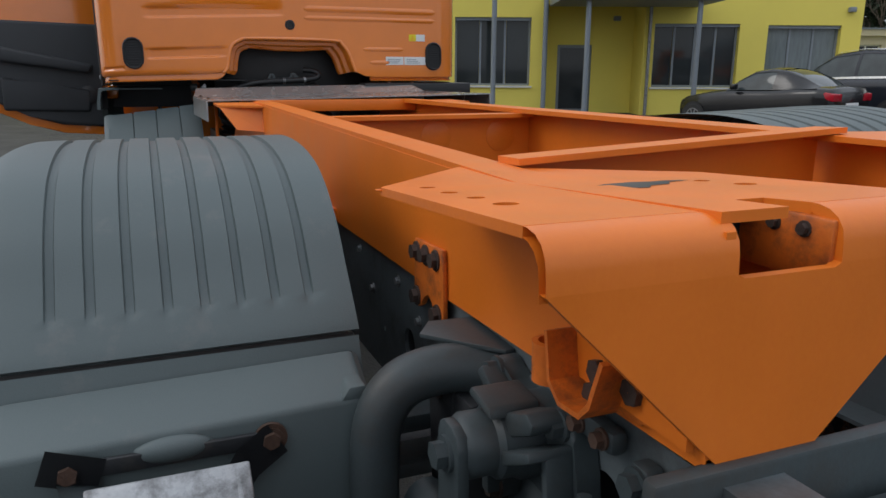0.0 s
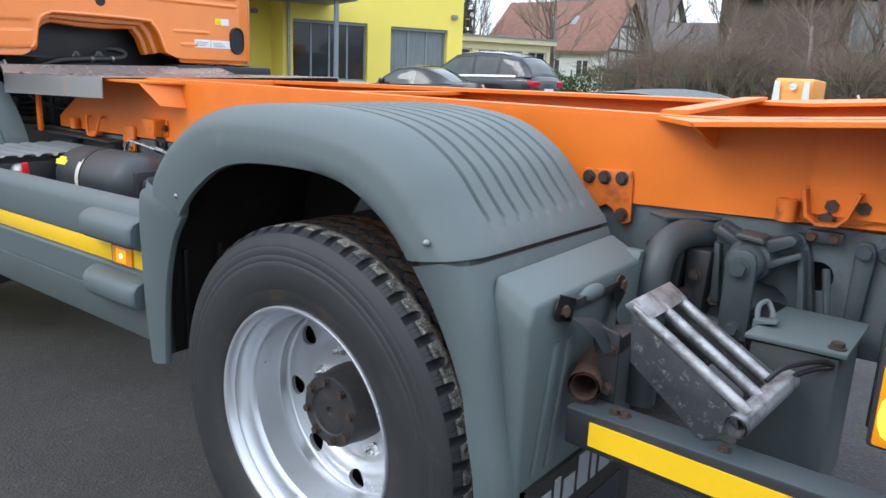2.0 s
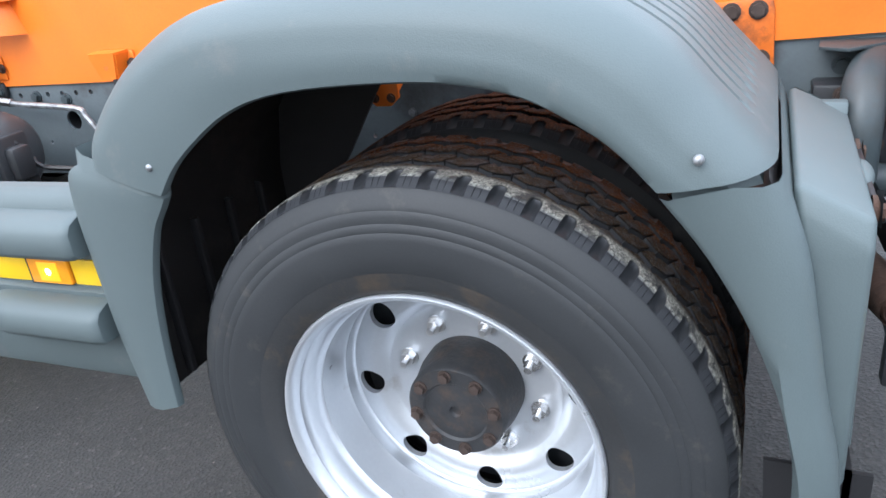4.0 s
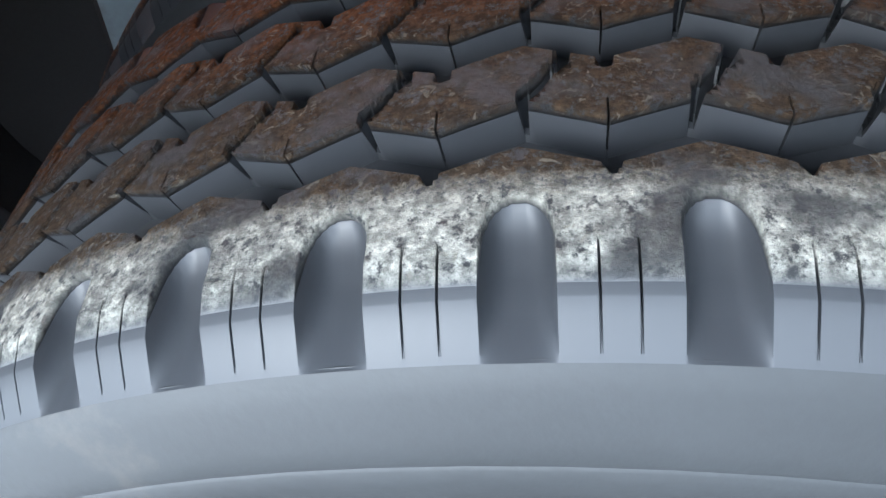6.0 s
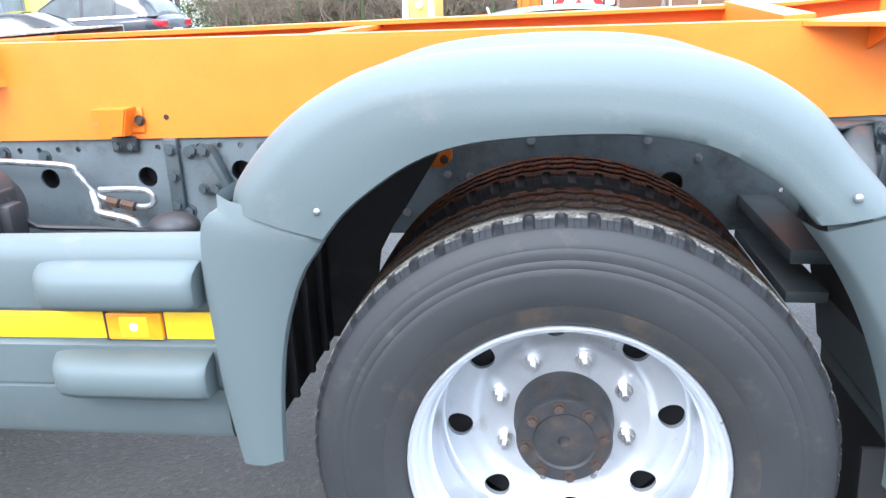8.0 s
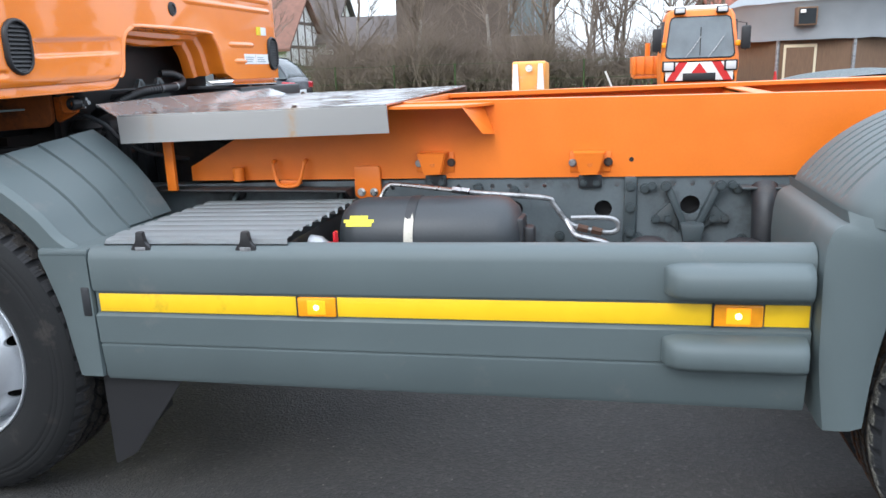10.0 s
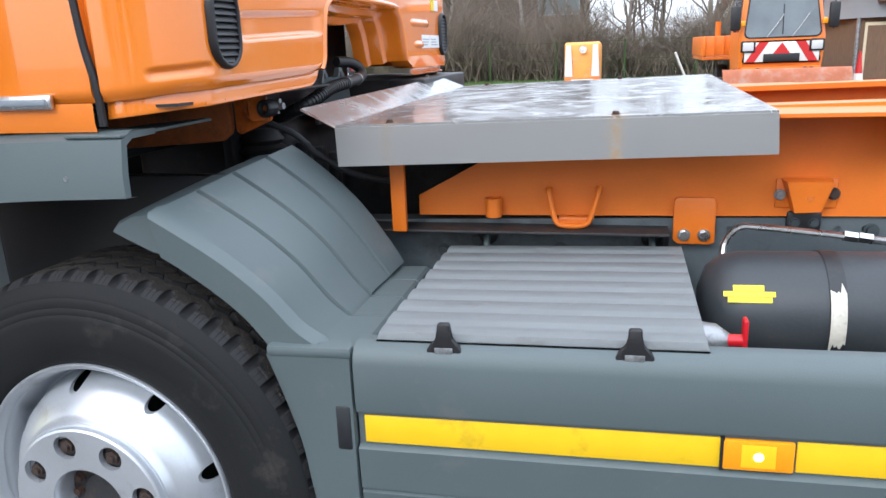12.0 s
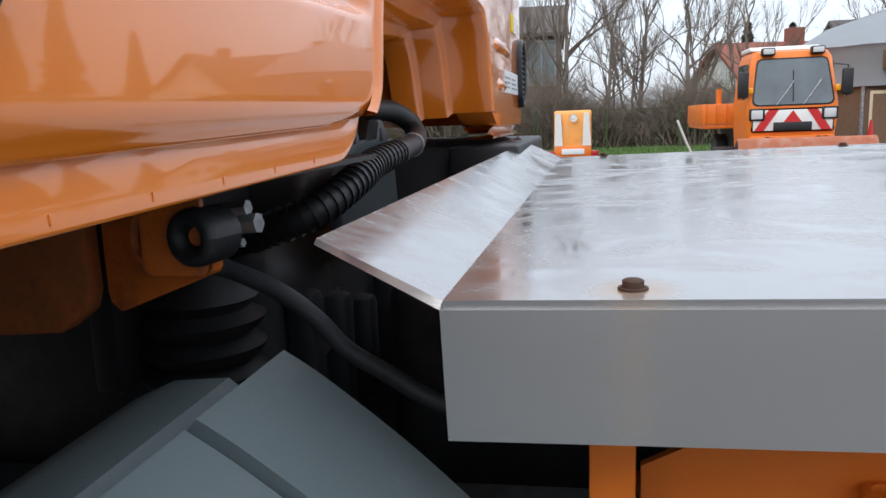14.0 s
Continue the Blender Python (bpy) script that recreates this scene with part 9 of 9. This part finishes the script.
plough = thing("plough_blade", "long orange snow plough blade lying in the yard", "plough", (0.7, 10.8, GZ))
bm = bmesh.new()
loft(bm, [[(x, 10.6 + 0.25 * (1 - math.cos(a)), GZ + 0.02 + 0.62 * math.sin(a) * 1.42) for a in [radians(10 + 10 * k) for k in range(9)]] for x in (-0.56, -0.1, 0.4, 0.8, 1.2)])
bmesh.ops.solidify(bm, geom=bm.faces[:], thickness=0.02)
part("blade", bm, "plough_orange", plough)
for x in (-0.2, 0.9):
    part("brace", boxed(x - 0.03, x + 0.03, 10.85, 11.3, GZ, 0.35, 0.01), "dark_paint", plough)

ut.location.x -= 0.13 * K

# garden machine beside the truck
gm = thing("hand_machine", "small grey walk-behind machine with a long handle", "machine", (-0.6, 13.4, GZ))
part("engine", boxed(-0.55, -0.2, 13.2, 13.6, 0.15, 0.5, 0.05), "galvanised", gm)
part("handle", piped([(-0.75, 13.3, 0.35), (-0.95, 13.2, 0.75), (-1.1, 13.15, 1.1)], 0.02, 8), "paint_white", gm)
part("fuel_tank", boxed(-0.75, -0.62, 13.25, 13.4, 0.3, 0.55, 0.02), "paint_white", gm)
part("hopper", boxed(-0.45, -0.1, 13.3, 13.7, 0.5, 0.62, 0.03), "black_plastic", gm)
for x in (-0.85, -0.35):
    bm = bmesh.new()
    lathe(bm, [(0.001, x), (0.17, x), (0.18, x + 0.03), (0.17, x + 0.09), (0.001, x + 0.09)], (0, 13.35, GZ + 0.18), 24, "x")
    part("wheel", bm, "rubber", gm)

# wooden silo shed under a tarpaulin
shed = thing("round_shed", "brown panelled round shed under a grey tarpaulin", "shed", (3.3, 16.6, GZ))
R, cx, cy = 1.8, 3.3, 16.4
angs = [radians(180 + 45 * i / 1.0 + 12) for i in range(8)]
cor = [(cx + R * math.cos(a), cy + R * math.sin(a)) for a in angs]
for i in range(8):
    a, b = Vector(cor[i]), Vector(cor[(i + 1) % 8])
    n_ = Vector((-(b - a)[1], (b - a)[0])).normalized() * 0.05
    bm = prismed([tuple(a), tuple(b), tuple(b + n_), tuple(a + n_)], "z", GZ, 1.62)
    part("wall_panel", bm, "brown_wood", shed, smooth=0)
    part("post", piped([(a[0], a[1], GZ), (a[0], a[1], 1.66)], 0.04, 8, 0), "galvanised", shed)
a, b = Vector(cor[1]), Vector(cor[2])
e = (b - a)
o_ = Vector((e[1], -e[0])).normalized() * 0.02
bm = bmesh.new()
p, q = a + e * 0.08 + o_, a + e * 0.52 + o_
prism(bm, [tuple(p), tuple(q), tuple(q + o_), tuple(p + o_)], "z", GZ + 0.03, 1.5)
part("door_frame", bm, "cream_wall", shed, smooth=0)
p, q = a + e * 0.115 + o_ * 2.2, a + e * 0.485 + o_ * 2.2
part("shed_door", prismed([tuple(p), tuple(q), tuple(q + o_), tuple(p + o_)], "z", GZ + 0.06, 1.44), "brown_wood", shed, smooth=0)
bm = bmesh.new()
rows = []
for z, r in ((1.58, 1.87), (1.66, 1.87), (2.25, 1.84), (2.32, 1.9), (2.75, 1.2), (3.1, 0.05)):
    rows.append([(cx + r * math.cos(math.tau * k / 32) * (1 + 0.02 * math.sin(5 * k)), cy + r * math.sin(math.tau * k / 32), z + 0.02 * math.sin(3 * k)) for k in range(32)])
loft(bm, rows, close=True)
part("tarpaulin", bm, "tarp", shed, smooth=60)
part("hatch", boxed(cx - 0.75, cx - 0.38, cy - 1.93, cy - 1.65, 1.85, 2.2, 0.01), "brown_wood", shed)
part("hatch_pane", boxed(cx - 0.72, cx - 0.41, cy - 1.936, cy - 1.932, 1.88, 2.17), "glass_dark", shed, smooth=0)
part("hatch_lamp", boxed(cx - 0.70, cx - 0.60, cy - 1.96, cy - 1.937, 2.08, 2.15, 0.01), "paint_white", shed)
cone = thing("warning_cone", "red and white warning cone by the shed", "cone", (2.0, 13.6, GZ))
bm = bmesh.new()
lathe(bm, [(0.2, GZ), (0.2, GZ + 0.04), (0.13, GZ + 0.05), (0.02, 1.0), (0.0005, 1.0)], (2.05, 13.6, 0), 20, "z")
part("cone_body", bm, "paint_red", cone)
bm = bmesh.new()
lathe(bm, [(0.098, 0.35), (0.068, 0.62)], (2.05, 13.6, 0), 20, "z")
part("white_band", bm, "paint_white", cone)
